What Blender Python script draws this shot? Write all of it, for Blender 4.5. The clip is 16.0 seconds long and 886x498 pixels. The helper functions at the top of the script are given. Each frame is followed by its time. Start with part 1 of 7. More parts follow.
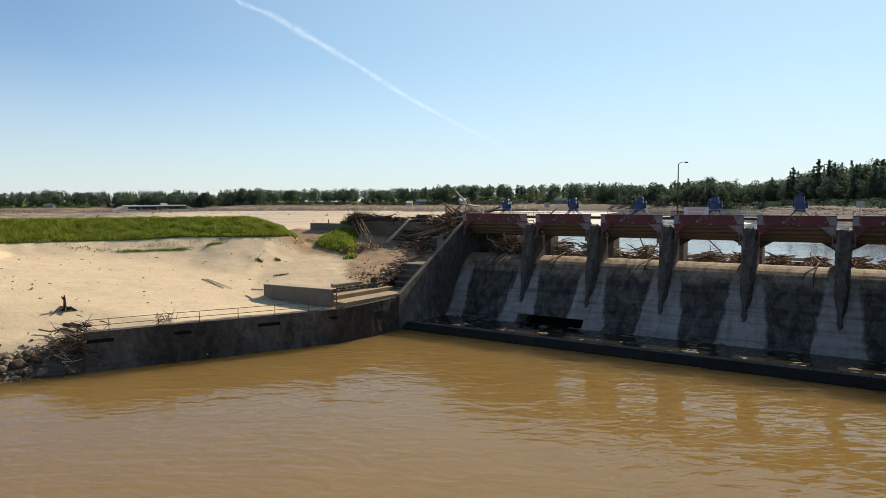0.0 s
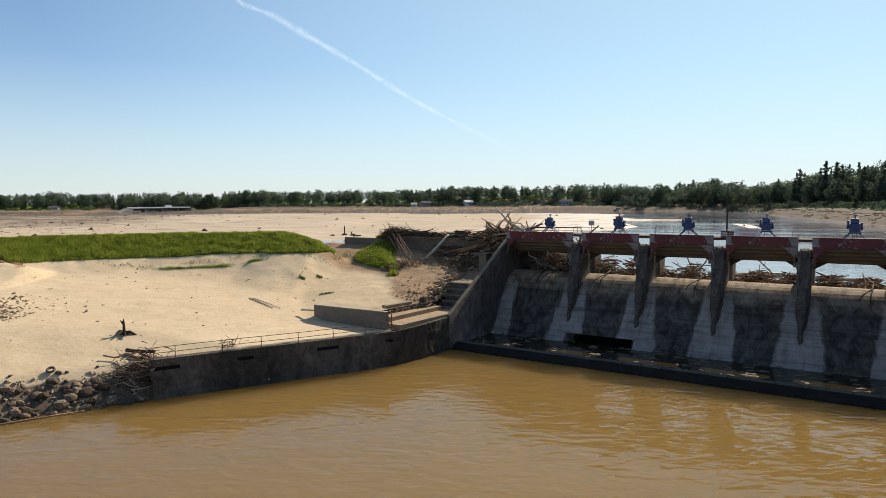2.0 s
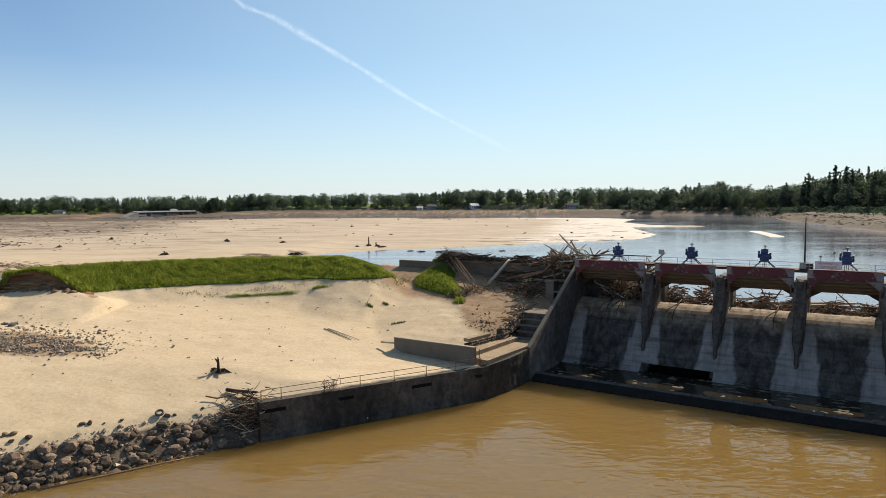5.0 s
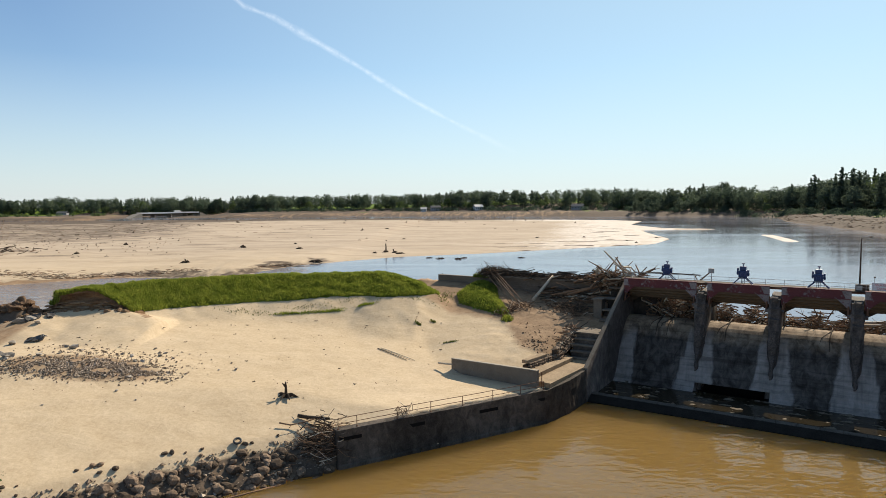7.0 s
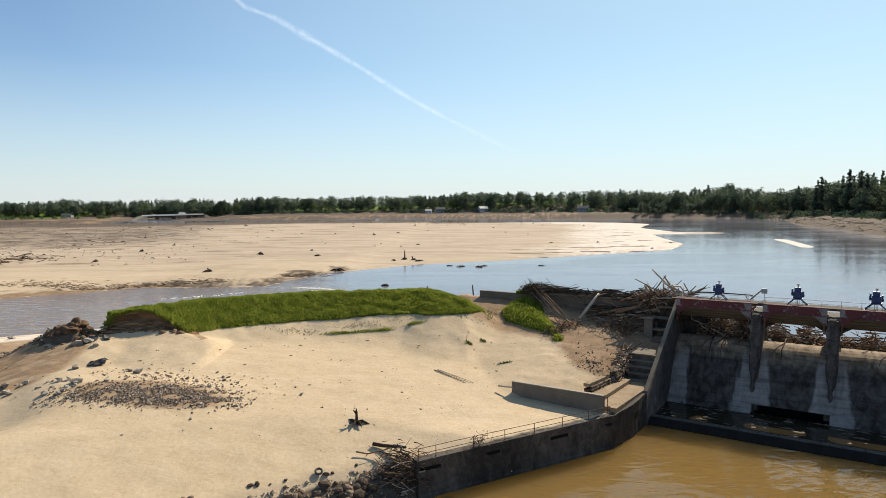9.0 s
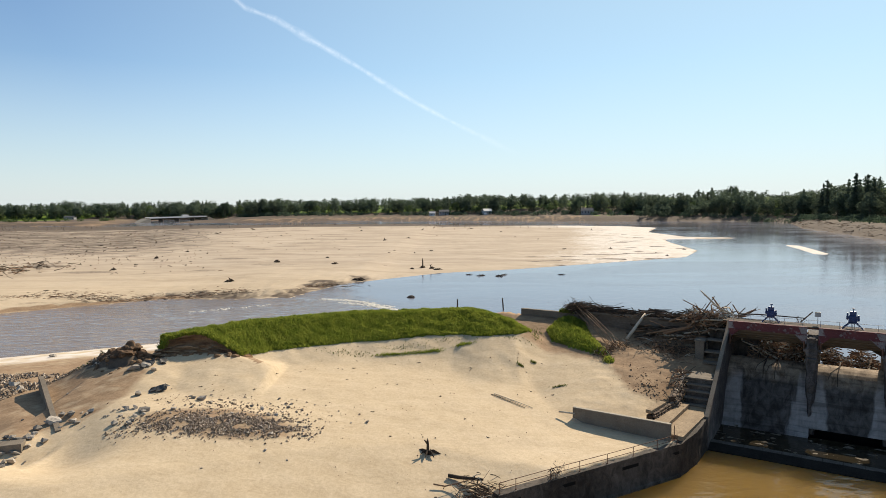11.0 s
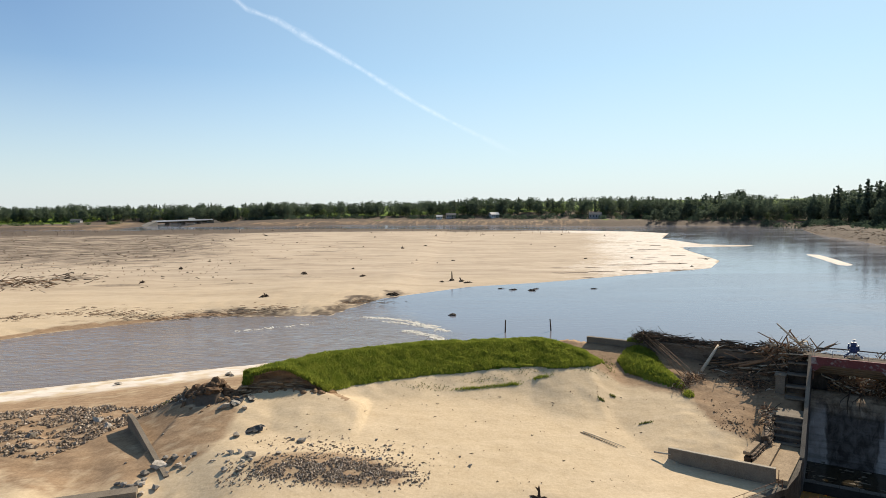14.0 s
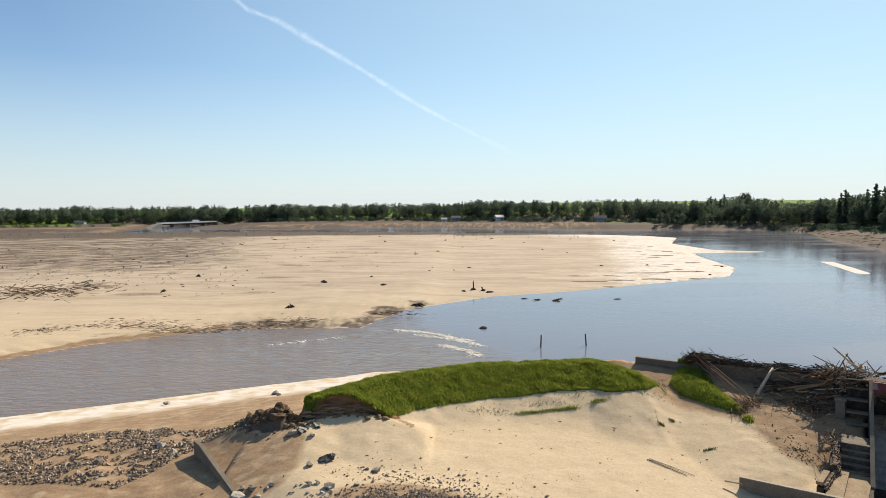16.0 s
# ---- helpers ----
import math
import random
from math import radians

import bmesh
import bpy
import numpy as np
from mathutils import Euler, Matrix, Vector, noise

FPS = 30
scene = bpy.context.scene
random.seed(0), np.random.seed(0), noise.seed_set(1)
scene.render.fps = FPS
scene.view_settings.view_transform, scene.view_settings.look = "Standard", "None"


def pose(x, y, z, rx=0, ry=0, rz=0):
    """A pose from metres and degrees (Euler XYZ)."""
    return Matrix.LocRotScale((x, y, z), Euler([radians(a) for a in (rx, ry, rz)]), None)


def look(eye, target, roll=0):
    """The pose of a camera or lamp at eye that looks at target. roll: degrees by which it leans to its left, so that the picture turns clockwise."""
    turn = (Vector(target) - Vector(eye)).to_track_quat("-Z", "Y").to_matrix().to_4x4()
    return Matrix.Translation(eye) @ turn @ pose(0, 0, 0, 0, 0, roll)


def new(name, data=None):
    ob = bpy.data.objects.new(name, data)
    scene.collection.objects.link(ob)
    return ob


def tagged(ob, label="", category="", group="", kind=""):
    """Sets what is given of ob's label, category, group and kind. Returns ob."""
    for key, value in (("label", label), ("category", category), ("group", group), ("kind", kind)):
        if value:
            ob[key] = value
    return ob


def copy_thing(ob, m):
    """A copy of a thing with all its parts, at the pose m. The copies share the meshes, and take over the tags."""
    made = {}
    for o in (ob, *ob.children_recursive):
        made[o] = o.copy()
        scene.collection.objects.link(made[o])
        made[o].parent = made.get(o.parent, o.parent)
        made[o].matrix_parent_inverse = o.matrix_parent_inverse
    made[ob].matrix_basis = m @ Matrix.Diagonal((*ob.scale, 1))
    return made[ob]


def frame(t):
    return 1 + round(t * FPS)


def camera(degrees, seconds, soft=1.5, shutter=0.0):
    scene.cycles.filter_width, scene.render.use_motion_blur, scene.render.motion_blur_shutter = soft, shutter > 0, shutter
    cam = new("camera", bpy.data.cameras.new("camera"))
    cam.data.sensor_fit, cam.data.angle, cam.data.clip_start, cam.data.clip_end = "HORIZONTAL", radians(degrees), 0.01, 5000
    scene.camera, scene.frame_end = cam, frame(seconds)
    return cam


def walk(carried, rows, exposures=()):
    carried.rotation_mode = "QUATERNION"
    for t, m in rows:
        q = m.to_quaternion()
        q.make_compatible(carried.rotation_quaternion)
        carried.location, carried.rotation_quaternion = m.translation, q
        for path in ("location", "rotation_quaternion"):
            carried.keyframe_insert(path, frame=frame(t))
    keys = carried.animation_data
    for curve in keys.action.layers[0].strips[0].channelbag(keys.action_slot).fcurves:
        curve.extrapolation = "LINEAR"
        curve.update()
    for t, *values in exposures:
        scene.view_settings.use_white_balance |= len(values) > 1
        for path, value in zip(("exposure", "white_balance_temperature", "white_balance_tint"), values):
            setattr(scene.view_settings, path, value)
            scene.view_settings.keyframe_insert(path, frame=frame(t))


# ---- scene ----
cam = camera(70.0, 16.0, 0.6)
PATH = [
    (0, (-19.308, 1.497, 15.128), (-19.397, 3.49, 14.978), -0.3),
    (0.5, (-20.667, 1.344, 15.822), (-20.758, 3.336, 15.669), -0.4),
    (1, (-22.144, 1.328, 16.413), (-22.234, 3.32, 16.261), -0.4),
    (1.5, (-23.642, 1.326, 17.01), (-23.733, 3.318, 16.859), -0.4),
    (2, (-25.118, 1.25, 17.601), (-25.21, 3.242, 17.451), -0.4),
    (2.5, (-26.623, 1.167, 18.278), (-26.715, 3.159, 18.129), -0.4),
    (3, (-28.169, 1.085, 18.918), (-28.261, 3.077, 18.77), -0.4),
    (3.5, (-29.741, 1.01, 19.565), (-29.833, 3.002, 19.417), -0.5),
    (4, (-31.377, 0.862, 20.194), (-31.468, 2.855, 20.047), -0.5),
    (6.5, (-39.66, 0.354, 23.547), (-39.751, 2.346, 23.4), -0.6),
    (7, (-41.488, 0.175, 24.258), (-41.578, 2.167, 24.109), -0.6),
    (7.5, (-43.288, 0.039, 24.982), (-43.378, 2.032, 24.832), -0.6),
    (8, (-45.041, -0.07, 25.706), (-45.131, 1.922, 25.556), -0.7),
    (8.5, (-46.889, -0.149, 26.48), (-46.979, 1.843, 26.33), -0.7),
    (9, (-48.69, -0.232, 27.194), (-48.781, 1.76, 27.045), -0.7),
    (11.5, (-58.055, -0.585, 31.282), (-58.142, 1.408, 31.134), -0.7),
    (12, (-59.884, -0.678, 32.124), (-59.971, 1.315, 31.975), -0.7),
    (12.5, (-61.817, -0.716, 32.978), (-61.904, 1.276, 32.83), -0.7),
    (13, (-63.871, -0.747, 33.834), (-63.956, 1.245, 33.686), -0.7),
    (13.5, (-65.786, -0.753, 34.642), (-65.872, 1.239, 34.495), -0.7),
    (14, (-67.845, -0.816, 35.523), (-67.931, 1.177, 35.376), -0.7),
    (14.5, (-69.935, -0.878, 36.4), (-70.021, 1.115, 36.253), -0.7),
    (15, (-72.077, -0.943, 37.346), (-72.162, 1.049, 37.199), -0.7),
    (15.5, (-74.36, -0.988, 38.263), (-74.444, 1.005, 38.116), -0.6),
    (16, (-76.691, -1.046, 39.148), (-76.774, 0.947, 39.002), -0.6),
]
walk(cam, [(t, look(eye, target, roll)) for t, eye, target, roll in PATH])

# ---- light ----
SUN_AZ, SUN_EL = radians(35), radians(36)   # measured from +y towards +x, and above the horizon
scene.view_settings.exposure = 0.45
world = bpy.data.worlds.new("sky")
scene.world = world
world.use_nodes = True
wt = world.node_tree
sky = wt.nodes.new("ShaderNodeTexSky")
sky.sky_type = 'NISHITA'
sky.sun_disc = False
sky.sun_elevation, sky.sun_rotation = SUN_EL, SUN_AZ
sky.air_density, sky.dust_density, sky.ozone_density = 1.0, 0.1, 1.6
# summer haze: a pale glow in the part of the sky round the sun
SUN_WAY = (math.sin(SUN_AZ) * math.cos(SUN_EL), math.cos(SUN_AZ) * math.cos(SUN_EL), math.sin(SUN_EL))
sky_way = wt.nodes.new("ShaderNodeTexCoord")
near_sun = wt.nodes.new("ShaderNodeVectorMath")
near_sun.operation = 'DOT_PRODUCT'
near_sun.inputs[1].default_value = SUN_WAY
wt.links.new(sky_way.outputs["Generated"], near_sun.inputs[0])
glow = wt.nodes.new("ShaderNodeMapRange")
for k, v in enumerate((0.42, 0.97, 0.0, 0.55)):
    glow.inputs[k + 1].default_value = v
wt.links.new(near_sun.outputs["Value"], glow.inputs[0])
haze = wt.nodes.new("ShaderNodeMix")
haze.data_type = 'RGBA'
haze.inputs[7].default_value = (5.0, 6.75, 6.9, 1)
wt.links.new(glow.outputs[0], haze.inputs[0])
tint = wt.nodes.new("ShaderNodeMix")
tint.data_type, tint.blend_type = 'RGBA', 'MULTIPLY'
tint.inputs[0].default_value = 1.0
tint.inputs[7].default_value = (0.87, 0.945, 1.005, 1)
wt.links.new(sky.outputs[0], tint.inputs[6])
wt.links.new(tint.outputs[2], haze.inputs[6])
# and a whitish veil low over the horizon
height = wt.nodes.new("ShaderNodeSeparateXYZ")
wt.links.new(sky_way.outputs["Generated"], height.inputs[0])
low = wt.nodes.new("ShaderNodeMapRange")
for k, v in enumerate((0.0, 0.2, 0.7, 0.0)):
    low.inputs[k + 1].default_value = v
wt.links.new(height.outputs[2], low.inputs[0])
veil = wt.nodes.new("ShaderNodeMix")
veil.data_type = 'RGBA'
veil.inputs[7].default_value = (5.2, 6.0, 6.85, 1)
wt.links.new(low.outputs[0], veil.inputs[0])
wt.links.new(haze.outputs[2], veil.inputs[6])
wt.links.new(veil.outputs[2], wt.nodes["Background"].inputs[0])
wt.nodes["Background"].inputs[1].default_value = 0.092
sun = new("sun", bpy.data.lights.new("sun", 'SUN'))
sun.data.energy, sun.data.angle, sun.data.color = 5.0, radians(0.5), (1.0, 0.875, 0.70)
sun.matrix_world = look((0, 0, 0), tuple(-c for c in SUN_WAY))


# ---- materials ----
def mat(name, rough=0.8, metal=0.0):
    m = bpy.data.materials.new(name)
    m.use_nodes = True
    p = m.node_tree.nodes["Principled BSDF"]
    p.inputs["Roughness"].default_value, p.inputs["Metallic"].default_value = rough, metal
    if rough > 0.6:
        p.inputs["Specular IOR Level"].default_value = 0.15     # dusty, unpolished surfaces
    return m, m.node_tree, p


def noise_node(nt, scale, detail=4, rough=0.55, stretch=(1, 1, 1), coords="Object", warp=0.0):
    tc = nt.nodes.new("ShaderNodeTexCoord")
    mp = nt.nodes.new("ShaderNodeMapping")
    mp.inputs["Scale"].default_value = stretch
    nt.links.new(tc.outputs[coords], mp.inputs[0])
    n = nt.nodes.new("ShaderNodeTexNoise")
    n.inputs["Scale"].default_value, n.inputs["Detail"].default_value = scale, detail
    n.inputs["Roughness"].default_value, n.inputs["Distortion"].default_value = rough, warp
    nt.links.new(mp.outputs[0], n.inputs["Vector"])
    return n.outputs["Fac"]


def ramp(nt, fac, stops):
    r = nt.nodes.new("ShaderNodeValToRGB")
    el = r.color_ramp.elements
    while len(el) < len(stops):
        el.new(0.5)
    for e, (pos, col) in zip(el, stops):
        e.position, e.color = pos, (*col, 1) if len(col) == 3 else col
    nt.links.new(fac, r.inputs[0])
    return r.outputs[0]


def mix(nt, fac, a, b, mode='MIX'):
    n = nt.nodes.new("ShaderNodeMix")
    n.data_type, n.blend_type = 'RGBA', mode
    for sock, v in ((n.inputs[0], fac), (n.inputs[6], a), (n.inputs[7], b)):
        if isinstance(v, (int, float)):
            sock.default_value = v
        elif isinstance(v, tuple):
            sock.default_value = (*v, 1)
        else:
            nt.links.new(v, sock)
    return n.outputs[2]


def bump(nt, p, height, strength=0.3, dist=0.1, after=None):
    b = nt.nodes.new("ShaderNodeBump")
    b.inputs["Strength"].default_value, b.inputs["Distance"].default_value = strength, dist
    nt.links.new(height, b.inputs["Height"])
    if after is not None:
        nt.links.new(after, b.inputs["Normal"])
    nt.links.new(b.outputs[0], p.inputs["Normal"])
    return b.outputs[0]


def rough_mat(name, dark, light, scale, fine, rough=0.85, strength=0.4, dist=0.05, stretch=(1, 1, 1), spot=None, coords="Object", random_tint=0.0):
    """A two-scale mottled surface with fine relief."""
    m, nt, p = mat(name, rough)
    a = noise_node(nt, scale, 5, 0.6, stretch, coords, 0.3)
    b = noise_node(nt, fine, 4, 0.6, stretch, coords)
    col = ramp(nt, a, [(0.32, dark), (0.7, light)])
    col = mix(nt, 0.45, col, ramp(nt, b, [(0.3, tuple(c * 0.55 for c in dark)), (0.75, tuple(min(1, c * 1.2) for c in light))]))
    if spot:
        col = mix(nt, ramp(nt, noise_node(nt, scale * 2.3, 3, 0.7, stretch, coords), [(0.55, (0, 0, 0)), (0.66, (1, 1, 1))]), col, spot)
    if random_tint:
        oi = nt.nodes.new("ShaderNodeObjectInfo")
        v = ramp(nt, oi.outputs["Random"], [(0, (1 - random_tint,) * 3), (1, (1 + random_tint,) * 3)])
        col = mix(nt, 1.0, col, v, 'MULTIPLY')
    nt.links.new(col, p.inputs["Base Color"])
    bump(nt, p, b, strength, dist)
    return m


# concrete: pale, and stained dark where water ran over it
M_conc = rough_mat("weathered_concrete", (0.125, 0.10, 0.075), (0.24, 0.20, 0.155), 0.5, 9, 0.9, 0.35, 0.03)
M_conc_pale = rough_mat("pale_concrete", (0.28, 0.24, 0.185), (0.45, 0.39, 0.31), 0.6, 8, 0.9, 0.3, 0.02)


def stained_concrete(name, pale, dark, streak_scale, cover):
    m, nt, p = mat(name, 0.82)
    big = noise_node(nt, 0.22, 5, 0.6, (1, 1, 1))
    streak = noise_node(nt, streak_scale, 4, 0.6, (1, 0.12, 0.12))
    fine = noise_node(nt, 7, 5, 0.65)
    col = ramp(nt, big, [(0.35, pale), (0.7, tuple(c * 1.25 for c in pale))])
    col = mix(nt, ramp(nt, streak, [(cover - 0.06, (0, 0, 0)), (cover + 0.07, (1, 1, 1))]), col, dark)
    col = mix(nt, 0.4, col, ramp(nt, fine, [(0.3, tuple(c * 0.6 for c in dark)), (0.75, tuple(c * 1.1 for c in pale))]))
    blotch = noise_node(nt, 1.1, 6, 0.7, (1, 1, 0.7), "Object", 0.8)
    col = mix(nt, 1.0, col, ramp(nt, blotch, [(0.33, (0.55, 0.54, 0.53)), (0.5, (1, 1, 1)), (0.66, (1.5, 1.48, 1.45))]), 'MULTIPLY')
    scrape = noise_node(nt, 2.2, 4, 0.75, (2.5, 2.5, 0.5), "Object", 0.5)
    col = mix(nt, ramp(nt, scrape, [(0.66, (0, 0, 0)), (0.72, (0.5, 0.5, 0.5))]), col, tuple(min(1, c * 2.4) for c in pale))
    nt.links.new(col, p.inputs["Base Color"])
    bump(nt, p, fine, 0.6, 0.06)
    return m


M_face, nt, p = mat("algae_stained_concrete", 0.82)
tc = nt.nodes.new("ShaderNodeTexCoord")
xyz = nt.nodes.new("ShaderNodeSeparateXYZ")
nt.links.new(tc.outputs["Object"], xyz.inputs[0])


def calc(nt, op, a, b=0.0):
    n = nt.nodes.new("ShaderNodeMath")
    n.operation = op
    for k, v in enumerate((a, b)):
        if isinstance(v, (int, float)):
            n.inputs[k].default_value = v
        else:
            nt.links.new(v, n.inputs[k])
    return n.outputs[0]


wob = noise_node(nt, 0.55, 6, 0.62, (1, 0.45, 0.45), "Object", 0.5)
fine = noise_node(nt, 1.1, 7, 0.68, (1, 0.6, 0.6), "Object", 0.6)
band = noise_node(nt, 1.1, 5, 0.65, (0.1, 1.0, 1.7), "Object", 0.3)
grit = noise_node(nt, 7, 4, 0.6)
run = noise_node(nt, 1.6, 3, 0.6, (1, 0.08, 0.08))
mid_bay = calc(nt, 'PINGPONG', calc(nt, 'ADD', xyz.outputs[0], -10.2 + 85.0), 4.25)      # 0 at a pier, 4.25 in mid bay
mid_bay = calc(nt, 'MAXIMUM', mid_bay, calc(nt, 'MINIMUM', calc(nt, 'SUBTRACT', xyz.outputs[0], 0.3), calc(nt, 'MULTIPLY', calc(nt, 'SUBTRACT', 7.6, xyz.outputs[0]), 3.0)))
foot = calc(nt, 'MULTIPLY', calc(nt, 'SUBTRACT', 6.5, xyz.outputs[2]), 0.13)
ragged = calc(nt, 'ADD', calc(nt, 'MULTIPLY', calc(nt, 'SUBTRACT', wob, 0.5), 1.7), calc(nt, 'MULTIPLY', calc(nt, 'SUBTRACT', fine, 0.5), 0.8))
where = calc(nt, 'ADD', calc(nt, 'SUBTRACT', mid_bay, foot), ragged)
stain = ramp(nt, calc(nt, 'MULTIPLY', where, 0.2), [(0.27, (0, 0, 0)), (0.33, (1, 1, 1))])
low = ramp(nt, calc(nt, 'ADD', xyz.outputs[2], calc(nt, 'MULTIPLY', wob, 1.2)), [(0.0, (0, 0, 0)), (1.0, (1, 1, 1))])
pale = ramp(nt, fine, [(0.3, (0.205, 0.178, 0.158)), (0.7, (0.36, 0.318, 0.28))])
pale = mix(nt, ramp(nt, run, [(0.52, (0, 0, 0)), (0.75, (0.4, 0.4, 0.4))]), pale, (0.06, 0.05, 0.04))
black = ramp(nt, fine, [(0.38, (0.032, 0.027, 0.023)), (0.72, (0.14, 0.12, 0.103))])
tan = ramp(nt, fine, [(0.32, (0.10, 0.068, 0.042)), (0.52, (0.30, 0.22, 0.145)), (0.72, (0.46, 0.36, 0.25))])
col = mix(nt, stain, pale, black)
# brown crest by height, with its sunlit strip put into the colour
sunlit_top = ramp(nt, calc(nt, 'MULTIPLY', calc(nt, 'ADD', xyz.outputs[2], calc(nt, 'MULTIPLY', wob, 2.6)), 0.1), [(0.70, (0, 0, 0)), (0.87, (1, 1, 1))])
col = mix(nt, sunlit_top, col, tan)
col = mix(nt, 1.0, col, ramp(nt, band, [(0.34, (0.62, 0.6, 0.58)), (0.5, (1, 1, 1)), (0.7, (1.15, 1.12, 1.1))]), 'MULTIPLY')
nt.links.new(col, p.inputs["Base Color"])
bump(nt, p, grit, 0.5, 0.04)
M_pier = stained_concrete("pier_concrete", (0.20, 0.168, 0.146), (0.06, 0.049, 0.042), 0.7, 0.48)
M_wall = stained_concrete("channel_wall_concrete", (0.112, 0.092, 0.075), (0.04, 0.033, 0.027), 0.25, 0.47)
M_core = rough_mat("brown_stained_concrete", (0.10, 0.075, 0.055), (0.21, 0.165, 0.125), 0.6, 5, 0.95, 0.5, 0.04, (0.4, 1, 1))
M_sandy = rough_mat("sand_dusted_concrete", (0.21, 0.15, 0.095), (0.40, 0.30, 0.195), 0.7, 5, 0.95, 0.3, 0.03)
# near-black colour that stands for unlit depth: cavity, wall slots, windows
M_unlit = mat("unlit_black", 0.95)[0]
M_unlit.node_tree.nodes["Principled BSDF"].inputs["Base Color"].default_value = (0.01, 0.009, 0.008, 1)
M_wet = rough_mat("wet_silted_concrete", (0.045, 0.04, 0.034), (0.13, 0.115, 0.098), 0.8, 7, 0.85, 0.4, 0.04)
# wet sill concrete, blackened further to hold the shadow on its front
M_sill_dark = rough_mat("shade_black_wet_concrete", (0.006, 0.0055, 0.005), (0.024, 0.021, 0.018), 0.8, 7, 0.95, 0.4, 0.04)
M_silt_bar = rough_mat("silt_bar", (0.075, 0.06, 0.043), (0.20, 0.165, 0.12), 0.9, 6, 0.9, 0.4, 0.04)
M_rust = rough_mat("rusted_steel", (0.10, 0.05, 0.03), (0.22, 0.11, 0.065), 2.0, 20, 0.75, 0.3, 0.01)
M_galv = rough_mat("grey_steel", (0.28, 0.28, 0.27), (0.42, 0.42, 0.40), 3.0, 25, 0.5, 0.2, 0.01)
M_blue = rough_mat("blue_enamel", (0.010, 0.030, 0.10), (0.016, 0.048, 0.16), 2.0, 15, 0.45, 0.2, 0.01)
M_red = rough_mat("peeling_red_paint", (0.098, 0.032, 0.034), (0.17, 0.056, 0.06), 0.7, 9, 0.75, 0.3, 0.01, spot=(0.20, 0.165, 0.165))
M_red_pale = rough_mat("faded_paint_bare_metal", (0.17, 0.145, 0.145), (0.31, 0.28, 0.275), 1.0, 9, 0.7, 0.3, 0.01, spot=(0.15, 0.035, 0.035))
M_plank = rough_mat("weathered_gate_timber", (0.085, 0.06, 0.04), (0.20, 0.145, 0.095), 1.0, 6, 0.8, 0.4, 0.02, (0.15, 1, 2))
M_wood_dark = rough_mat("wet_driftwood", (0.034, 0.024, 0.017), (0.10, 0.072, 0.05), 1.2, 9, 0.85, 0.4, 0.02)
M_wood_mid = rough_mat("brown_driftwood", (0.15, 0.085, 0.048), (0.34, 0.21, 0.125), 1.0, 9, 0.85, 0.4, 0.02)
M_wood_pale = rough_mat("sun_bleached_driftwood", (0.36, 0.29, 0.21), (0.62, 0.53, 0.41), 1.0, 9, 0.8, 0.3, 0.02)
M_rock = rough_mat("riprap_stone", (0.07, 0.047, 0.033), (0.25, 0.18, 0.123), 0.9, 6, 0.85, 0.5, 0.05, random_tint=0.6)
M_white = rough_mat("white_paint", (0.62, 0.62, 0.60), (0.80, 0.80, 0.78), 1.0, 10, 0.6, 0.1, 0.01)
M_sheet = rough_mat("dark_wet_cloth", (0.03, 0.028, 0.025), (0.09, 0.08, 0.07), 2, 10, 0.6, 0.3, 0.02)


def foliage(name, dark, light, scale, rough=0.6, trans=0.35):
    m, nt, p = mat(name, rough)
    p.inputs["Specular IOR Level"].default_value = 0.0
    geo = nt.nodes.new("ShaderNodeNewGeometry")
    oi = nt.nodes.new("ShaderNodeObjectInfo")
    a = noise_node(nt, scale, 3, 0.6)
    c = ramp(nt, geo.outputs["Random Per Island"], [(0, dark), (1, light)])
    c = mix(nt, 0.5, c, ramp(nt, a, [(0.35, dark), (0.65, light)]))
    tint = ramp(nt, oi.outputs["Random"], [(0, (0.75, 0.8, 0.75)), (1, (1.2, 1.12, 1.05))])
    c = mix(nt, 1.0, c, tint, 'MULTIPLY')
    nt.links.new(c, p.inputs["Base Color"])
    tr = nt.nodes.new("ShaderNodeBsdfTranslucent")
    nt.links.new(c, tr.inputs[0])
    ms = nt.nodes.new("ShaderNodeMixShader")
    ms.inputs[0].default_value = trans
    nt.links.new(p.outputs[0], ms.inputs[1])
    nt.links.new(tr.outputs[0], ms.inputs[2])
    nt.links.new(ms.outputs[0], nt.nodes["Material Output"].inputs[0])
    return m


# leaf and needle greens are bluer and paler, holding distance haze in the colour
M_leaf = foliage("broadleaf_foliage", (0.08, 0.112, 0.086), (0.112, 0.148, 0.104), 0.06, trans=0.5)
M_leaf_light = foliage("light_green_foliage", (0.085, 0.128, 0.058), (0.135, 0.18, 0.085), 0.06, trans=0.45)
M_needle = foliage("pine_foliage", (0.07, 0.10, 0.08), (0.10, 0.132, 0.096), 0.08, trans=0.5)
M_grass = foliage("lush_grass", (0.11, 0.16, 0.022), (0.31, 0.345, 0.065), 0.55, trans=0.5)
M_weed = foliage("dry_weeds", (0.10, 0.12, 0.03), (0.22, 0.23, 0.07), 0.6, trans=0.4)
M_bark = rough_mat("bark", (0.06, 0.045, 0.035), (0.14, 0.11, 0.085), 0.6, 5, 0.9, 0.4, 0.03)

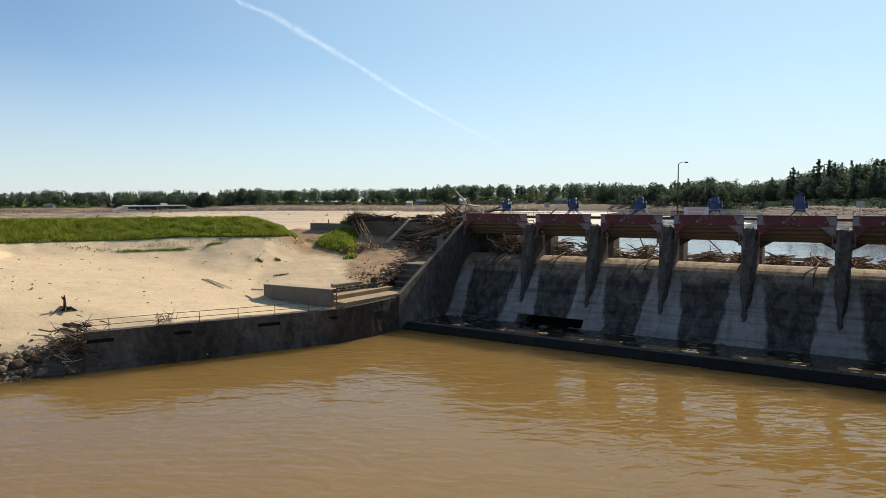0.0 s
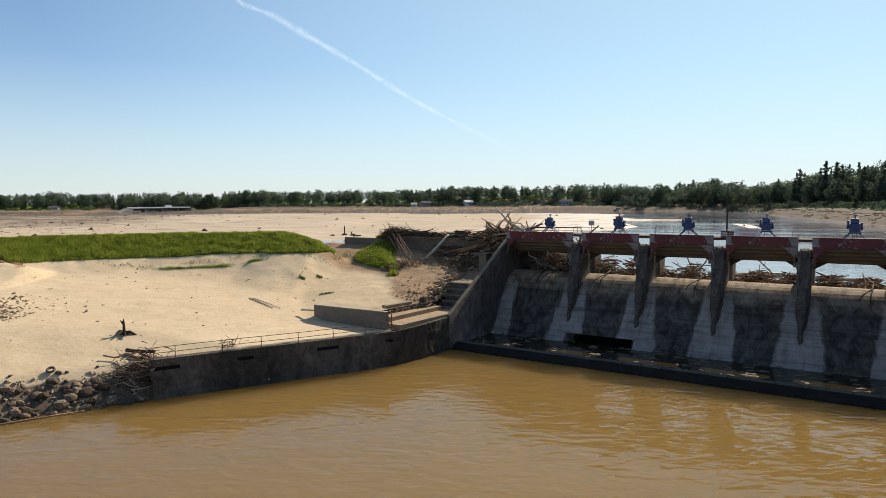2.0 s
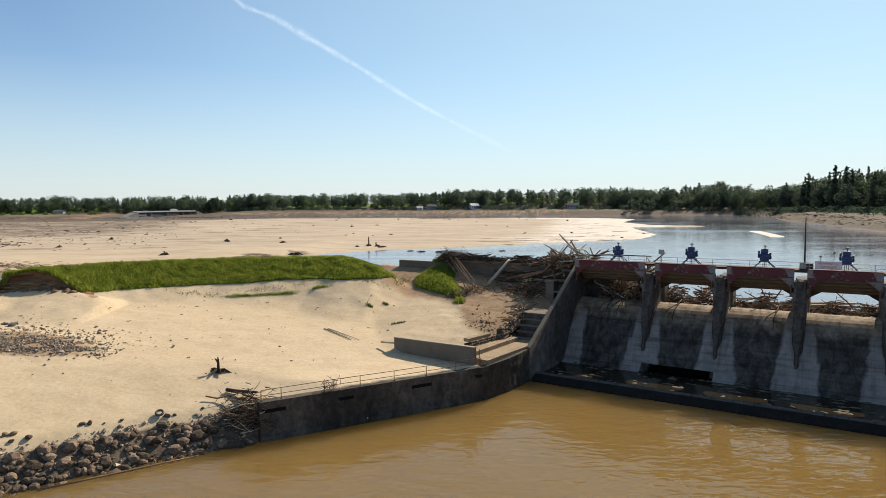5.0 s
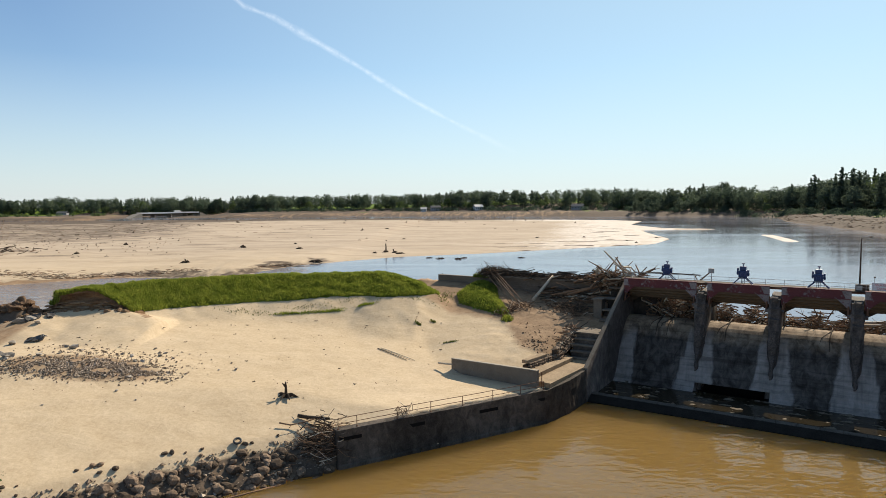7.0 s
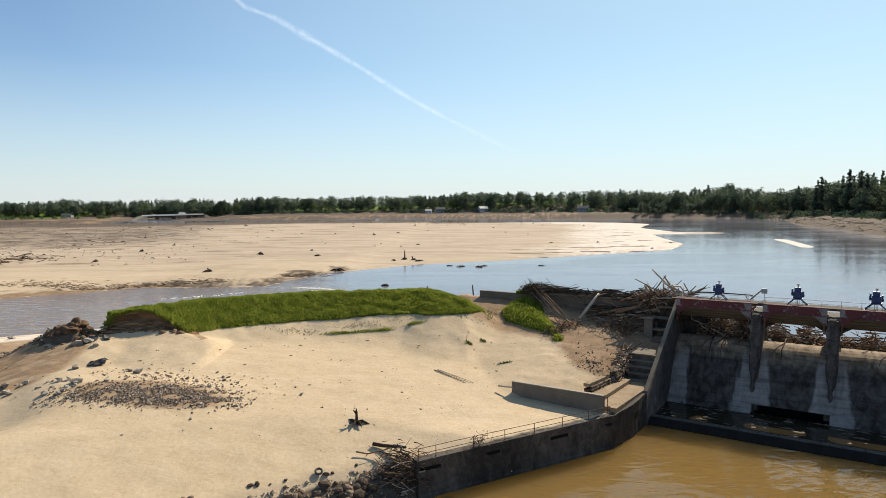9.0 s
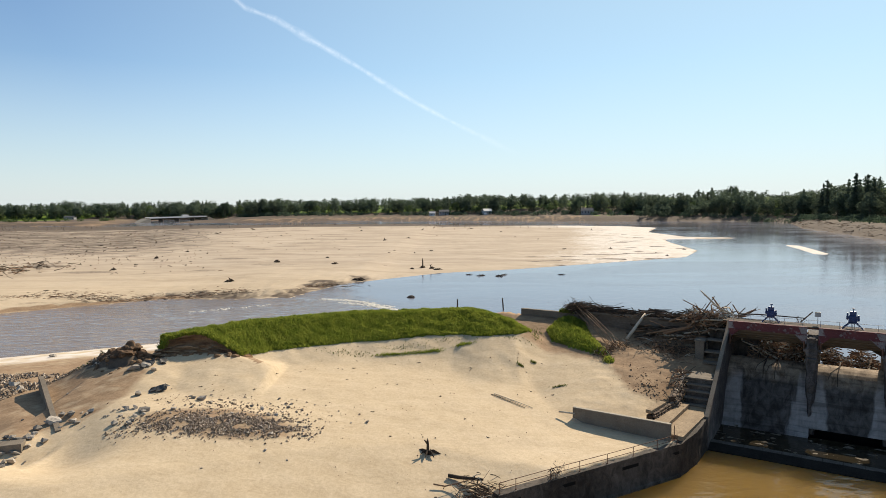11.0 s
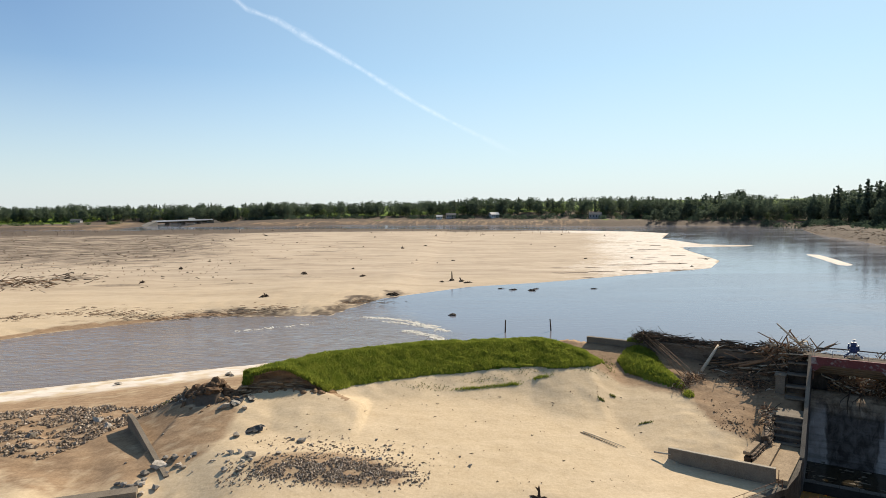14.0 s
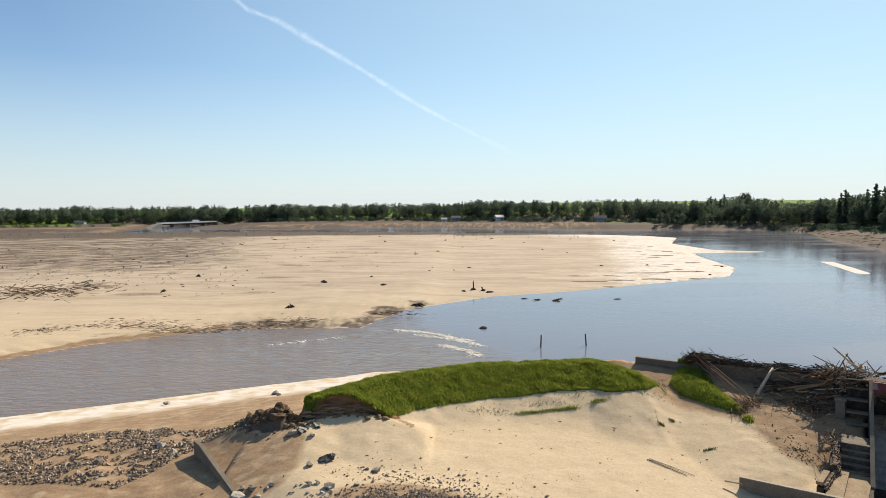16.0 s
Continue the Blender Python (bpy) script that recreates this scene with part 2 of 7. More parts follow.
# ground: dry sand, brown soil, damp silt and turf, blended by masks laid out with the landform
M_ground, nt, p = mat("sand_and_soil", 0.95)
at = nt.nodes.new("ShaderNodeAttribute")
at.attribute_name = "cover"
sep = nt.nodes.new("ShaderNodeSeparateColor")
nt.links.new(at.outputs["Color"], sep.inputs[0])
n_big = noise_node(nt, 0.035, 6, 0.6, (1, 1.6, 1), "Object", 0.6)
n_mid = noise_node(nt, 0.35, 5, 0.6, (1, 1.8, 1), "Object", 0.4)
n_fine = noise_node(nt, 2.6, 5, 0.7)
sand = ramp(nt, n_big, [(0.3, (0.455, 0.335, 0.21)), (0.55, (0.55, 0.42, 0.275)), (0.75, (0.64, 0.505, 0.355))])
sand = mix(nt, 0.42, sand, ramp(nt, n_mid, [(0.3, (0.41, 0.30, 0.18)), (0.7, (0.65, 0.52, 0.36))]))
sand = mix(nt, 0.26, sand, ramp(nt, n_fine, [(0.3, (0.29, 0.22, 0.13)), (0.7, (0.70, 0.58, 0.40))]))
place = nt.nodes.new("ShaderNodeTexCoord")
north = nt.nodes.new("ShaderNodeSeparateXYZ")
nt.links.new(place.outputs["Object"], north.inputs[0])
lake_bed = nt.nodes.new("ShaderNodeMapRange")
for k, v in enumerate((125.0, 270.0, 0.0, 0.8)):
    lake_bed.inputs[k + 1].default_value = v
nt.links.new(north.outputs[1], lake_bed.inputs[0])
streak = noise_node(nt, 0.05, 6, 0.65, (0.5, 2.2, 1), "Object", 0.8)
sand = mix(nt, lake_bed.outputs[0], sand, ramp(nt, streak, [(0.34, (0.295, 0.23, 0.175)), (0.52, (0.425, 0.342, 0.26)), (0.7, (0.505, 0.415, 0.325))]))
# pale sand colour, which also paints sun glare on the flats
white = ramp(nt, n_mid, [(0.3, (0.58, 0.50, 0.42)), (0.7, (0.72, 0.65, 0.57))])
soil = ramp(nt, n_mid, [(0.3, (0.21, 0.128, 0.073)), (0.7, (0.44, 0.30, 0.18))])
soil = mix(nt, 0.4, soil, ramp(nt, n_fine, [(0.3, (0.08, 0.05, 0.03)), (0.7, (0.34, 0.24, 0.15))]))
silt = ramp(nt, n_mid, [(0.3, (0.068, 0.05, 0.037)), (0.7, (0.155, 0.115, 0.083))])
silt = mix(nt, 0.3, silt, ramp(nt, n_fine, [(0.35, (0.05, 0.038, 0.028)), (0.7, (0.22, 0.17, 0.125))]))
turf = ramp(nt, n_mid, [(0.3, (0.08, 0.13, 0.012)), (0.7, (0.15, 0.22, 0.025))])


def edge(nt, v, n, amount=0.5, wide=0.1):
    """A mask with a ragged rim."""
    s = nt.nodes.new("ShaderNodeMath")
    s.operation = 'MULTIPLY_ADD'
    nt.links.new(n, s.inputs[0])
    s.inputs[1].default_value = amount
    nt.links.new(v, s.inputs[2])
    return ramp(nt, s.outputs[0], [(0.52 - wide + amount * 0.5, (0, 0, 0)), (0.52 + wide + amount * 0.5, (1, 1, 1))])


sand = mix(nt, edge(nt, at.outputs["Alpha"], n_mid, 0.8, 0.3), sand, white)
n_break = noise_node(nt, 0.8, 5, 0.7, (0.8, 2.4, 1), "Object", 0.5)
col = mix(nt, edge(nt, sep.outputs[1], n_break, 0.75, 0.28), sand, silt)
col = mix(nt, edge(nt, sep.outputs[0], n_mid, 0.7, 0.2), col, soil)
col = mix(nt, edge(nt, sep.outputs[2], n_mid, 0.5), col, turf)
nt.links.new(col, p.inputs["Base Color"])
g = bump(nt, p, n_mid, 0.3, 0.18)
bump(nt, p, n_fine, 0.5, 0.06, g)


def water_mat(name, shallow, rough, wave, stretch, strength, dist):
    m, nt, p = mat(name, rough)
    c = noise_node(nt, 0.03, 3, 0.5)
    nt.links.new(ramp(nt, c, [(0.3, shallow), (0.7, tuple(v * 1.12 for v in shallow))]), p.inputs["Base Color"])
    p.inputs["IOR"].default_value = 1.333
    a = noise_node(nt, wave, 1.5, 0.45, stretch, "Object", 0.9)
    b = noise_node(nt, wave * 3.1, 1, 0.45, stretch, "Object", 0.6)
    first = bump(nt, p, a, strength, dist)
    bump(nt, p, b, strength * 1.2, dist * 0.3, first)
    return m


M_pool = water_mat("muddy_water", (0.185, 0.114, 0.036), 0.0, 0.5, (0.5, 1.0, 1), 0.4, 0.2)
# turbid water scatters the light that enters it over a metre or two
pw = M_pool.node_tree.nodes["Principled BSDF"]
pw.subsurface_method = 'BURLEY'
pw.inputs["Subsurface Weight"].default_value = 1.0
pw.inputs["Subsurface Radius"].default_value = (12.0, 10.0, 5.0)
pw.inputs["Subsurface Scale"].default_value = 1.0
# lake: calm and grey, silty and broken where the river runs
M_lake, nt, p = mat("silty_lake_water", 0.07)
flow = nt.nodes.new("ShaderNodeAttribute")
flow.attribute_name = "cover"
fs = nt.nodes.new("ShaderNodeSeparateColor")
nt.links.new(flow.outputs["Color"], fs.inputs[0])
drift = noise_node(nt, 0.02, 4, 0.6, (0.5, 1.6, 1), "Object", 0.5)
nt.links.new(mix(nt, fs.outputs[0], (0.170, 0.166, 0.190), (0.185, 0.14, 0.112)), p.inputs["Base Color"])
p.inputs["IOR"].default_value = 1.333
nt.links.new(ramp(nt, drift, [(0.44, (0.02,) * 3), (0.56, (0.14,) * 3)]), p.inputs["Roughness"])
a_ = noise_node(nt, 0.45, 4, 0.6, (0.6, 1.2, 1), "Object", 1.0)
b_ = nt.nodes.new("ShaderNodeBump")
nt.links.new(a_, b_.inputs["Height"])
b_.inputs["Distance"].default_value = 0.35
nt.links.new(ramp(nt, fs.outputs[0], [(0, (0.11,) * 3), (1, (0.9,) * 3)]), b_.inputs["Strength"])
nt.links.new(b_.outputs[0], p.inputs["Normal"])
M_foam = rough_mat("river_foam", (0.6, 0.55, 0.46), (0.85, 0.8, 0.7), 0.8, 5, 0.7, 0.4, 0.05)
M_trough = water_mat("still_muddy_water", (0.024, 0.019, 0.011), 0.02, 0.8, (1, 1, 1), 0.3, 0.1)

# ---- building helpers ----
DAM = pose(-27.25, 76.5, 0, 0, 0, -30)       # dam's own frame: x along the crest, y upstream


def D(u, v, z=0.0):
    return DAM @ Vector((u, v, z))


def link(name, bm, material, smooth=False):
    me = bpy.data.meshes.new(name)
    bmesh.ops.recalc_face_normals(bm, faces=bm.faces)
    bm.to_mesh(me)
    bm.free()
    for mt in (material if isinstance(material, (list, tuple)) else [material]):
        me.materials.append(mt)
    if smooth:
        me.shade_smooth()
    return new(name, me)


def part(name, bm, material, parent, label="", smooth=False):
    ob = link(name, bm, material, smooth)
    ob.parent = parent
    return tagged(ob, label)


def thing(name, label, category, m=None, group="", kind=""):
    ob = new(name)
    ob.empty_display_size = 0.3
    ob.matrix_world = m if m is not None else Matrix()
    return tagged(ob, label, category, group, kind)


def box(bm, x0, x1, y0, y1, z0, z1, m=None, bevel=0.0):
    r = bmesh.ops.create_cube(bm, size=1.0)
    vs = r["verts"]
    bmesh.ops.scale(bm, vec=(x1 - x0, y1 - y0, z1 - z0), verts=vs)
    bmesh.ops.translate(bm, vec=((x0 + x1) / 2, (y0 + y1) / 2, (z0 + z1) / 2), verts=vs)
    if bevel:
        es = list({e for v in vs for e in v.link_edges})
        vs = list({v for f in bmesh.ops.bevel(bm, geom=es, offset=bevel, segments=1, affect='EDGES')["faces"] for v in f.verts} | {v for v in vs if v.is_valid})
    if m is not None:
        bmesh.ops.transform(bm, matrix=m, verts=vs)
    return vs


def prism(bm, outline, a0, a1, axis="x", m=None):
    """A solid of a 2D outline drawn out along one axis."""
    def at3(p, a):
        return {"x": (a, p[0], p[1]), "y": (p[0], a, p[1]), "z": (p[0], p[1], a)}[axis]
    lo = [bm.verts.new(at3(p, a0)) for p in outline]
    hi = [bm.verts.new(at3(p, a1)) for p in outline]
    n = len(outline)
    bm.faces.new(lo)
    bm.faces.new(list(reversed(hi)))
    for i in range(n):
        bm.faces.new((lo[i], hi[i], hi[(i + 1) % n], lo[(i + 1) % n]))
    if m is not None:
        bmesh.ops.transform(bm, matrix=m, verts=lo + hi)
    return lo + hi


def tube(bm, points, radii, n=6, cap=True):
    """A round bar through points, with a radius at each."""
    rings = []
    pts = [Vector(q) for q in points]
    for i, q in enumerate(pts):
        d = (pts[min(i + 1, len(pts) - 1)] - pts[max(i - 1, 0)]).normalized()
        side = d.cross(Vector((0, 0, 1)) if abs(d.z) < 0.9 else Vector((1, 0, 0))).normalized()
        up = side.cross(d)
        r = radii[i] if isinstance(radii, (list, tuple)) else radii
        rings.append([bm.verts.new(q + (side * math.cos(a) + up * math.sin(a)) * r) for a in (2 * math.pi * k / n for k in range(n))])
    faces = []
    for a, b in zip(rings, rings[1:]):
        for k in range(n):
            faces.append(bm.faces.new((a[k], a[(k + 1) % n], b[(k + 1) % n], b[k])))
    if cap:
        faces.append(bm.faces.new(rings[0]))
        faces.append(bm.faces.new(list(reversed(rings[-1]))))
    return faces


# ---- landform ----
def inside(x, y, poly):
    res = np.zeros(x.shape, bool)
    for (x0, y0), (x1, y1) in zip(poly, poly[1:] + poly[:1]):
        c = (y0 > y) != (y1 > y)
        with np.errstate(divide='ignore', invalid='ignore'):
            res ^= c & (x < (x1 - x0) * (y - y0) / (y1 - y0 if y1 != y0 else 1e-9) + x0)
    return res


def away(x, y, line, closed=False):
    """The distance to a line of points, and how far along it the nearest place is."""
    best, along, run = np.full(x.shape, 1e9), np.zeros(x.shape), 0.0
    for (x0, y0), (x1, y1) in zip(line, line[1:] + (line[:1] if closed else [])):
        dx, dy = x1 - x0, y1 - y0
        size = math.hypot(dx, dy)
        k = np.clip(((x - x0) * dx + (y - y0) * dy) / (size * size), 0, 1)
        d = np.hypot(x - x0 - k * dx, y - y0 - k * dy)
        closer = d < best
        best, along = np.where(closer, d, best), np.where(closer, run + k * size, along)
        run += size
    return best, along


def soft(v, a, b):
    k = np.clip((v - a) / (b - a), 0, 1)
    return k * k * (3 - 2 * k)


def wave_noise(x, y, size, seed):
    """Smooth random relief between -1 and 1, from a few turned sine products."""
    rng = random.Random(seed)
    out = np.zeros(x.shape)
    for i in range(7):
        a, k = rng.uniform(0, 6.28), rng.uniform(0.6, 2.3) * 6.28 / size
        px, py = rng.uniform(0, 6.28), rng.uniform(0, 6.28)
        u, v = x * math.cos(a) + y * math.sin(a), -x * math.sin(a) + y * math.cos(a)
        out += np.sin(u * k + px + 1.3 * np.sin(v * k * 0.6 + py)) / 7
    return out * 1.6


def xy(u, v):
    w = D(u, v)
    return (w.x, w.y)


SHORE = [(-54, 54.2), (-57, 53.6), (-61.5, 50.9), (-67.8, 46.3), (-74.5, 41.2), (-85, 34.5), (-110, 26), (-200, 5), (-900, -100)]
POOL = [xy(-12.95, -31.6)] + SHORE[1:] + [(-900, -260), (600, -260), xy(58, -60), xy(54, 0), xy(54, 17), xy(-0.45, 17), xy(-0.5, -5), xy(-1.5, -10.2)]
FAR_BANK = [(-420, 70), (-260, 105), (-188, 142), (-176, 158), (-146, 180), (-108, 177), (-97, 206), (-68, 234), (-40, 245), (0, 268), (42, 292), (60, 328), (67, 400), (72, 424), (121, 427), (122, 433), (95, 447), (88, 520), (118, 600), (100, 634), (20, 690), (-120, 735), (-300, 790), (-600, 835), (-1400, 860)]
LAKE = FAR_BANK + [(-1400, 885), (-600, 866), (-578, 905), (-600, 1120), (-548, 1130), (-488, 900), (-380, 905), (-190, 940), (-20, 850), (110, 790), (185, 800), (262, 735), (285, 690), (232, 560), (208, 445), (180, 330), (135, 200), (95, 110), (75, 60), xy(56, 19), xy(-39, 20.6), (-55, 121), (-75, 126), (-96, 131.5), (-118, 121.5), (-134, 113.5), (-142, 109.5), (-158, 102), (-250, 62), (-420, 10)]
CREST = [(-110, 72), (-99.2, 82), (-89.3, 93.5), (-76, 100.2), (-57.5, 103.2), (-47, 99)]
STONE_BANK = [(-150, 83), (-136, 90), (-124, 92), (-113, 91), (-104, 86.5), (-104, 82), (-113, 82.5), (-116, 76), (-119, 70.5), (-135, 72), (-150, 76)]
MOUND = [(-40.6, 108.3), (-43.9, 102.5), (-43.4, 98.8), (-40, 94.6), (-36.9, 92.0), (-36.0, 93.4), (-37.3, 99), (-37.4, 106)]
CUT = [(-100.5, 82.2), (-96.5, 84.2), (-93, 84.8), (-87, 83.2), (-60, 60), (-20, 60), (-20, 150), (-82, 150), (-91, 112), (-99, 97), (-102.5, 87)]


def water_level(x, y):
    s = (x + 84) * -0.86 + (y - 158) * -0.5
    return 4.0 - 0.95 * soft(s, -3, 34)


def landform(x, y):
    """Height of the ground, and the shares of soil, silt and turf."""
    rel = wave_noise(x, y, 13, 3) * 0.06 + wave_noise(x, y, 3.1, 5) * 0.015
    # dry sand below the embankment
    sand = 4.0 - 0.095 * (x + 58) + 0.095 * (y - 62)
    sand = 8.3 - np.logaddexp(0, (8.3 - sand) * 1.6) / 1.6 + 0.0 * x
    sand = np.maximum(np.minimum(sand, 8.3), 3.72)
    west = soft(np.interp(y, [55, 64, 79, 86, 92], [-100, -101.6, -113.5, -112, -108]) - x, -1.5, 7)
    sand = sand * (1 - west) + west * (5.6 - 0.8 * soft(-x, 124, 160) + wave_noise(x, y, 14, 9) * 0.35)
    d_slab, _ = away(x, y, [(-116, 83), (-113.5, 79), (-101, 64), (-97, 58)])
    sand = sand - 1.9 * np.exp(-(d_slab / 4.5) ** 2) * (1 - west)
    du, dv = (x + 27.25) * 0.866 - (y - 76.5) * 0.5, (x + 27.25) * 0.5 + (y - 76.5) * 0.866
    apron = np.interp(du, [-40, -27, -19, -14], [10.5, 10.3, 9.9, 9.3]) - (19.5 - dv) * np.interp(du, [-40, -27, -19, -14, -8, -5], [0.29, 0.245, 0.20, 0.18, 0.22, 0.28]) - np.maximum(0, -du - 38) * 0.24
    sand = np.maximum(sand, np.where((dv < 20.2) & (du < -0.3), apron + (wave_noise(x, y, 4, 21) * 0.10 + wave_noise(x, y, 1.7, 22) * 0.05) * (0.25 + 0.75 * soft(du, -19, -12)), -9))
    d_sh, _ = away(x, y, SHORE)
    sand = np.minimum(sand, np.where(d_sh < 4.5, d_sh * 0.62 - 0.15, 2.64 + (d_sh - 4.5) * 0.25))
    # hollow with scattered stone, and a low mound above it
    sand += 0.7 * np.exp(-(((x + 84) / 9) ** 2 + ((y - 66) / 4.5) ** 2)) * soft(-x, 70, 78)
    rear_y = np.interp(x, [-108, -102, -97, -88, -80], [84, 86, 95, 104, 110])
    drop = soft(y - rear_y, -1, 8) * (x < -80)
    sand = sand * (1 - drop) + drop * (5.0 - 0.055 * (y - 88))
    z = sand + rel
    d_low, _ = away(x, y, [(-122, 51.5), (-101.5, 58.6)])
    z = z - 1.5 * np.exp(-(d_low / 3.2) ** 2) * (x < -99)
    heap = 1.9 * np.exp(-(((x + 102.4) / 2.7) ** 2 + ((y - 82.6) / 2.6) ** 2)) + 1.5 * np.exp(-(((x + 106.5) / 3.6) ** 2 + ((y - 84.4) / 3.2) ** 2))
    heap = heap * (1 + 0.35 * wave_noise(x, y, 2.6, 79) + 0.22 * wave_noise(x, y, 1.2, 80))
    z = z + heap
    d_rim, _ = away(x, y, [(-99.5, 80.6), (-96.5, 83.6), (-93, 84.2), (-87, 82.6), (-84, 81)])
    z = np.where((x < -82) & (x > -106), np.maximum(z, 9.95 + 0.03 * (x + 95) - 0.16 * np.maximum(0, x + 90) - 0.23 * np.maximum(0, d_rim - 0.4) + wave_noise(x, y, 6, 33) * 0.07), z)
    # remnant of the earth embankment
    d_c, along = away(x, y, CREST)
    front = (y - np.interp(x, [c[0] for c in CREST], [c[1] for c in CREST])) < 0
    top = 12.5 - 1.5 * soft(x, -56, -48) - 2.5 * soft(-x, 100, 110)
    bank = np.where(front, top - 0.43 * np.maximum(0, d_c - 0.6), top - 0.42 * np.maximum(0, d_c - 1.4))
    bank -= 0.5 * np.maximum(0, x + 49.5)
    inn = inside(x, y, CUT)
    d_cut, _ = away(x, y, CUT, True)
    bank = np.where(inn, np.minimum(bank, np.interp(d_cut, [0, 1.45, 1.95, 2.2], [7.8, 8.0, 12.4, 14.0])), np.minimum(bank, 8.0 - d_cut * 1.1))
    d_rear, _ = away(x, y, [(-82, 150), (-91, 112), (-99, 97), (-102.5, 87)])
    bank = np.where((x < -76) & (y > 85), np.where(inn, np.minimum(bank, 4.6 + d_rear * 2.6 + 3.4 * soft(-y, -92, -85)), np.minimum(bank, 4.6 + 3.4 * soft(-y, -92, -85) - d_rear)), bank)
    bank += wave_noise(x, y, 5, 31) * 0.09 + wave_noise(x, y, 2.3, 32) * 0.04
    # small grassed shoulder beside the core wall
    mound = inside(x, y, MOUND)
    d_m, _ = away(x, y, MOUND, True)
    shoulder = np.where(mound & (dv < 20), apron + np.minimum(d_m * 0.45, 0.75), -9)
    on_bank = (bank > z) & (dv < 60)
    foot_blend = np.logaddexp(np.clip(z, -50, 50) * 2.4, np.clip(bank, -50, 50) * 2.4) / 2.4
    sharp = np.maximum(z, bank)
    land = np.maximum(np.where(front, sharp + soft(x, -92, -74) * (foot_blend - sharp), sharp), shoulder)
    # lake bed, river bar and far shores
    wl = water_level(x, y)
    in_lake = inside(x, y, LAKE)
    d_l, _ = away(x, y, LAKE, True)
    d_f, _ = away(x, y, FAR_BANK)
    far = (y > 137) | (x < -190) | (x > 60)
    beyond = (y > np.interp(x, [-1400, -600, -380, -190, -20, 110, 185, 262, 285, 330, 900], [875, 858, 890, 925, 840, 780, 780, 690, 600, 300, -200])) & ~in_lake
    beyond = beyond | ((x > np.interp(y, [300, 330, 445, 560, 690, 735], [170, 180, 208, 232, 280, 262]) - 3) & ~in_lake & (y > 300))
    step = d_f + 2.2 * wave_noise(x, y, 13, 111) + 1.0 * wave_noise(x, y, 5, 112)
    terrace = (0.6 * soft(step, 3.6, 4.3) + 0.22 * soft(step, 8.0, 8.9) + 0.18 * soft(step, 14, 15)) * soft(-x, 84, 100) * soft(x, -330, -230) * soft(d_f, 1.5, 4)
    beyond = beyond | ((x > np.interp(y, [60, 110, 200, 300], [72, 92, 132, 167])) & ~in_lake & (y > 60) & (y <= 300))
    bed = wl + terrace + np.minimum(0.05 * d_f, 0.15) + 0.5 * soft(d_f, 0, 9) + 2.0 * soft(d_f, 40, 260) * soft(-x, -20, 140) + wave_noise(x, y, 40, 41) * 0.22 * soft(d_f, 3, 30) + wave_noise(x, y, 11, 43) * 0.08 * soft(d_f, 1, 8)
    shore_up = wl + np.minimum(0.05 * d_l, 0.2) + 0.7 * soft(d_l, 1, 30) * wave_noise(x, y, 13, 141) * (x > 60) + (2.4 + 1.6 * (x > 40)) * soft(d_l, 1, 14 - 4 * (x > 40)) + 2.0 * soft(d_l, 8, 45) + 0.25 * wave_noise(x, y, 17, 47) + 0.55 * wave_noise(x, y, 6, 143) * soft(d_l, 2, 8) * (x > 60)
    bar = wl + np.minimum(d_l * 0.085, 2.6) + rel * soft(d_l, 0, 4)
    up_side = (dv > 20.2) | (y > 118) | ((x < -106) & (y > 92 + (-x - 106) * -0.25))
    back = np.where(beyond, shore_up, np.where(far, bed, np.where(bank > bar, bank, bar)))
    land = np.where(up_side, back, land)
    blend = soft(y + (x + 106) * -0.25, 84, 95) * (x < -106)
    land = np.where((x < -106) & ~in_lake & ~far, bar * blend + np.maximum(z, bank) * (1 - blend), land)
    rise = soft(d_l, 60, 220) * (7 + 9 * soft(x, -260, 60) + 6 * soft(x, 200, 320))
    rise = rise * np.maximum(soft(x, -470, -380), soft(y, 1110, 1160))
    land = np.where(beyond, land + rise, land)
    d_b, _ = away(x, y, [(-440, 840), (-500, 930), (-548, 1042), (-590, 1140)])
    land = np.where(beyond & (d_b < 130), np.minimum(land, 4.5 + np.maximum(0, d_b - 70) * 0.2), land)
    d_i, _ = away(x, y, [(122, 358), (116, 332), (108, 302)])
    islet = 4.3 - 0.12 * np.maximum(0, d_i - 0.8)
    out = np.where(in_lake, np.maximum(wl - np.minimum(d_l * 0.07, 2.2), islet), land)
    pool = inside(x, y, POOL)
    d_p, _ = away(x, y, POOL, True)
    out = np.where(pool, -0.15 - np.minimum(d_p * 0.5, 2.5), out)
    out = np.where((du > -0.3) & (du < 54) & (dv > 0) & (dv < 22), -2.0, out)
    rear = soft(-y, 150, 240)
    out = np.where(y < -120, out * (1 - rear) + 6 * rear, out)
    right = (du > 54) & (dv < 22) & (y > -120) & ~pool
    out = np.where(right, 9 + 0 * x, out)
    # covers
    soil = np.zeros(x.shape)
    cut_face = inn & (d_cut < 1.3) & (x < -84)
    soil = np.maximum(soil, np.where((x < -88) & (x > -112) & (y > 76) & (y < 92) & (d_cut < 2.0), 1.0, 0) * (inn | (x < -99) | (d_cut < 0.5)))
    soil = np.maximum(soil, cut_face * 1.0)
    soil = np.maximum(soil, (0.88 + 0.14 * wave_noise(x, y, 7, 87) + 0.1 * wave_noise(x, y, 2.5, 88) + 0.25 * soft(du, -18, -8)) * np.where(dv < 20.2, soft(dv - 3 + 5 * soft(du, -16, -9), 0, 8 - 2 * soft(du, -16, -9)) * soft(du, -62, -38) * (du < 0), 0))
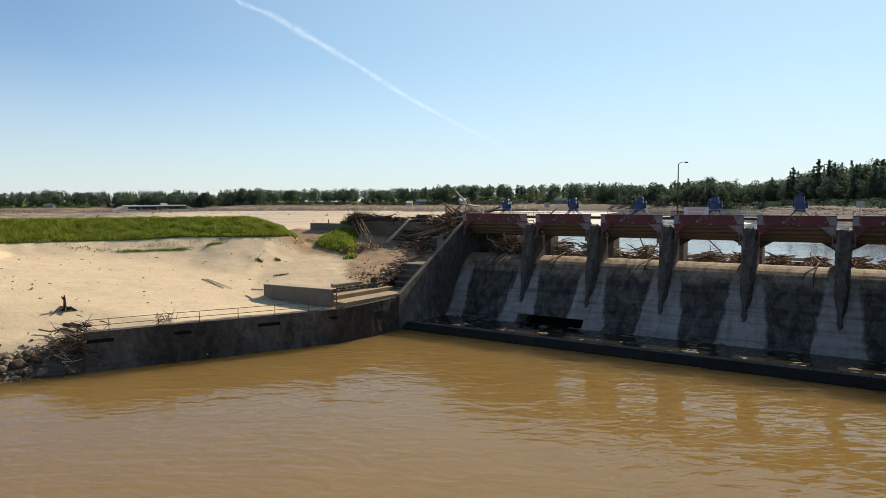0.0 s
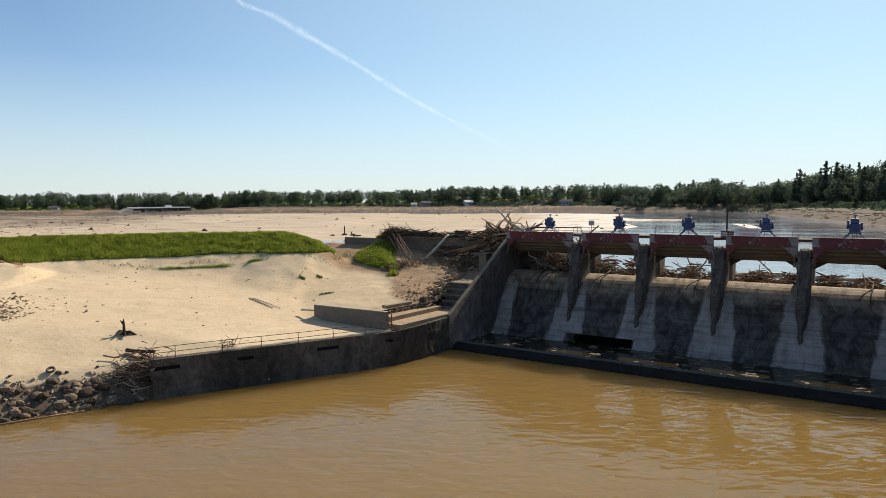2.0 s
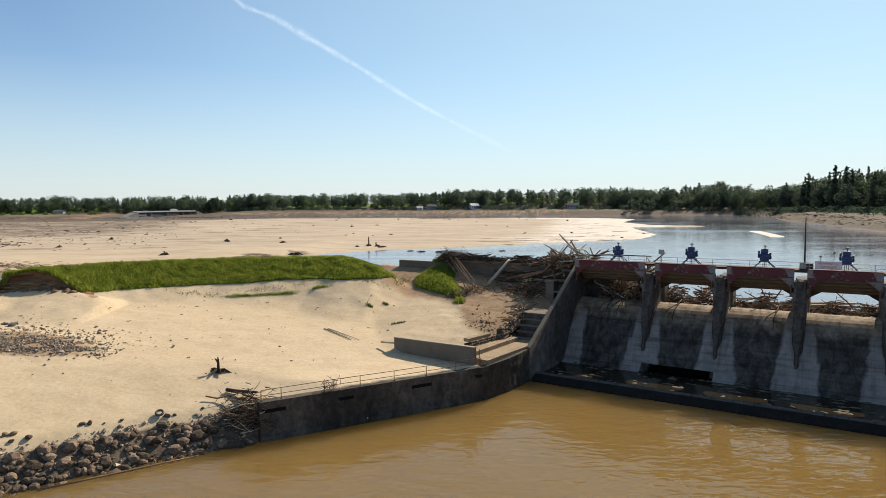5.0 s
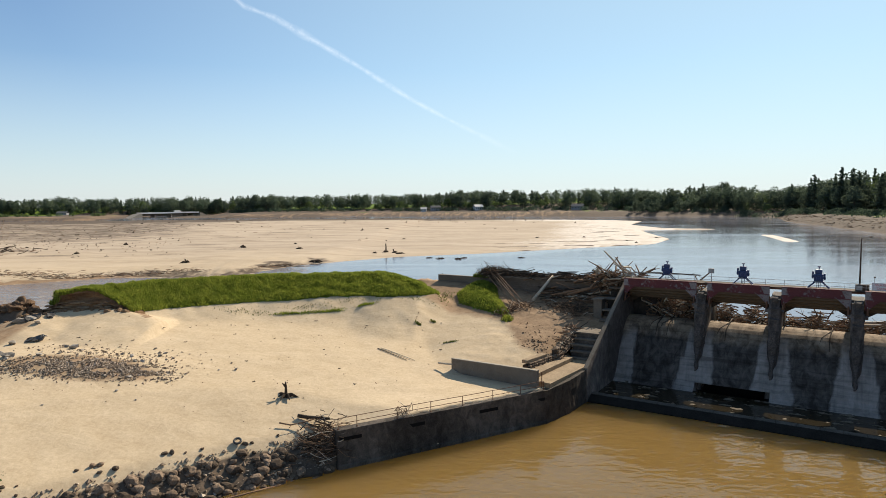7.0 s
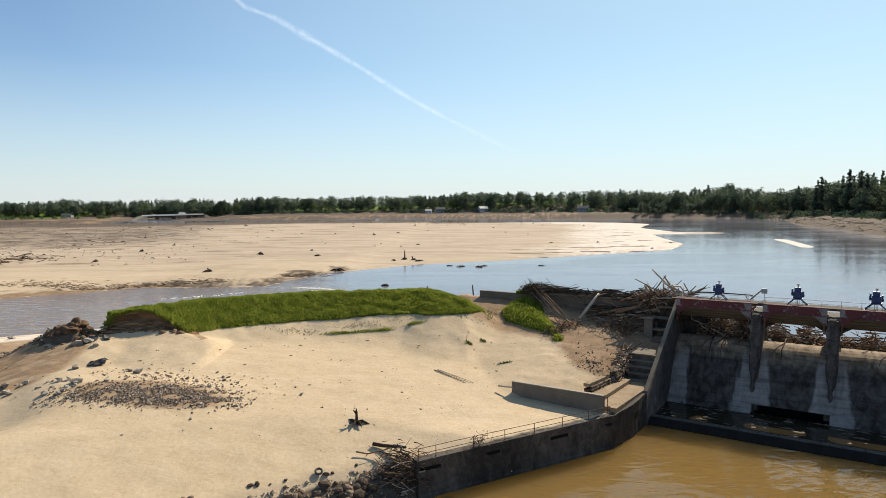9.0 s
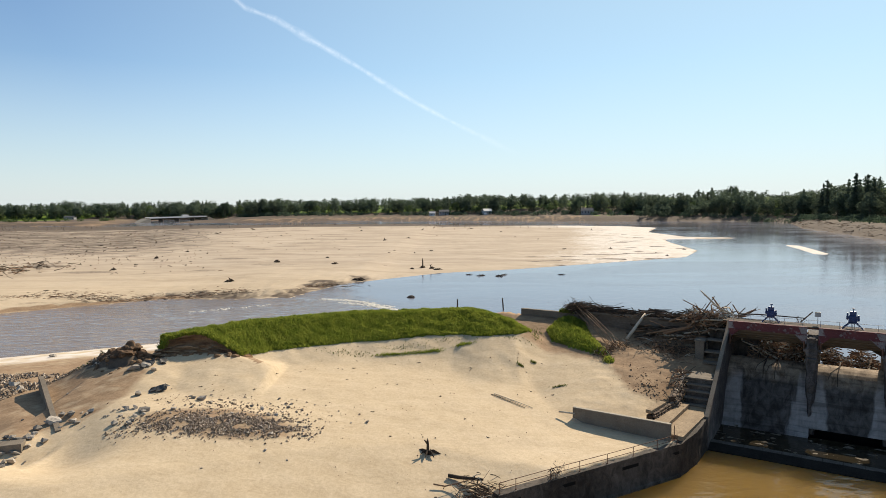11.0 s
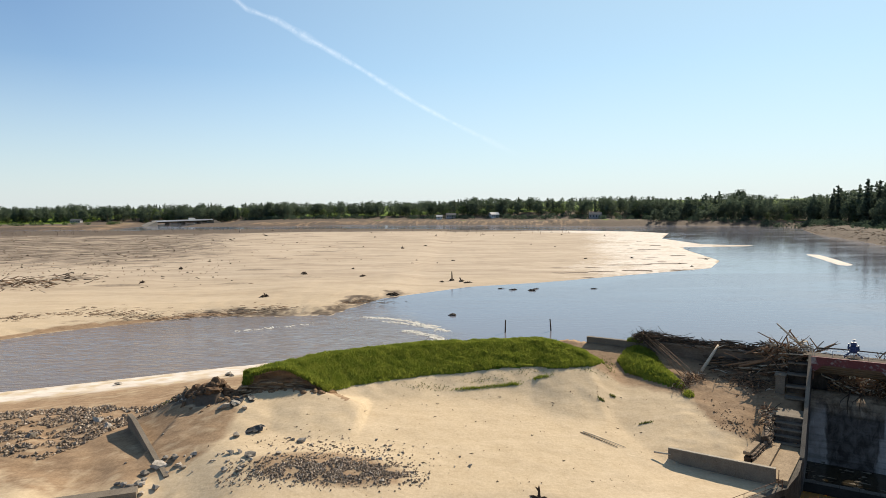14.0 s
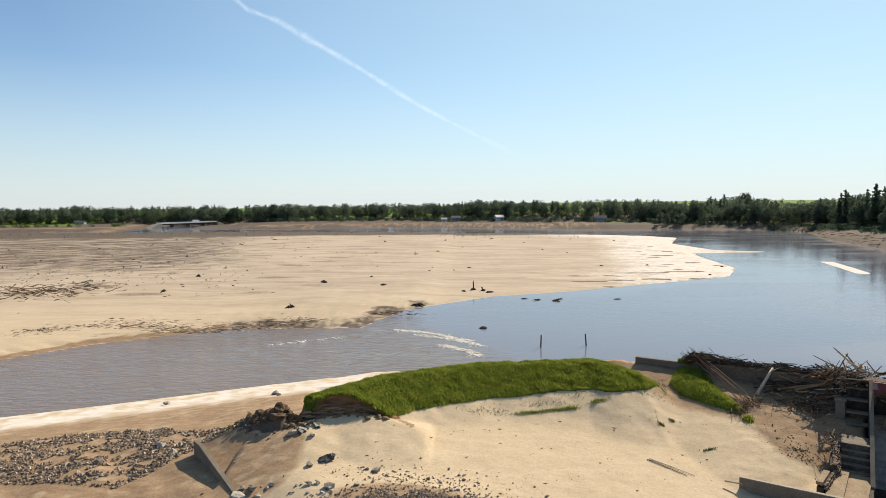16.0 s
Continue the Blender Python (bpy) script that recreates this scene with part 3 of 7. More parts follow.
    soil = np.maximum(soil, 0.35 * soft(3.9 - d_sh, 0, 1.5) * (y < 70) * (x < -53))
    soil = np.maximum(soil, np.where(far & ~beyond & ~in_lake, 0.95 * soft(4.5 - d_f, 0, 2) * soft(-x, 125, 150) * soft(x, -420, -300), 0))
    soil = np.maximum(soil, (0.68 + 0.16 * wave_noise(x, y, 9, 83) + 0.14 * wave_noise(x, y, 3, 84)) * soft(-x, 99, 105) * soft(y, 56, 66) * soft(95 - y, 0, 5) * (~in_lake))
    soil = np.maximum(soil, (0.72 + 0.3 * wave_noise(x, y, 12, 71)) * inside(x, y, STONE_BANK))
    soil = np.maximum(soil, (0.62 + 0.18 * wave_noise(x, y, 3.5, 97)) * soft(1.25 - np.hypot((x + 102.5) / 5.5, (y - 74) / 10), 0, 0.5))
    soil = np.maximum(soil, 0.62 * soft(1.1 - np.hypot((x + 83.5) / 11, (y - 65) / 4.2), 0, 0.5))
    d_b, _ = away(x, y, [(-440, 840), (-500, 930), (-548, 1042), (-590, 1140)])
    soil = np.where(beyond, soft(d_b, 50, 75) * (0.42 * (x < 90) + 0.4 * wave_noise(x, y * 0.5, 9, 113)) * soft(80 - d_l, 0, 30), soil)
    soil = np.maximum(soil, (0.66 + 0.12 * wave_noise(x, y, 16, 95) + 0.12 * wave_noise(x, y, 4, 96)) * (x < -96) * soft(y, 84, 92) * soft(d_l, 3, 15) * (~in_lake) * (~far))
    foot = np.abs(bank - z) + 9.0 * (bank < 8.6)
    soil = np.maximum(soil, (0.4 + 0.25 * wave_noise(x, y, 5, 89)) * soft(1.6 - foot, 0, 1.2) * soft(x, -70, -56) * front * (dv < 30))
    dirt = soft(heap, 0.35, 0.9)
    soil = soil * (1 - dirt)
    silt = np.zeros(x.shape)
    silt = np.maximum(silt, np.where(far & ~beyond & ~in_lake, soft(10 + 6 * wave_noise(x, y, 30, 57) + 4 * wave_noise(x * 0.5, y * 1.8, 8, 58) - d_f, 0, 9) * soft(-x, 60, 110) * soft(x, -205, -150) * (0.62 + 0.22 * wave_noise(x * 0.5, y * 2.2, 6, 62) + 0.16 * wave_noise(x * 0.6, y * 2.4, 2.6, 63)), 0))
    silt = np.maximum(silt, np.where(far & ~beyond & ~in_lake, 0.5 * soft(wave_noise(x * 0.5, y * 1.6, 50, 51), 0.35, 0.7) * soft(y, 190, 250) * soft(-x, 20, 200), 0))
    silt = np.maximum(silt, np.where(far & ~beyond & ~in_lake, (0.5 + 0.26 * wave_noise(x, y * 1.6, 46, 59) + 0.2 * wave_noise(x, y * 1.3, 17, 60) + 0.12 * wave_noise(x, y * 1.3, 6, 61)) * soft(y, 210, 380) * soft(-x - 0.28 * y, 50, 170), 0))
    silt = np.maximum(silt, np.where((x > -60) & (x < 60) & far & ~beyond, 0.8 * soft(wave_noise(x * 0.5, y * 2, 24, 53), 0.45, 0.7) * soft(60 - d_f, 0, 40), 0))
    silt = np.maximum(silt, np.where(far & ~beyond & ~in_lake, 0.9 * soft(y, 620, 700), 0))
    silt = np.maximum(silt, dirt)
    silt = np.maximum(silt, in_lake * 0.9 * (d_i > 9) * soft(d_l, 4, 9))
    silt = np.maximum(silt, beyond * 1.0)
    silt = np.maximum(silt, in_lake * (d_i > 12) * ((x > 150) | (y > 640)))
    silt = np.maximum(silt, 1.0 * soft(3.7 - d_sh, 0, 1.0) * (y < 70) * (x < -53) * (x > -110))
    turf = np.where((bank >= z) & inn & (dv < 45) & (x < -45.3) & (out > 8.9) & ((d_cut > 1.75) | (x > -86)), soft(out, 9.2, 9.9), 0.0)
    turf = np.where((x < -45.3) & inn & front & (out < 8.9 + 1.0 * soft(x, -80, -62)), 0.0, turf)
    turf = np.maximum(turf, np.where(mound & (dv < 19.3), 1.0, 0))
    turf = np.maximum(turf, beyond * soft(d_l, 130, 180))
    turf = np.maximum(turf, beyond * soft(d_l, 30, 50) * soft(75 - d_l, 0, 20) * (0.3 + 0.4 * wave_noise(x, y, 60, 91)))
    turf = np.maximum(turf, beyond * (x > 90) * soft(d_l, 26, 40) * soft(75 - d_l, 0, 20) * (0.5 + 0.3 * wave_noise(x, y, 19, 99)))
    # washed white sand: islet and river bars; at the flats' tip, painted sun glare
    washed = 1.0 * (d_i < 9) * in_lake
    washed = np.maximum(washed, np.where(far & ~beyond & ~in_lake, (0.62 + 0.25 * wave_noise(x, y * 1.5, 30, 115)) * soft(90 - d_f, 0, 60) * soft(x, -60, 30), 0))
    washed = np.maximum(washed, (0.5 + 0.3 * wave_noise(x, y, 9, 117)) * (x < -70) * (~in_lake) * (~far) * soft(17 - d_l, 0, 9) * (y > 84))
    return out, soil, silt, turf, washed


def ground_z(x, y):
    """The height of the ground sheet itself at a place."""
    i = min(max(int(np.searchsorted(gx, x)) - 1, 0), len(gx) - 2)
    j = min(max(int(np.searchsorted(gy, y)) - 1, 0), len(gy) - 2)
    a, b = (x - gx[i]) / (gx[i + 1] - gx[i]), (y - gy[j]) / (gy[j + 1] - gy[j])
    return float((GZ[j, i] * (1 - a) + GZ[j, i + 1] * a) * (1 - b) + (GZ[j + 1, i] * (1 - a) + GZ[j + 1, i + 1] * a) * b)


def spaced(a, dense0, dense1, b, step, grow, most):
    mid = list(np.arange(dense0, dense1, step))
    lo, s = [], step
    q = dense0
    while q > a:
        s = min(s * grow, most)
        q -= s
        lo.append(max(q, a))
    hi, s, q = [], step, mid[-1]
    while q < b:
        s = min(s * grow, most)
        q += s
        hi.append(min(q, b))
    return np.array(lo[::-1] + mid + hi)


def sheet(name, xs, ys, height, material, keep=None, covers=None, smooth=True):
    X, Y = np.meshgrid(xs, ys)
    n, k = len(xs), len(ys)
    verts = np.stack([X.ravel(), Y.ravel(), height.ravel()], 1)
    i = np.arange(n * k).reshape(k, n)
    quads = np.stack([i[:-1, :-1], i[:-1, 1:], i[1:, 1:], i[1:, :-1]], -1).reshape(-1, 4)
    if keep is not None:
        quads = quads[keep.ravel()[quads].all(1)]
        used, inv = np.unique(quads, return_inverse=True)
        verts, quads = verts[used], inv.reshape(-1, 4)
    me = bpy.data.meshes.new(name)
    me.from_pydata(verts.tolist(), [], quads.tolist())
    me.materials.append(material)
    if covers is not None:
        used = np.arange(n * k) if keep is None else used
        col = me.color_attributes.new("cover", 'FLOAT_COLOR', 'POINT')
        data = np.stack([c.ravel() for c in covers], 1)[used]
        col.data.foreach_set("color", data.astype(np.float32).ravel())
    if smooth:
        me.shade_smooth()
    return new(name, me)


gx = spaced(-3600, -150, 0, 3600, 0.55, 1.035, 160)
gy = spaced(-3000, 46, 132, 4200, 0.55, 1.022, 160)
GX, GY = np.meshgrid(gx, gy)
GZ, g_soil, g_silt, g_turf, g_washed_glare = landform(GX, GY)
ground = sheet("ground", gx, gy, GZ, M_ground, covers=(g_soil, g_silt, g_turf, g_washed_glare))
tagged(ground, "pale dry sand flats with eroded brown banks", "ground", kind="structure")

# downstream pool, and the lake with the river that leaves it
px, py = spaced(-900, -80, 40, 600, 4, 1.3, 60), spaced(-260, 20, 90, 95, 4, 1.3, 60)
PX, PY = np.meshgrid(px, py)
keep = (PX + 27.25) * 0.5 + (PY - 76.5) * 0.866 < 4.0
pool = sheet("water", px, py, PX * 0.0, M_pool, keep=keep)
tagged(pool, "muddy brown rippled water below the spillway", "water", kind="structure")
lx, ly = spaced(-1400, -190, 60, 420, 2.0, 1.2, 40), spaced(-40, 90, 240, 1150, 2.0, 1.15, 40)
LX, LY = np.meshgrid(lx, ly)
LV = (LX + 27.25) * 0.5 + (LY - 76.5) * 0.866
LU = (LX + 27.25) * 0.866 - (LY - 76.5) * 0.5
keep = ((LV > 18.6) & (LX > -60)) | ((LX <= -60) & (LY > 104)) | ((LX < -104) & (LY > 84 + (LX + 104) * 0.45))
RS = (LX + 84) * -0.86 + (LY - 158) * -0.5
chop = soft(RS, -6, 4) * soft(70 - RS, 0, 60) * (wave_noise(LX, LY, 5.5, 61) * 0.07 + wave_noise(LX, LY, 2.6, 62) * 0.035)
river = soft(RS, -14, 10) * soft(235 - LY, 0, 30)
lake = sheet("water_upstream", lx, ly, water_level(LX, LY) + chop, M_lake, keep=keep, covers=(river, river, river, river))
tagged(lake, "calm grey-blue lake narrowing into a silty river", "water", kind="structure")

# ---- the dam ----
BAY = 8.5
PIERS = [10.2 + BAY * k for k in range(5)]
LEFT, RIGHT = 0.0, 52.6
OGEE = [(19.5, 7.2), (18.4, 7.62), (17.4, 7.9), (16.6, 8.0), (15.9, 7.93), (15.3, 7.75), (14.7, 7.48), (14.2, 7.15), (13.7, 6.74), (13.2, 6.25), (12.2, 5.0), (11.4, 3.7), (10.7, 2.45), (10.1, 1.3), (9.4, 0.55), (8.4, 0.1), (7.0, -0.1)]


def roughen(bm, cuts, amount):
    """Break clean concrete edges: cut the mesh finer and push its points about."""
    bmesh.ops.subdivide_edges(bm, edges=list(bm.edges), cuts=cuts, use_grid_fill=True)
    bmesh.ops.triangulate(bm, faces=list(bm.faces))
    for v in bm.verts:
        q = v.co * 1.3
        v.co += Vector((noise.noise(q), noise.noise(q + Vector((7, 0, 0))), 0.6 * noise.noise(q + Vector((0, 9, 0))))) * amount


def weir_bay(u0, u1, broken):
    bm = bmesh.new()
    prof = [q for q in OGEE if not broken or q[1] > 1.2]
    if broken:
        prof = prof + [(10.0, 1.12), (13.5, 1.12), (13.5, -2.0)]
    else:
        prof = prof + [(7.0, -2.0)]
    prof = prof + [(19.5, -2.0)]
    prism(bm, prof, u0, u1, "x")
    return bm


spillway = thing("spillway", "curved concrete spillway stained black with pale runs", "spillway", DAM, kind="structure")
edges = [LEFT] + PIERS + [RIGHT]
for k, (a, b) in enumerate(zip(edges, edges[1:])):
    part("weir_bay", weir_bay(a + 0.004, b - 0.004, k == 1), M_face, spillway, "spillway bay with a black washed-out cavity at its foot" if k == 1 else "")
# added black sheet, painting the shade at the back of the hollow
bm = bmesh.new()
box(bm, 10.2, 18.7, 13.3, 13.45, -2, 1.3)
part("cavity_shade_sheet", bm, M_unlit, spillway)
# end sill along the toe, with its trough of silty water
bm = bmesh.new()
prism(bm, [(-1.0, -2), (-1.0, 0.10), (-0.8, 0.22), (0.15, 0.66), (1.15, 0.66), (1.15, -2)], LEFT - 0.2, RIGHT, "x")
# the sill's black is wet concrete plus painted front shadow
sill = part("end_sill", bm, M_sill_dark, spillway, "wet concrete end sill with its front shadow painted black")
bm = bmesh.new()
for k in range(26):
    box(bm, LEFT - 0.2 + k * 2.03, LEFT + 1.8 + k * 2.03, 0.3, 1.17, 0.5, 0.72, bevel=0.04)
roughen(bm, 2, 0.07)
part("sill_cap", bm, M_wet, sill, "worn silted cap of the sill")
bm = bmesh.new()
gu, gv = np.meshgrid(np.linspace(LEFT, RIGHT, 150), np.linspace(1.15, 9.0, 30))
gz = 0.10 + 0.26 * wave_noise(gu * 0.45, gv * 1.5, 2.6, 171) + 0.12 * wave_noise(gu, gv, 0.9, 172)
rows_ = [[bm.verts.new(p) for p in zip(*r)] for r in zip(gu.tolist(), gv.tolist(), gz.tolist())]
for ra, rb in zip(rows_, rows_[1:]):
    for k in range(149):
        bm.faces.new((ra[k], ra[k + 1], rb[k + 1], rb[k]))
part("silted_trough", bm, M_silt_bar, spillway, "brown silt bars rising from the trough", True)
bm = bmesh.new()
box(bm, LEFT + 0.01, RIGHT - 0.01, 1.16, 9.3, -0.5, 0.24)
part("trough_water", bm, M_trough, spillway, "standing muddy water in the trough")


pier0 = thing("pier", "stained concrete gate pier with a broken cutwater nose", "pier", DAM @ pose(PIERS[0], 0, 0), "spillway piers")
bm = bmesh.new()
W = 0.62
prism(bm, [(12.7, 5.2), (12.4, 10.2), (12.9, 11.2), (13.2, 11.95), (20.6, 11.95), (20.6, 0), (11.2, 0)], -W, W, "x")
roughen(bm, 4, 0.2)
part("shaft", bm, M_pier, pier0)
bm = bmesh.new()
# wedge nose that narrows to a point on the weir face
top = [bm.verts.new(q) for q in ((-W, 12.75, 9.9), (W, 12.75, 9.9), (W * 0.75, 12.05, 9.6), (-W * 0.75, 12.05, 9.6))]
mid = [bm.verts.new(q) for q in ((-W, 12.3, 5.5), (W, 12.3, 5.5), (W * 0.55, 11.35, 5.3), (-W * 0.55, 11.35, 5.3))]
low = [bm.verts.new(q) for q in ((-0.3, 11.2, 3.1), (0.3, 11.2, 3.1), (0.08, 10.45, 2.5), (-0.08, 10.45, 2.5))]
for a, b in ((top, mid), (mid, low)):
    for i in range(4):
        bm.faces.new((a[i], a[(i + 1) % 4], b[(i + 1) % 4], b[i]))
bm.faces.new(top)
bm.faces.new(low[::-1])
roughen(bm, 3, 0.26)
part("cutwater_nose", bm, M_pier, pier0, "eroded pointed nose")
bm = bmesh.new()
box(bm, -W - 0.16, W + 0.16, 18.4, 20.8, 6.5, 11.9, bevel=0.03)
part("gate_guide", bm, M_conc, pier0, "paler upstream pilaster")
bm = bmesh.new()
prism(bm, [(13.2, 11.96), (12.95, 11.6), (12.9, 12.1), (13.3, 12.3), (14.6, 12.05)], -W * 0.6, W * 0.6, "x")
roughen(bm, 2, 0.12)
part("cap", bm, M_pier, pier0, "worn pier cap")
bm = bmesh.new()
box(bm, -W - 0.1, W + 0.1, 12.55, 13.35, 10.1, 10.9, bevel=0.04)
tube(bm, [(-W - 0.4, 12.95, 10.5), (W + 0.4, 12.95, 10.5)], 0.22, 8)
part("trunnion_block", bm, M_pier, pier0, "grimy trunnion block")
for u in PIERS[1:]:
    copy_thing(pier0, DAM @ pose(u, 0, 0))


def gate(u0, u1):
    w = u1 - u0
    g = thing("spillway_gate", "raised tainter gate with peeling red girder and timber ribs", "gate", DAM @ pose(u0, 0, 0), "spillway gates")
    bm = bmesh.new()
    box(bm, 0.0, w, 13.55, 13.75, 12.42, 13.48)
    box(bm, 0.0, w, 13.45, 13.85, 13.40, 13.50)
    box(bm, 0.0, w, 13.45, 13.85, 12.40, 12.48)
    part("top_girder", bm, M_red, g, "peeling red painted girder")
    for side, x0 in ((1, 0.0), (-1, w)):
        bm = bmesh.new()
        prism(bm, [(x0 + side * 0.02, 12.45), (x0 + side * 1.5, 12.45), (x0 + side * 0.35, 11.35), (x0 + side * 0.02, 11.2)], 13.50, 13.62, "y")
        gus = part("gusset", bm, M_red if side == 1 else M_red_pale, g)
        for j in range(5):
            bm = bmesh.new()
            box(bm, x0 + side * (0.2 + j * 0.22) - 0.03, x0 + side * (0.2 + j * 0.22) + 0.03, 13.46, 13.496, 12.3, 12.36)
            part("bolt", bm, M_rust, gus)
        bm = bmesh.new()
        prism(bm, [(x0 + side * 0.02, 13.44), (x0 + side * (0.5 if side == 1 else 1.0), 13.44), (x0 + side * 0.6, 12.5), (x0 + side * 0.02, 12.5)], 13.49, 13.54, "y")
        part("end_plate", bm, M_red_pale, g, "bare patch of faded paint")
    # curved skin hanging behind the girder
    arc = [(13.9, 12.4), (14.6, 11.95), (15.4, 11.5), (16.1, 11.1), (16.7, 10.75)]
    bm = bmesh.new()
    prism(bm, arc + [(v + 0.08, z + 0.16) for v, z in reversed(arc)], 0.05, w - 0.05, "x")
    part("skin", bm, M_wood_mid, g, "brown weathered gate skin")
    for v, z in arc[:-1]:
        bm = bmesh.new()
        prism(bm, [(v, z - 0.02), (v + 0.32, z - 0.12), (v + 0.26, z - 0.46), (v - 0.02, z - 0.34)], 0.3, w - 0.3, "x")
        part("rib", bm, M_plank, g)
    bm = bmesh.new()
    prism(bm, [(0.05, 10.85), (0.05, 9.75), (0.35, 9.95), (1.35, 10.55), (w - 1.35, 10.55), (w - 0.35, 9.95), (w - 0.05, 9.75), (w - 0.05, 10.85)], 16.6, 16.95, "y")
    part("bottom_beam", bm, M_wood_dark, g, "dark bottom beam with sloped corners")
    for x0 in (0.28, w - 0.28):
        bm = bmesh.new()
        for v, z in ((13.9, 12.2), (16.3, 11.0)):
            tube(bm, [(x0, 12.95, 10.5), (x0, v, z)], 0.11, 5)
        tube(bm, [(x0, 14.3, 11.4), (x0, 14.9, 10.75)], 0.07, 5)
        part("arm", bm, M_rust, g)
        bm = bmesh.new()
        prism(bm, [(13.0, 10.5), (13.75, 12.3), (14.1, 12.3), (13.3, 10.4)], x0 - 0.05, x0 + 0.05, "x")
        part("arm_plate", bm, M_red_pale, g)
    return g


for a, b in zip(edges, edges[1:]):
    gate(a + (0.05 if a == LEFT else W + 0.03), b - (0.05 if b == RIGHT else W + 0.03))

# walkway deck and railing along the crest
deck = thing("deck", "narrow concrete and steel service walkway on the dam crest", "walkway", DAM, kind="structure")
bm = bmesh.new()
box(bm, -1.0, RIGHT + 1, 15.5, 18.2, 13.06, 13.16)
part("walkway", bm, M_wood_dark, deck, "dark steel grating")
bm = bmesh.new()
box(bm, -1.0, RIGHT + 1, 15.6, 15.8, 12.86, 13.056)
box(bm, -1.0, RIGHT + 1, 17.9, 18.1, 12.86, 13.056)
part("deck_beam", bm, M_rust, deck)


def crest_railing(v, u0, u1, label):
    r = thing("railing", label, "railing", DAM)
    n = round((u1 - u0) / 2.1)
    for i in range(n + 1):
        bm = bmesh.new()
        u = u0 + (u1 - u0) * i / n
        tube(bm, [(u, v, 13.10), (u, v, 14.06)], 0.028, 6)
        part("post", bm, M_galv, r)
    for z in (13.62, 14.06):
        bm = bmesh.new()
        tube(bm, [(u0, v, z), (u1, v, z)], 0.026, 6)
        part("rail", bm, M_galv, r)
    return r


crest_railing(15.75, 0.4, RIGHT + 0.8, "thin grey steel pipe railing beside the hoists")


def hoist(u):
    h = thing("gate_hoist", "blue gate hoist motor on a splayed steel stand", "hoist", DAM @ pose(u, 17.0, 13.16) @ Matrix.Diagonal((1.05, 1.05, 1.06, 1)), "gate hoists")
    for sx in (-1, 1):
        for sy in (-1, 1):
            bm = bmesh.new()
            tube(bm, [(sx * 1.05, sy * 0.45, 0.0), (sx * 0.28, sy * 0.24, 0.72)], 0.06, 5)
            box(bm, sx * 1.05 - 0.12, sx * 1.05 + 0.12, sy * 0.45 - 0.1, sy * 0.45 + 0.1, 0.0, 0.04)
            part("leg", bm, M_blue, h)
    bm = bmesh.new()
    box(bm, -0.55, 0.55, -0.38, 0.38, 0.62, 0.74, bevel=0.02)
    part("base_plate", bm, M_blue, h)
    bm = bmesh.new()
    box(bm, -0.46, 0.46, -0.4, 0.4, 0.744, 1.55, bevel=0.07)
    tube(bm, [(0, -0.36, 1.1), (0, -0.5, 1.1)], [0.26, 0.22], 10)
    part("gearbox", bm, M_blue, h, "chunky blue gearbox")
    for sx, z, r in ((-1, 1.28, 0.26), (1, 1.12, 0.22)):
        bm = bmesh.new()
        tube(bm, [(sx * 0.46, 0, z), (sx * 0.48, 0, z), (sx * 0.5, 0, z), (sx * 0.64, 0, z), (sx * 0.67, 0, z)], [r * 0.6, r * 0.6, r, r, r * 0.7], 12)
        mot = part("motor", bm, M_blue, h)
        bm = bmesh.new()
        tube(bm, [(sx * 0.674, 0, z), (sx * 0.7, 0, z)], [r * 0.8, r * 0.5], 10)
        part("end_cap", bm, M_galv, mot)
        bm = bmesh.new()
        box(bm, sx * 0.56 - 0.095, sx * 0.56 + 0.095, -0.26, 0.26, z + r + 0.004, z + r + 0.3, bevel=0.03)
        part("brake_box", bm, M_blue, h)
    bm = bmesh.new()
    box(bm, -0.36, 0.34, -0.3, 0.3, 1.554, 2.04, bevel=0.05)
    tube(bm, [(0.02, 0, 1.98), (0.02, 0, 2.34)], 0.06, 6)
    box(bm, -0.14, 0.18, -0.1, 0.1, 2.3, 2.42)
    part("cover", bm, M_blue, h)
    for sx in (-0.16, 0.0, 0.16):
        bm = bmesh.new()
        tube(bm, [(sx, 0, 0.0), (sx, 0, 0.62)], 0.035, 5)
        part("screw_stem", bm, M_galv, h, "grey lifting stem")
    return h


h0 = hoist((edges[0] + edges[1]) / 2 - 0.1)
for a, b in list(zip(edges, edges[1:]))[1:]:
    copy_thing(h0, DAM @ pose((a + b) / 2 + 0.15, 17.0, 13.16) @ Matrix.Diagonal((1.05, 1.05, 1.06, 1)))

# abutment, sloping up to the deck, and the channel wall that runs on from it
abut = thing("abutment", "sloping dark concrete abutment wall beside the spillway", "wall", DAM, kind="structure")
bm = bmesh.new()
prism(bm, [(-1.3, -2), (-1.3, 3.95), (-0.9, 4.2), (9.0, 9.45), (15.6, 13.1), (20.6, 13.1), (20.6, -2)], -0.3, 0.12, "x")
part("wall", bm, M_pier, abut)
# coping in lighter concrete than the wall, painting its sunlit edge
bm = bmesh.new()
a = math.atan2(13.2 - 4.15, 15.6 + 1.1)
prism(bm, [(-1.25, 4.16), (15.6, 13.28), (15.6, 13.14), (-1.25, 4.02)], -0.34, 0.16, "x")
part("coping", bm, M_conc, abut, "worn coping, paler to stand for its sunlit edge")
bm = bmesh.new()
box(bm, RIGHT, RIGHT + 6, -3, 20.6, -2, 13.1)
part("wall", bm, M_wall, abut)


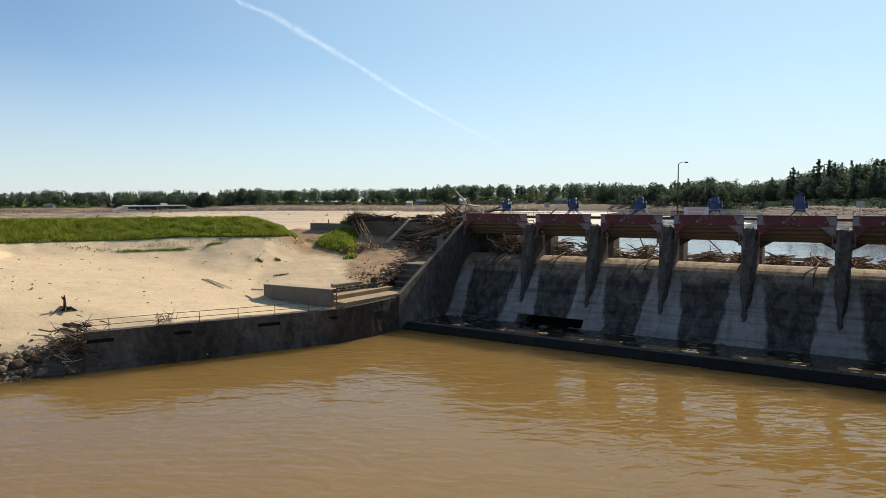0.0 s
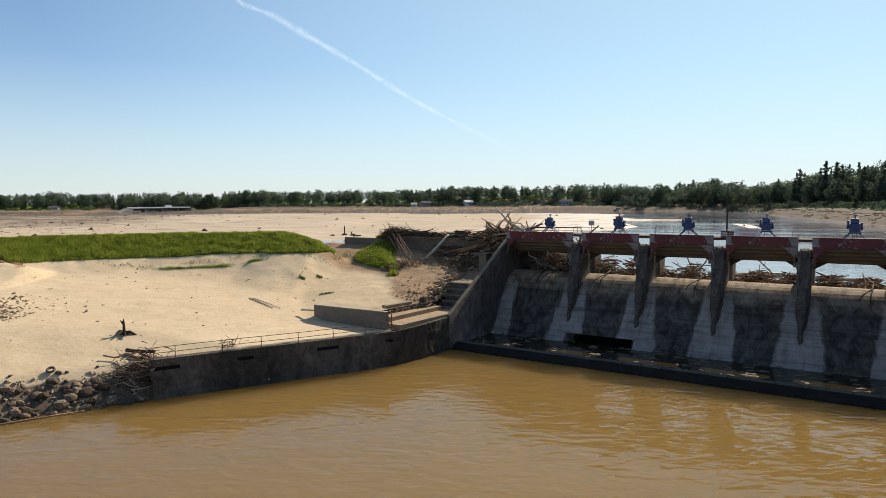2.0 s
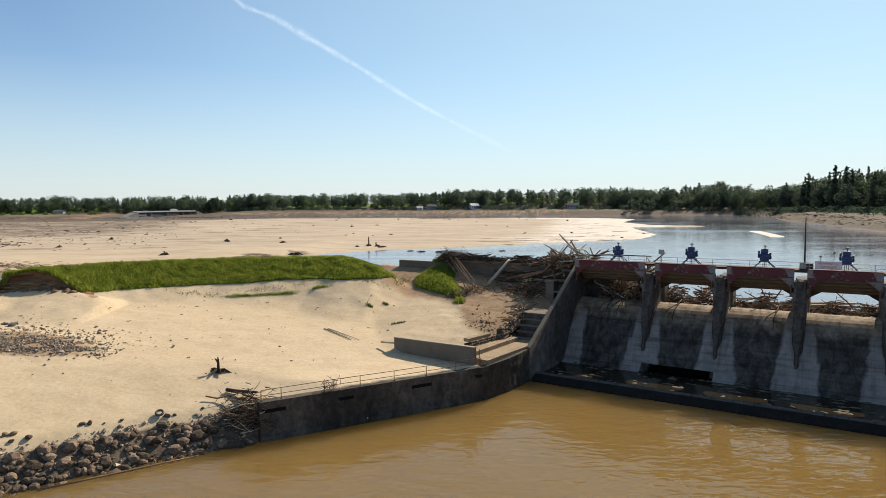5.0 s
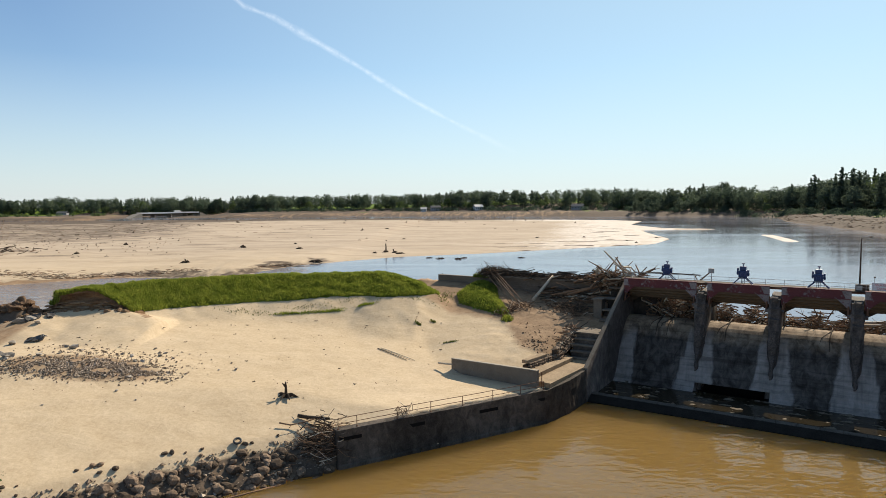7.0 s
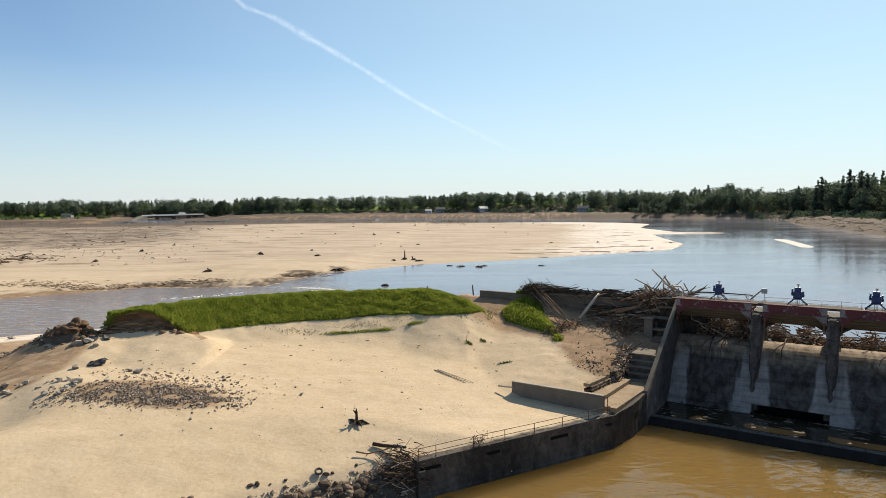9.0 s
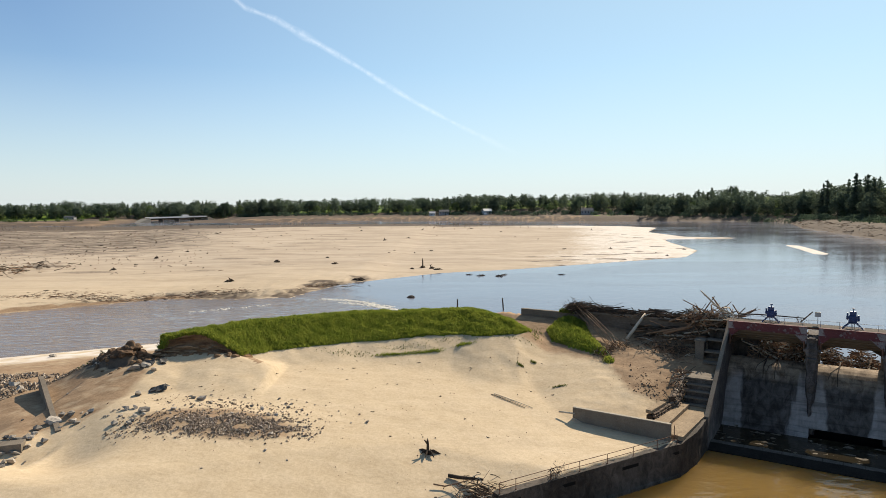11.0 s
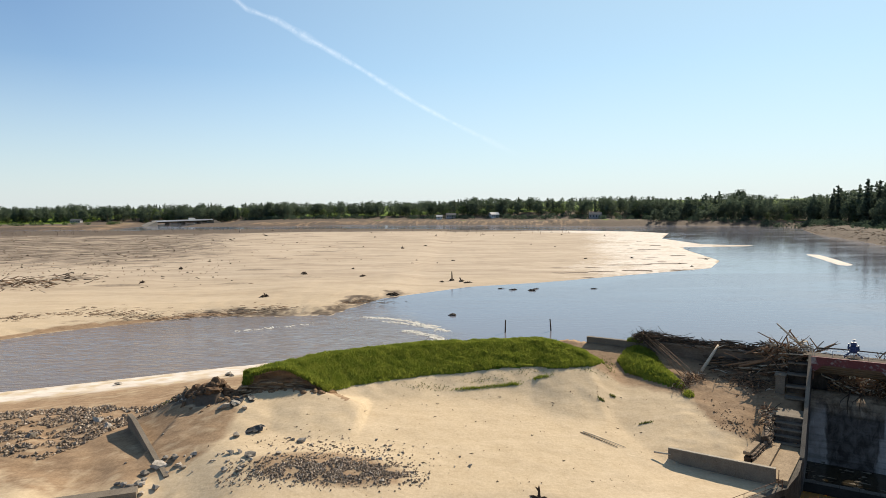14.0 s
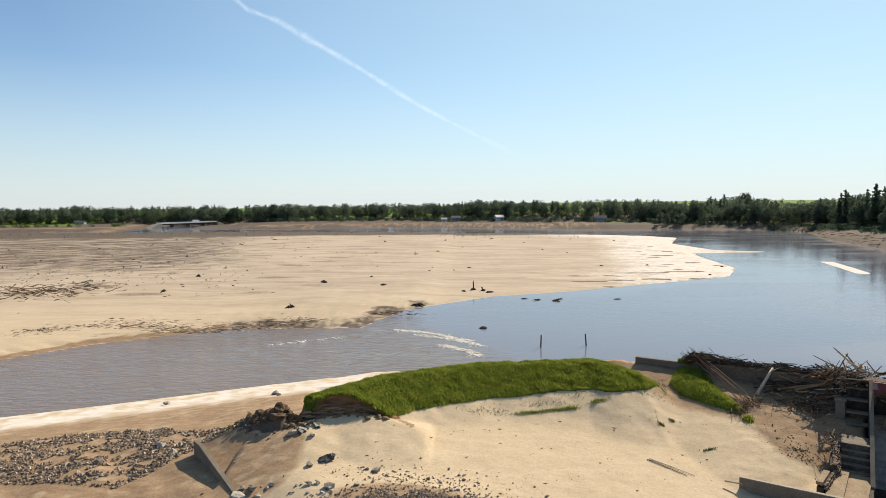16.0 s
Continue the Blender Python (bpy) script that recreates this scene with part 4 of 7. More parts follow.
def wall_run(name, pts, thick, top0, top1, material, parent, coping=None):
    """Straight lengths of wall, each a part."""
    total = sum((Vector(b) - Vector(a)).length for a, b in zip(pts, pts[1:]))
    run = 0.0
    for a, b in zip(pts, pts[1:]):
        A, B = Vector((*a, 0)), Vector((*b, 0))
        d = B - A
        n = Vector((-d.y, d.x, 0)).normalized() * thick
        z0, z1 = (top0 + (top1 - top0) * t / total for t in (run, run + d.length))
        run += d.length
        bm = bmesh.new()
        lo = [bm.verts.new((q.x, q.y, -2)) for q in (A, B, B + n, A + n)]
        hi = [bm.verts.new((q.x, q.y, z)) for q, z in ((A, z0), (B, z1), (B + n, z1), (A + n, z0))]
        bm.faces.new(lo[::-1])
        bm.faces.new(hi)
        for i in range(4):
            bm.faces.new((lo[i], lo[(i + 1) % 4], hi[(i + 1) % 4], hi[i]))
        roughen(bm, 9, 0.07)
        part(name, bm, material, parent)


chan = thing("channel_wall", "long dark concrete channel wall along the muddy water", "wall", DAM, kind="structure")
wall_run("wall_length", [(0.0, -1.304), (-0.2, -6.0), (-1.0, -10.2)], -1.0, 3.95, 3.72, M_wall, chan)
wall_run("wall_length", [(-1.006, -10.21), (-4.7, -17.0), (-8.6, -24.2), (-12.5, -31.4)], -1.0, 3.7, 3.62, M_wall, chan)


# ---- around the channel wall ----
def along_wall(v, off=0.0, z=0.0):
    """A point on the long straight channel wall, off metres behind its face."""
    k = (v + 10.2) / (-31.4 + 10.2)
    n = Vector((-21.2, 11.5, 0)).normalized()
    return Vector((-1.0 - 11.5 * k, v, z)) + n * off


rail = thing("railing", "rusty brown pipe railing along the top of the channel wall", "railing", DAM)
stops = [-31.2, -29.6, -26.0, -22.8, -19.6, -16.4, -13.3, -10.6]
for v in stops:
    bm = bmesh.new()
    q = along_wall(v, 0.3)
    tube(bm, [(q.x, q.y, 3.55), (q.x, q.y, 4.68)], 0.035, 6)
    tube(bm, [(q.x, q.y, 3.55), (q.x, q.y, 3.72)], 0.075, 8)
    part("post", bm, M_rust, rail)
for z in (4.16, 4.68):
    bm = bmesh.new()
    a, b = along_wall(stops[0], 0.3, z), along_wall(stops[-1], 0.3, z)
    tube(bm, [a, a.lerp(b, 0.3) + Vector((0, 0, 0.02)), a.lerp(b, 0.6) - Vector((0, 0, 0.025)), b], 0.03, 6)
    part("rail", bm, M_rust, rail)
bm = bmesh.new()
q = along_wall(-10.4, 0.9)
tube(bm, [(q.x, q.y, 3.4), (q.x, q.y, 5.5)], 0.05, 6)
tall = link("marker_post", bm, M_rust)
tall.matrix_world = DAM
tagged(tall, "tall thin rusted steel post at the wall corner", "post")
# slots are solid bars; their inner shade is only black colour
for v0, v1 in ((-31.2, -29.3), (-25.6, -23.5), (-18.0, -16.0), (-12.0, -10.6)):
    a, b = along_wall(v0), along_wall(v1)
    bm = bmesh.new()
    n = Vector((21.2, -11.5, 0)).normalized()
    lo = [bm.verts.new(Vector((q.x, q.y, z)) + n * o) for z in (2.62, 2.95) for q in (a, b) for o in (-0.2, 0.004)]
    bmesh.ops.convex_hull(bm, input=lo)
    part("slot", bm, M_unlit, chan, "flush black bar painted as the shade of a slot")

# grime line low on the wall, worn ledge of pale concrete
for k, (v0, v1) in enumerate(((-31.3, -24.0), (-23.9, -17.1), (-16.9, -10.4))):
    a, b = along_wall(v0), along_wall(v1)
    bm = bmesh.new()
    n = Vector((21.2, -11.5, 0)).normalized()
    vs = [bm.verts.new(Vector((q.x, q.y, z)) + n * o) for q in (a, b) for z, o in ((-1, 0.12), (0.32, 0.12), (0.45, -0.1), (-1, -0.1))]
    bmesh.ops.convex_hull(bm, input=vs)
    part("footing", bm, M_wall, chan, "worn footing ledge")

ret = thing("retaining_wall", "low pale concrete retaining wall half buried in sand", "wall")
bm = bmesh.new()
A, B = Vector((-44.0, 75.25, 0)), Vector((-34.4, 68.5, 0))
n = Vector((-(B - A).y, (B - A).x, 0)).normalized() * 0.35
vs = [bm.verts.new((q.x, q.y, z)) for q, z in ((A, 2.5), (B, 2.5), (B + n, 2.5), (A + n, 2.5), (A, 5.37), (B, 5.68), (B + n, 5.68), (A + n, 5.37))]
bmesh.ops.convex_hull(bm, input=vs)
part("wall", bm, M_conc, ret)
bm = bmesh.new()
vs = [bm.verts.new((q.x, q.y, z)) for q, z in ((A - n * .1, 5.374), (B - n * .1, 5.684), (B + n * 1.1, 5.684), (A + n * 1.1, 5.374), (A - n * .1, 5.45), (B - n * .1, 5.76), (B + n * 1.1, 5.76), (A + n * 1.1, 5.45))]
bmesh.ops.convex_hull(bm, input=vs)
part("coping", bm, M_conc_pale, ret)

# stepped ledges and stair beside the abutment
ledge = thing("ledge", "stepped concrete ledges dusted with sand beside the abutment", "ledge", DAM, kind="structure")
bm = bmesh.new()
prism(bm, [(-1.03, -9.6), (-0.31, -1.3), (-0.31, 2.0), (-3.6, 2.0), (-4.1, -4.0), (-3.4, -9.4)], 2.0, 4.25, "z")
part("lower_ledge", bm, M_sandy, ledge)
bm = bmesh.new()
prism(bm, [(-3.2, -8.4), (-2.5, 1.0), (-4.1, 1.3), (-4.9, -7.6)], 2.0, 4.72, "z")
part("upper_ledge", bm, M_sandy, ledge)
stair = thing("stair", "broad broken concrete steps climbing to the dam crest", "stairs", DAM)
for i in range(5):
    v, z = 1.7 + i * 0.66, 4.5 + i * 0.69
    deep = 3.4 if i == 4 else 0.9
    # riser takes the dark wall concrete to paint its shade
    bm = bmesh.new()
    box(bm, -3.35, -0.31, v + 0.1, v + deep, 3.4, z - 0.16)
    part("riser", bm, M_wall, stair)
    bm = bmesh.new()
    box(bm, -3.45, -0.31, v, v + deep, z - 0.156, z)
    roughen(bm, 3, 0.09)
    part("tread", bm, M_conc, stair)
tower = thing("concrete_pillar", "square concrete pillar beside the upper steps", "pillar", DAM)
bm = bmesh.new()
box(bm, -4.3, -3.1, 13.6, 15.2, 4.0, 10.1, bevel=0.03)
part("shaft", bm, M_conc, tower)
bm = bmesh.new()
box(bm, -4.45, -2.95, 13.45, 15.35, 10.104, 10.3, bevel=0.03)
part("cap", bm, M_conc, tower)
upper = thing("stair", "upper concrete treads between pillar and abutment", "stairs", DAM)
for i, (v, z) in enumerate(((12.0, 7.6), (13.3, 8.9), (14.8, 10.3), (16.3, 11.7), (17.8, 13.0))):
    bm = bmesh.new()
    box(bm, -3.0, -0.31, v, v + 1.3, z - 0.22, z, bevel=0.02)
    part("tread", bm, M_conc, upper)
    # darker concrete again paints the shaded riser
    bm = bmesh.new()
    box(bm, -2.9, -0.31, v + 0.9, v + 1.25, z - 1.6, z - 0.224)
    part("riser", bm, M_wall, upper)
# row of small blocks under a cap
row = thing("block_wall", "low wall of small rough blocks under a concrete cap", "wall", DAM @ pose(-5.35, -6.6, 0, 0, 0, -9.5))
bm = bmesh.new()
box(bm, -0.62, 0.1, 0, 4.3, 5.22, 5.62, bevel=0.04)
part("cap", bm, M_sandy, row)
bm = bmesh.new()
box(bm, -0.5, 0.25, 0, 8.0, 3.0, 5.0)
part("core", bm, M_wood_dark, row)
rng = random.Random(4)
blk = None
for course in range(4):
    for i in range(18):
        if blk is None:
            bm = bmesh.new()
            box(bm, -0.17, 0.17, -0.19, 0.19, -0.1, 0.1, bevel=0.03)
            blk = part("block", bm, M_rock, row)
            ob = blk
        else:
            ob = new("block", blk.data)
            ob.parent = row
        ob.matrix_basis = pose(0.30 + 0.1 * (3 - course) + rng.uniform(-.05, .05), 0.25 + i * 0.43 + 0.2 * (course % 2), 4.5 + course * 0.225, rng.uniform(-8, 8), rng.uniform(-8, 8), rng.uniform(-12, 12))

stack = thing("stone_wall", "tumbled dry-stacked stone wall climbing beside the broken steps", "wall", DAM)
for course in range(6):
    for i in range(17):
        ob = new("block", blk.data)
        ob.parent = stack
        v = -0.7 + i * 0.36 + 0.18 * (course % 2)
        k = rng.uniform(0.8, 1.5)
        ob.matrix_basis = pose(-4.1 + 0.09 * (5 - course) + rng.uniform(-.1, .1), v, 4.85 + 0.21 * (v + 0.7) + course * 0.2, rng.uniform(-14, 14), rng.uniform(-14, 14), rng.uniform(-25, 25)) @ Matrix.Diagonal((k, k * rng.uniform(0.8, 1.3), rng.uniform(0.8, 1.2), 1))
bm = bmesh.new()
prism(bm, [(-0.8, 3.0), (-0.8, 5.8), (5.4, 7.0), (5.4, 3.0)], -4.6, -4.0, "x")
part("core", bm, M_wood_dark, stack)

core = thing("core_wall", "dark concrete core wall of the washed-out embankment", "wall", DAM, kind="structure")
bm = bmesh.new()
box(bm, -34.6, -24.0, 19.7, 20.4, 2, 11.5)
part("wall_length", bm, M_conc, core)
bm = bmesh.new()
box(bm, -23.996, -0.35, 19.6, 20.45, 2, 11.7)
part("wall_length", bm, M_core, core)
bm = bmesh.new()
box(bm, -23.996, -0.35, 19.35, 20.55, 11.704, 11.95)
part("coping", bm, M_conc, core)


bm = bmesh.new()
prism(bm, [(0.13, 7.0), (3.9, 7.0), (3.7, 10.6), (3.3, 12.2), (0.13, 12.4)], 18.5, 18.9, "y")
panel = link("concrete_panel", bm, M_wall)
panel.matrix_world = DAM
tagged(panel, "dark concrete panel blocking part of the gate opening", "panel")

# ---- driftwood ----
def stick(bm, a, b, r, rng, bend=0.08, sides=4, slot=0):
    a, b = Vector(a), Vector(b)
    mid = a.lerp(b, rng.uniform(0.4, 0.6)) + Vector([rng.uniform(-1, 1) for _ in range(3)]) * (b - a).length * bend
    for f in tube(bm, [a, mid, b], [r, r * 0.85, r * rng.uniform(0.35, 0.8)], sides):
        f.material_index = slot


def wood_heap(name, label, n, place, lengths, radii, seed, m=None, flat=0.35, pale=0.15, mid=0.45, lean=None):
    rng = random.Random(seed)
    bm = bmesh.new()
    for _ in range(n):
        c = Vector(place(rng))
        ang = rng.uniform(0, math.pi) if lean is None else rng.gauss(lean, 0.5)
        size = rng.uniform(*lengths) * rng.choice((0.5, 0.8, 1, 1, 1.3))
        d = Vector((math.cos(ang), math.sin(ang), rng.gauss(0, flat))).normalized() * size / 2
        t = rng.random()
        stick(bm, c - d, c + d, rng.uniform(*radii), rng, slot=2 if t < pale else 1 if t < pale + mid else 0)
    ob = link(name, bm, [M_wood_dark, M_wood_mid, M_wood_pale])
    if m is not None:
        ob.matrix_world = m
    return tagged(ob, label, "driftwood", kind="stuff")


def bay_heap(rng, u0, u1, top, front=18.9):
    u, k = rng.uniform(u0, u1), rng.random()
    return (u, front + (23.5 - front) * rng.random() ** 1.5, 7.2 + (top - 7.2) * k * (0.6 + 0.4 * math.sin(u * 1.7)))


wood_heap("driftwood_pile", "tangled grey-brown driftwood jammed in the first gate opening", 980, lambda r: bay_heap(r, 3.0, 9.4, 12.3, 17.6), (1.2, 4.0), (0.03, 0.14), 11, DAM, 0.6, 0.24, 0.66)
for k, (u0, u1, top) in enumerate(((11.2, 18.0, 9.9), (19.6, 26.6, 9.4), (28.0, 35.2, 8.9), (36.5, 43.6, 8.8), (45.2, 52.0, 8.9))):
    wood_heap("driftwood_pile", "jumbled driftwood and boards piled behind the weir crest", 460, lambda r: bay_heap(r, u0, u1, top), (0.8, 3.0), (0.03, 0.10), 20 + k, DAM, 0.25, 0.2, 0.68)
wood_heap("driftwood_raft", "wide raft of floating driftwood above the dam", 420, lambda r: (r.uniform(3, 54), 21.5 + abs(r.gauss(0, 2.2)), r.uniform(4.1, 7.4)), (1.5, 5), (0.04, 0.16), 31, DAM, 0.12, 0.1, 0.4)
wood_heap("brush_pile", "long dark heap of brush and branches along the core wall", 1700, lambda r: ((u := r.uniform(-25.0, -1.5)), r.gauss(20.7, 0.5), 11.75 + abs(r.gauss(0, 0.42)) + 0.2 * math.sin(u * 0.9) + 0.35 * (u < -21)), (0.8, 3.6), (0.02, 0.10), 33, DAM, 0.14, 0.06, 0.3, lean=0.05)
wood_heap("brush_pile", "tangled dark root mass at the end of the core wall", 900, lambda r: (r.gauss(-24.0, 1.3), r.gauss(20.2, 0.6), 11.6 + abs(r.gauss(0, 0.7))), (0.5, 2.2), (0.01, 0.04), 35, DAM, 0.9, 0.02, 0.12)
wood_heap("brush_pile", "broken branches and boards heaped against the dam end", 380, lambda r: (r.gauss(-2.7, 1.7), r.gauss(19.2, 0.9), 11.6 + abs(r.gauss(0, 0.9))), (1.2, 4.8), (0.04, 0.16), 37, DAM, 0.45, 0.25, 0.6)
wood_heap("brush_pile", "brown logs and broken boards tumbled below the core wall", 85, lambda r: ((u := r.uniform(-13.5, -1.8)), (v := 19.3 - abs(r.gauss(0, 1.3))), 9.55 - (19.5 - v) * 0.27 + abs(r.gauss(0, 0.75))), (1.4, 5.0), (0.04, 0.15), 38, DAM, 0.14, 0.16, 0.6, lean=0.15)
wood_heap("brush_pile", "dry roots and twigs spilling down the eroded slope", 230, lambda r: ((u := r.uniform(-17, -4)), (v := r.uniform(11, 19)), 9.45 - (19.5 - v) * 0.27 + abs(r.gauss(0.0, 0.15))), (0.6, 2.0), (0.012, 0.045), 39, DAM, 0.2, 0.12, 0.7)
wood_heap("brush_pile", "dark knot of torn roots on the eroded slope", 420, lambda r: ((u := r.gauss(-8.2, 1.7)), (v := r.gauss(14.6, 1.0)), 9.3 - (19.5 - v) * 0.27 + abs(r.gauss(0, 0.5))), (0.5, 1.9), (0.015, 0.06), 40, DAM, 0.6, 0.03, 0.35)
wood_heap("brush_pile", "dead vines and brush hanging below the long poles", 170, lambda r: ((v := r.uniform(8.2, 14)) * 0.36 - 19.8 + r.gauss(0, 0.7), v, 9.45 - (19.5 - v) * 0.19 + abs(r.gauss(0, 0.4))), (0.6, 2.6), (0.015, 0.05), 41, DAM, 0.9, 0.15, 0.5)
wood_heap("brush_pile", "broken boards and roots strewn over the stacked stones", 60, lambda r: (r.gauss(-4.6, 0.5), (v := r.uniform(2.0, 7.0)), 6.0 + 0.2 * v + abs(r.gauss(0, 0.25))), (0.8, 2.6), (0.03, 0.09), 43, DAM, 0.2, 0.15, 0.6)
wood_heap("brush_pile", "heap of bleached reeds and sticks against the wall end", 1100, lambda r: (r.gauss(-55.3, 1.1), r.gauss(57.4, 1.1), 1.2 + abs(r.gauss(0, 1.0))), (0.4, 2.0), (0.01, 0.055), 45, None, 0.45, 0.08, 0.32, lean=0.2)
wood_heap("brush_pile", "twigs and reeds caught on the pipe railing", 46, lambda r: tuple(along_wall(-25.4 + r.gauss(0, 0.5), 0.3, 4.2 + r.gauss(0, 0.25))), (0.5, 1.5), (0.012, 0.035), 47, DAM, 0.8, 0.5, 0.3)


def east_bank(rng):
    k = rng.random()
    y = 300 + 390 * k
    x = float(np.interp(y, [300, 330, 445, 560, 690], [170, 180, 208, 232, 280])) + 1 + 24 * rng.random()
    return (x, y, ground_z(x, y) + 0.15)


wood_heap("driftwood_scatter", "dark roots and fallen trunks strewn down the far eroded bank", 620, east_bank, (1.0, 5), (0.06, 0.2), 49, None, 0.12, 0.04, 0.5)


def log(name, label, a, b, r, material, m=None, seed=1, bend=0.03, stubs=0):
    rng = random.Random(seed)
    bm = bmesh.new()
    a, b = Vector(a), Vector(b)
    side = Vector([rng.uniform(-1, 1) for _ in range(3)]) * (b - a).length * bend
    tube(bm, [a, a.lerp(b, 0.33) + side, a.lerp(b, 0.7) + side * 0.6, b], [r, r * 0.95, r * 0.85, r * 0.6], 8)
    for _ in range(stubs):
        q = a.lerp(b, rng.uniform(0.35, 0.98)) + side * 0.7
        d = ((b - a).normalized() * 0.6 + Vector([rng.uniform(-1, 1) for _ in range(3)])).normalized()
        tube(bm, [q, q + d * rng.uniform(0.4, 1.6)], [r * 0.4, r * 0.1], 5)
    ob = link(name, bm, material, True)
    if m is not None:
        ob.matrix_world = m
    return tagged(ob, label, "log", "driftwood logs")


log("log", "thick pale barkless log leaning on the core wall", (-14.7, 15.6, 8.9), (-12.9, 19.3, 12.45), 0.26, M_wood_pale, DAM, 2, 0.004)
for k, (a, b) in enumerate((((-25.0, 20.2, 13.1), (-14.6, 12.0, 8.35)), ((-24.7, 20.0, 12.9), (-15.3, 11.8, 8.3)), ((-24.2, 20.3, 13.1), (-14.2, 12.6, 8.5)), ((-23.8, 20.0, 12.8), (-15.0, 12.4, 8.4)), ((-24.2, 18.8, 12.0), (-16.2, 12.0, 8.3)), ((-22.6, 18.9, 12.0), (-17.0, 12.6, 8.5)))):
    log("pole", "long slender weathered pole sliding off the core wall", a, b, 0.065, M_wood_mid, DAM, 50 + k, 0.012)
for k, (a, b, r) in enumerate((((-9.6, 17.2, 10.0), (-2.4, 18.6, 12.4), 0.2), ((-12.0, 17.0, 9.8), (-4.0, 18.2, 11.7), 0.14))):
    log("plank", "long brown broken board leaning against the core wall", a, b, r, M_wood_mid, DAM, 60 + k, 0.01)
for k, (a, b, r) in enumerate((((-0.6, 18.8, 12.8), (-4.8, 19.8, 16.6), 0.17), ((-0.9, 19.2, 13.0), (-3.2, 20.2, 15.7), 0.14), ((-1.6, 18.6, 12.4), (-7.4, 20.0, 15.0), 0.10), ((0.2, 19.0, 13.3), (-3.0, 18.6, 14.9), 0.16), ((-2.2, 18.4, 12.2), (-6.0, 19.0, 14.0), 0.09), ((0.6, 18.6, 13.2), (2.8, 19.4, 14.4), 0.2))):
    log("log", "splintered brown tree trunk jutting from the debris heap", a, b, r, M_wood_mid if k % 3 else M_wood_pale, DAM, 70 + k, 0.02, 2)
log("branch", "long bare branch lying along the crest railing", (0.6, 18.6, 13.7), (9.2, 18.0, 13.9), 0.10, M_wood_dark, DAM, 80, 0.03, 7)
for k, (a, b) in enumerate((((23.6, 19.0, 8.4), (22.2, 19.8, 11.0)), ((24.0, 19.4, 8.4), (25.2, 20.4, 10.8)), ((23.4, 18.6, 8.4), (20.6, 20.0, 9.6)), ((32.4, 19.2, 8.5), (30.2, 20.0, 10.6)))):
    log("branch", "forked bare branch standing up from the debris", a, b, 0.08, M_wood_mid, DAM, 90 + k, 0.05, 4)
for k, (a, b) in enumerate((((24.6, 22, 8.1), (33, 26, 8.2)), ((26, 20.5, 8.2), (34, 22.5, 8.3)), ((36, 21, 8.2), (43, 23.5, 8.3)))):
    log("plank", "pale dock boards stranded in the debris raft", a, b, 0.22, M_wood_pale, DAM, 96 + k, 0.0)
for k, (u, r) in enumerate(((4.8, 0.09), (6.2, 0.07), (13.4, 0.08), (24.8, 0.07), (42.0, 0.08))):
    bm = bmesh.new()
    tube(bm, [(u, 17.4, 8.4), (u - 0.1, 16.2, 8.12), (u - 0.3, 14.4, 7.4), (u - 0.25, 13.0, 6.15)], [r, r, r * 0.8, r * 0.4], 6)
    tube(bm, [(u - 0.1, 16.2, 8.12), (u - 1.1, 14.6, 7.45), (u - 1.3, 13.7, 6.8)], [r * 0.8, r * 0.6, r * 0.2], 5)
    ob = link("branch", bm, M_wood_dark, True)
    ob.matrix_world = DAM
    tagged(ob, "dark forked branch draped over the weir crest", "branch", "draped branches")
log("log", "long thin weathered timber lying along the waterline", (-67.6, 45.6, 0.05), (-58.0, 52.3, 0.12), 0.09, M_wood_mid, None, 3, 0.008)
for label, (x0, y0), (x1, y1), r, m in (("weathered board lying on the sand", (-53.7, 80.4), (-49.6, 77.2), 0.055, M_wood_dark), ("bleached board lying on the sand", (-53.3, 80.7), (-48.6, 77.3), 0.05, M_wood_pale)):
    log("plank", label, (x0, y0, ground_z(x0, y0) + 0.07), (x1, y1, ground_z(x1, y1) + 0.07), r, m, None, 5, 0.006)
log("plank", "pale timber offcut beside the retaining wall", (-45.6, 75.6, 4.75), (-43.9, 74.6, 4.85), 0.12, M_wood_pale, None, 6, 0.0)
log("log", "dark waterlogged log in the shallows", (-57.0, 54.0, 0.08), (-54.9, 54.3, 0.1), 0.12, M_wood_dark, None, 7, 0.02)

log("log", "broken dark driftwood trunk above the stones", (-58.6, 60.2, 3.45), (-55.2, 59.0, 3.6), 0.2, M_wood_dark, None, 8, 0.04, 4)
log("branch", "curved grey branch reaching over the sand", (-60.0, 58.6, 3.3), (-56.6, 58.9, 3.6), 0.08, M_wood_mid, None, 9, 0.12, 3)
# tyre by the wall end
bm = bmesh.new()
r = 16
rings = [[bm.verts.new(((0.30 + 0.11 * math.cos(b)) * math.cos(a), (0.30 + 0.11 * math.cos(b)) * math.sin(a), 0.11 * math.sin(b))) for b in (2 * math.pi * j / 8 for j in range(8))] for a in (2 * math.pi * i / r for i in range(r))]
for i in range(r):
    for j in range(8):
        bm.faces.new((rings[i][j], rings[(i + 1) % r][j], rings[(i + 1) % r][(j + 1) % 8], rings[i][(j + 1) % 8]))
tyre = link("tyre", bm, M_sheet, True)
tyre.matrix_world = pose(-62.8, 55.2, ground_z(-62.8, 55.2) + 0.28, 28, 10, 0)
tagged(tyre, "old black rubber tyre among the stones", "tyre")


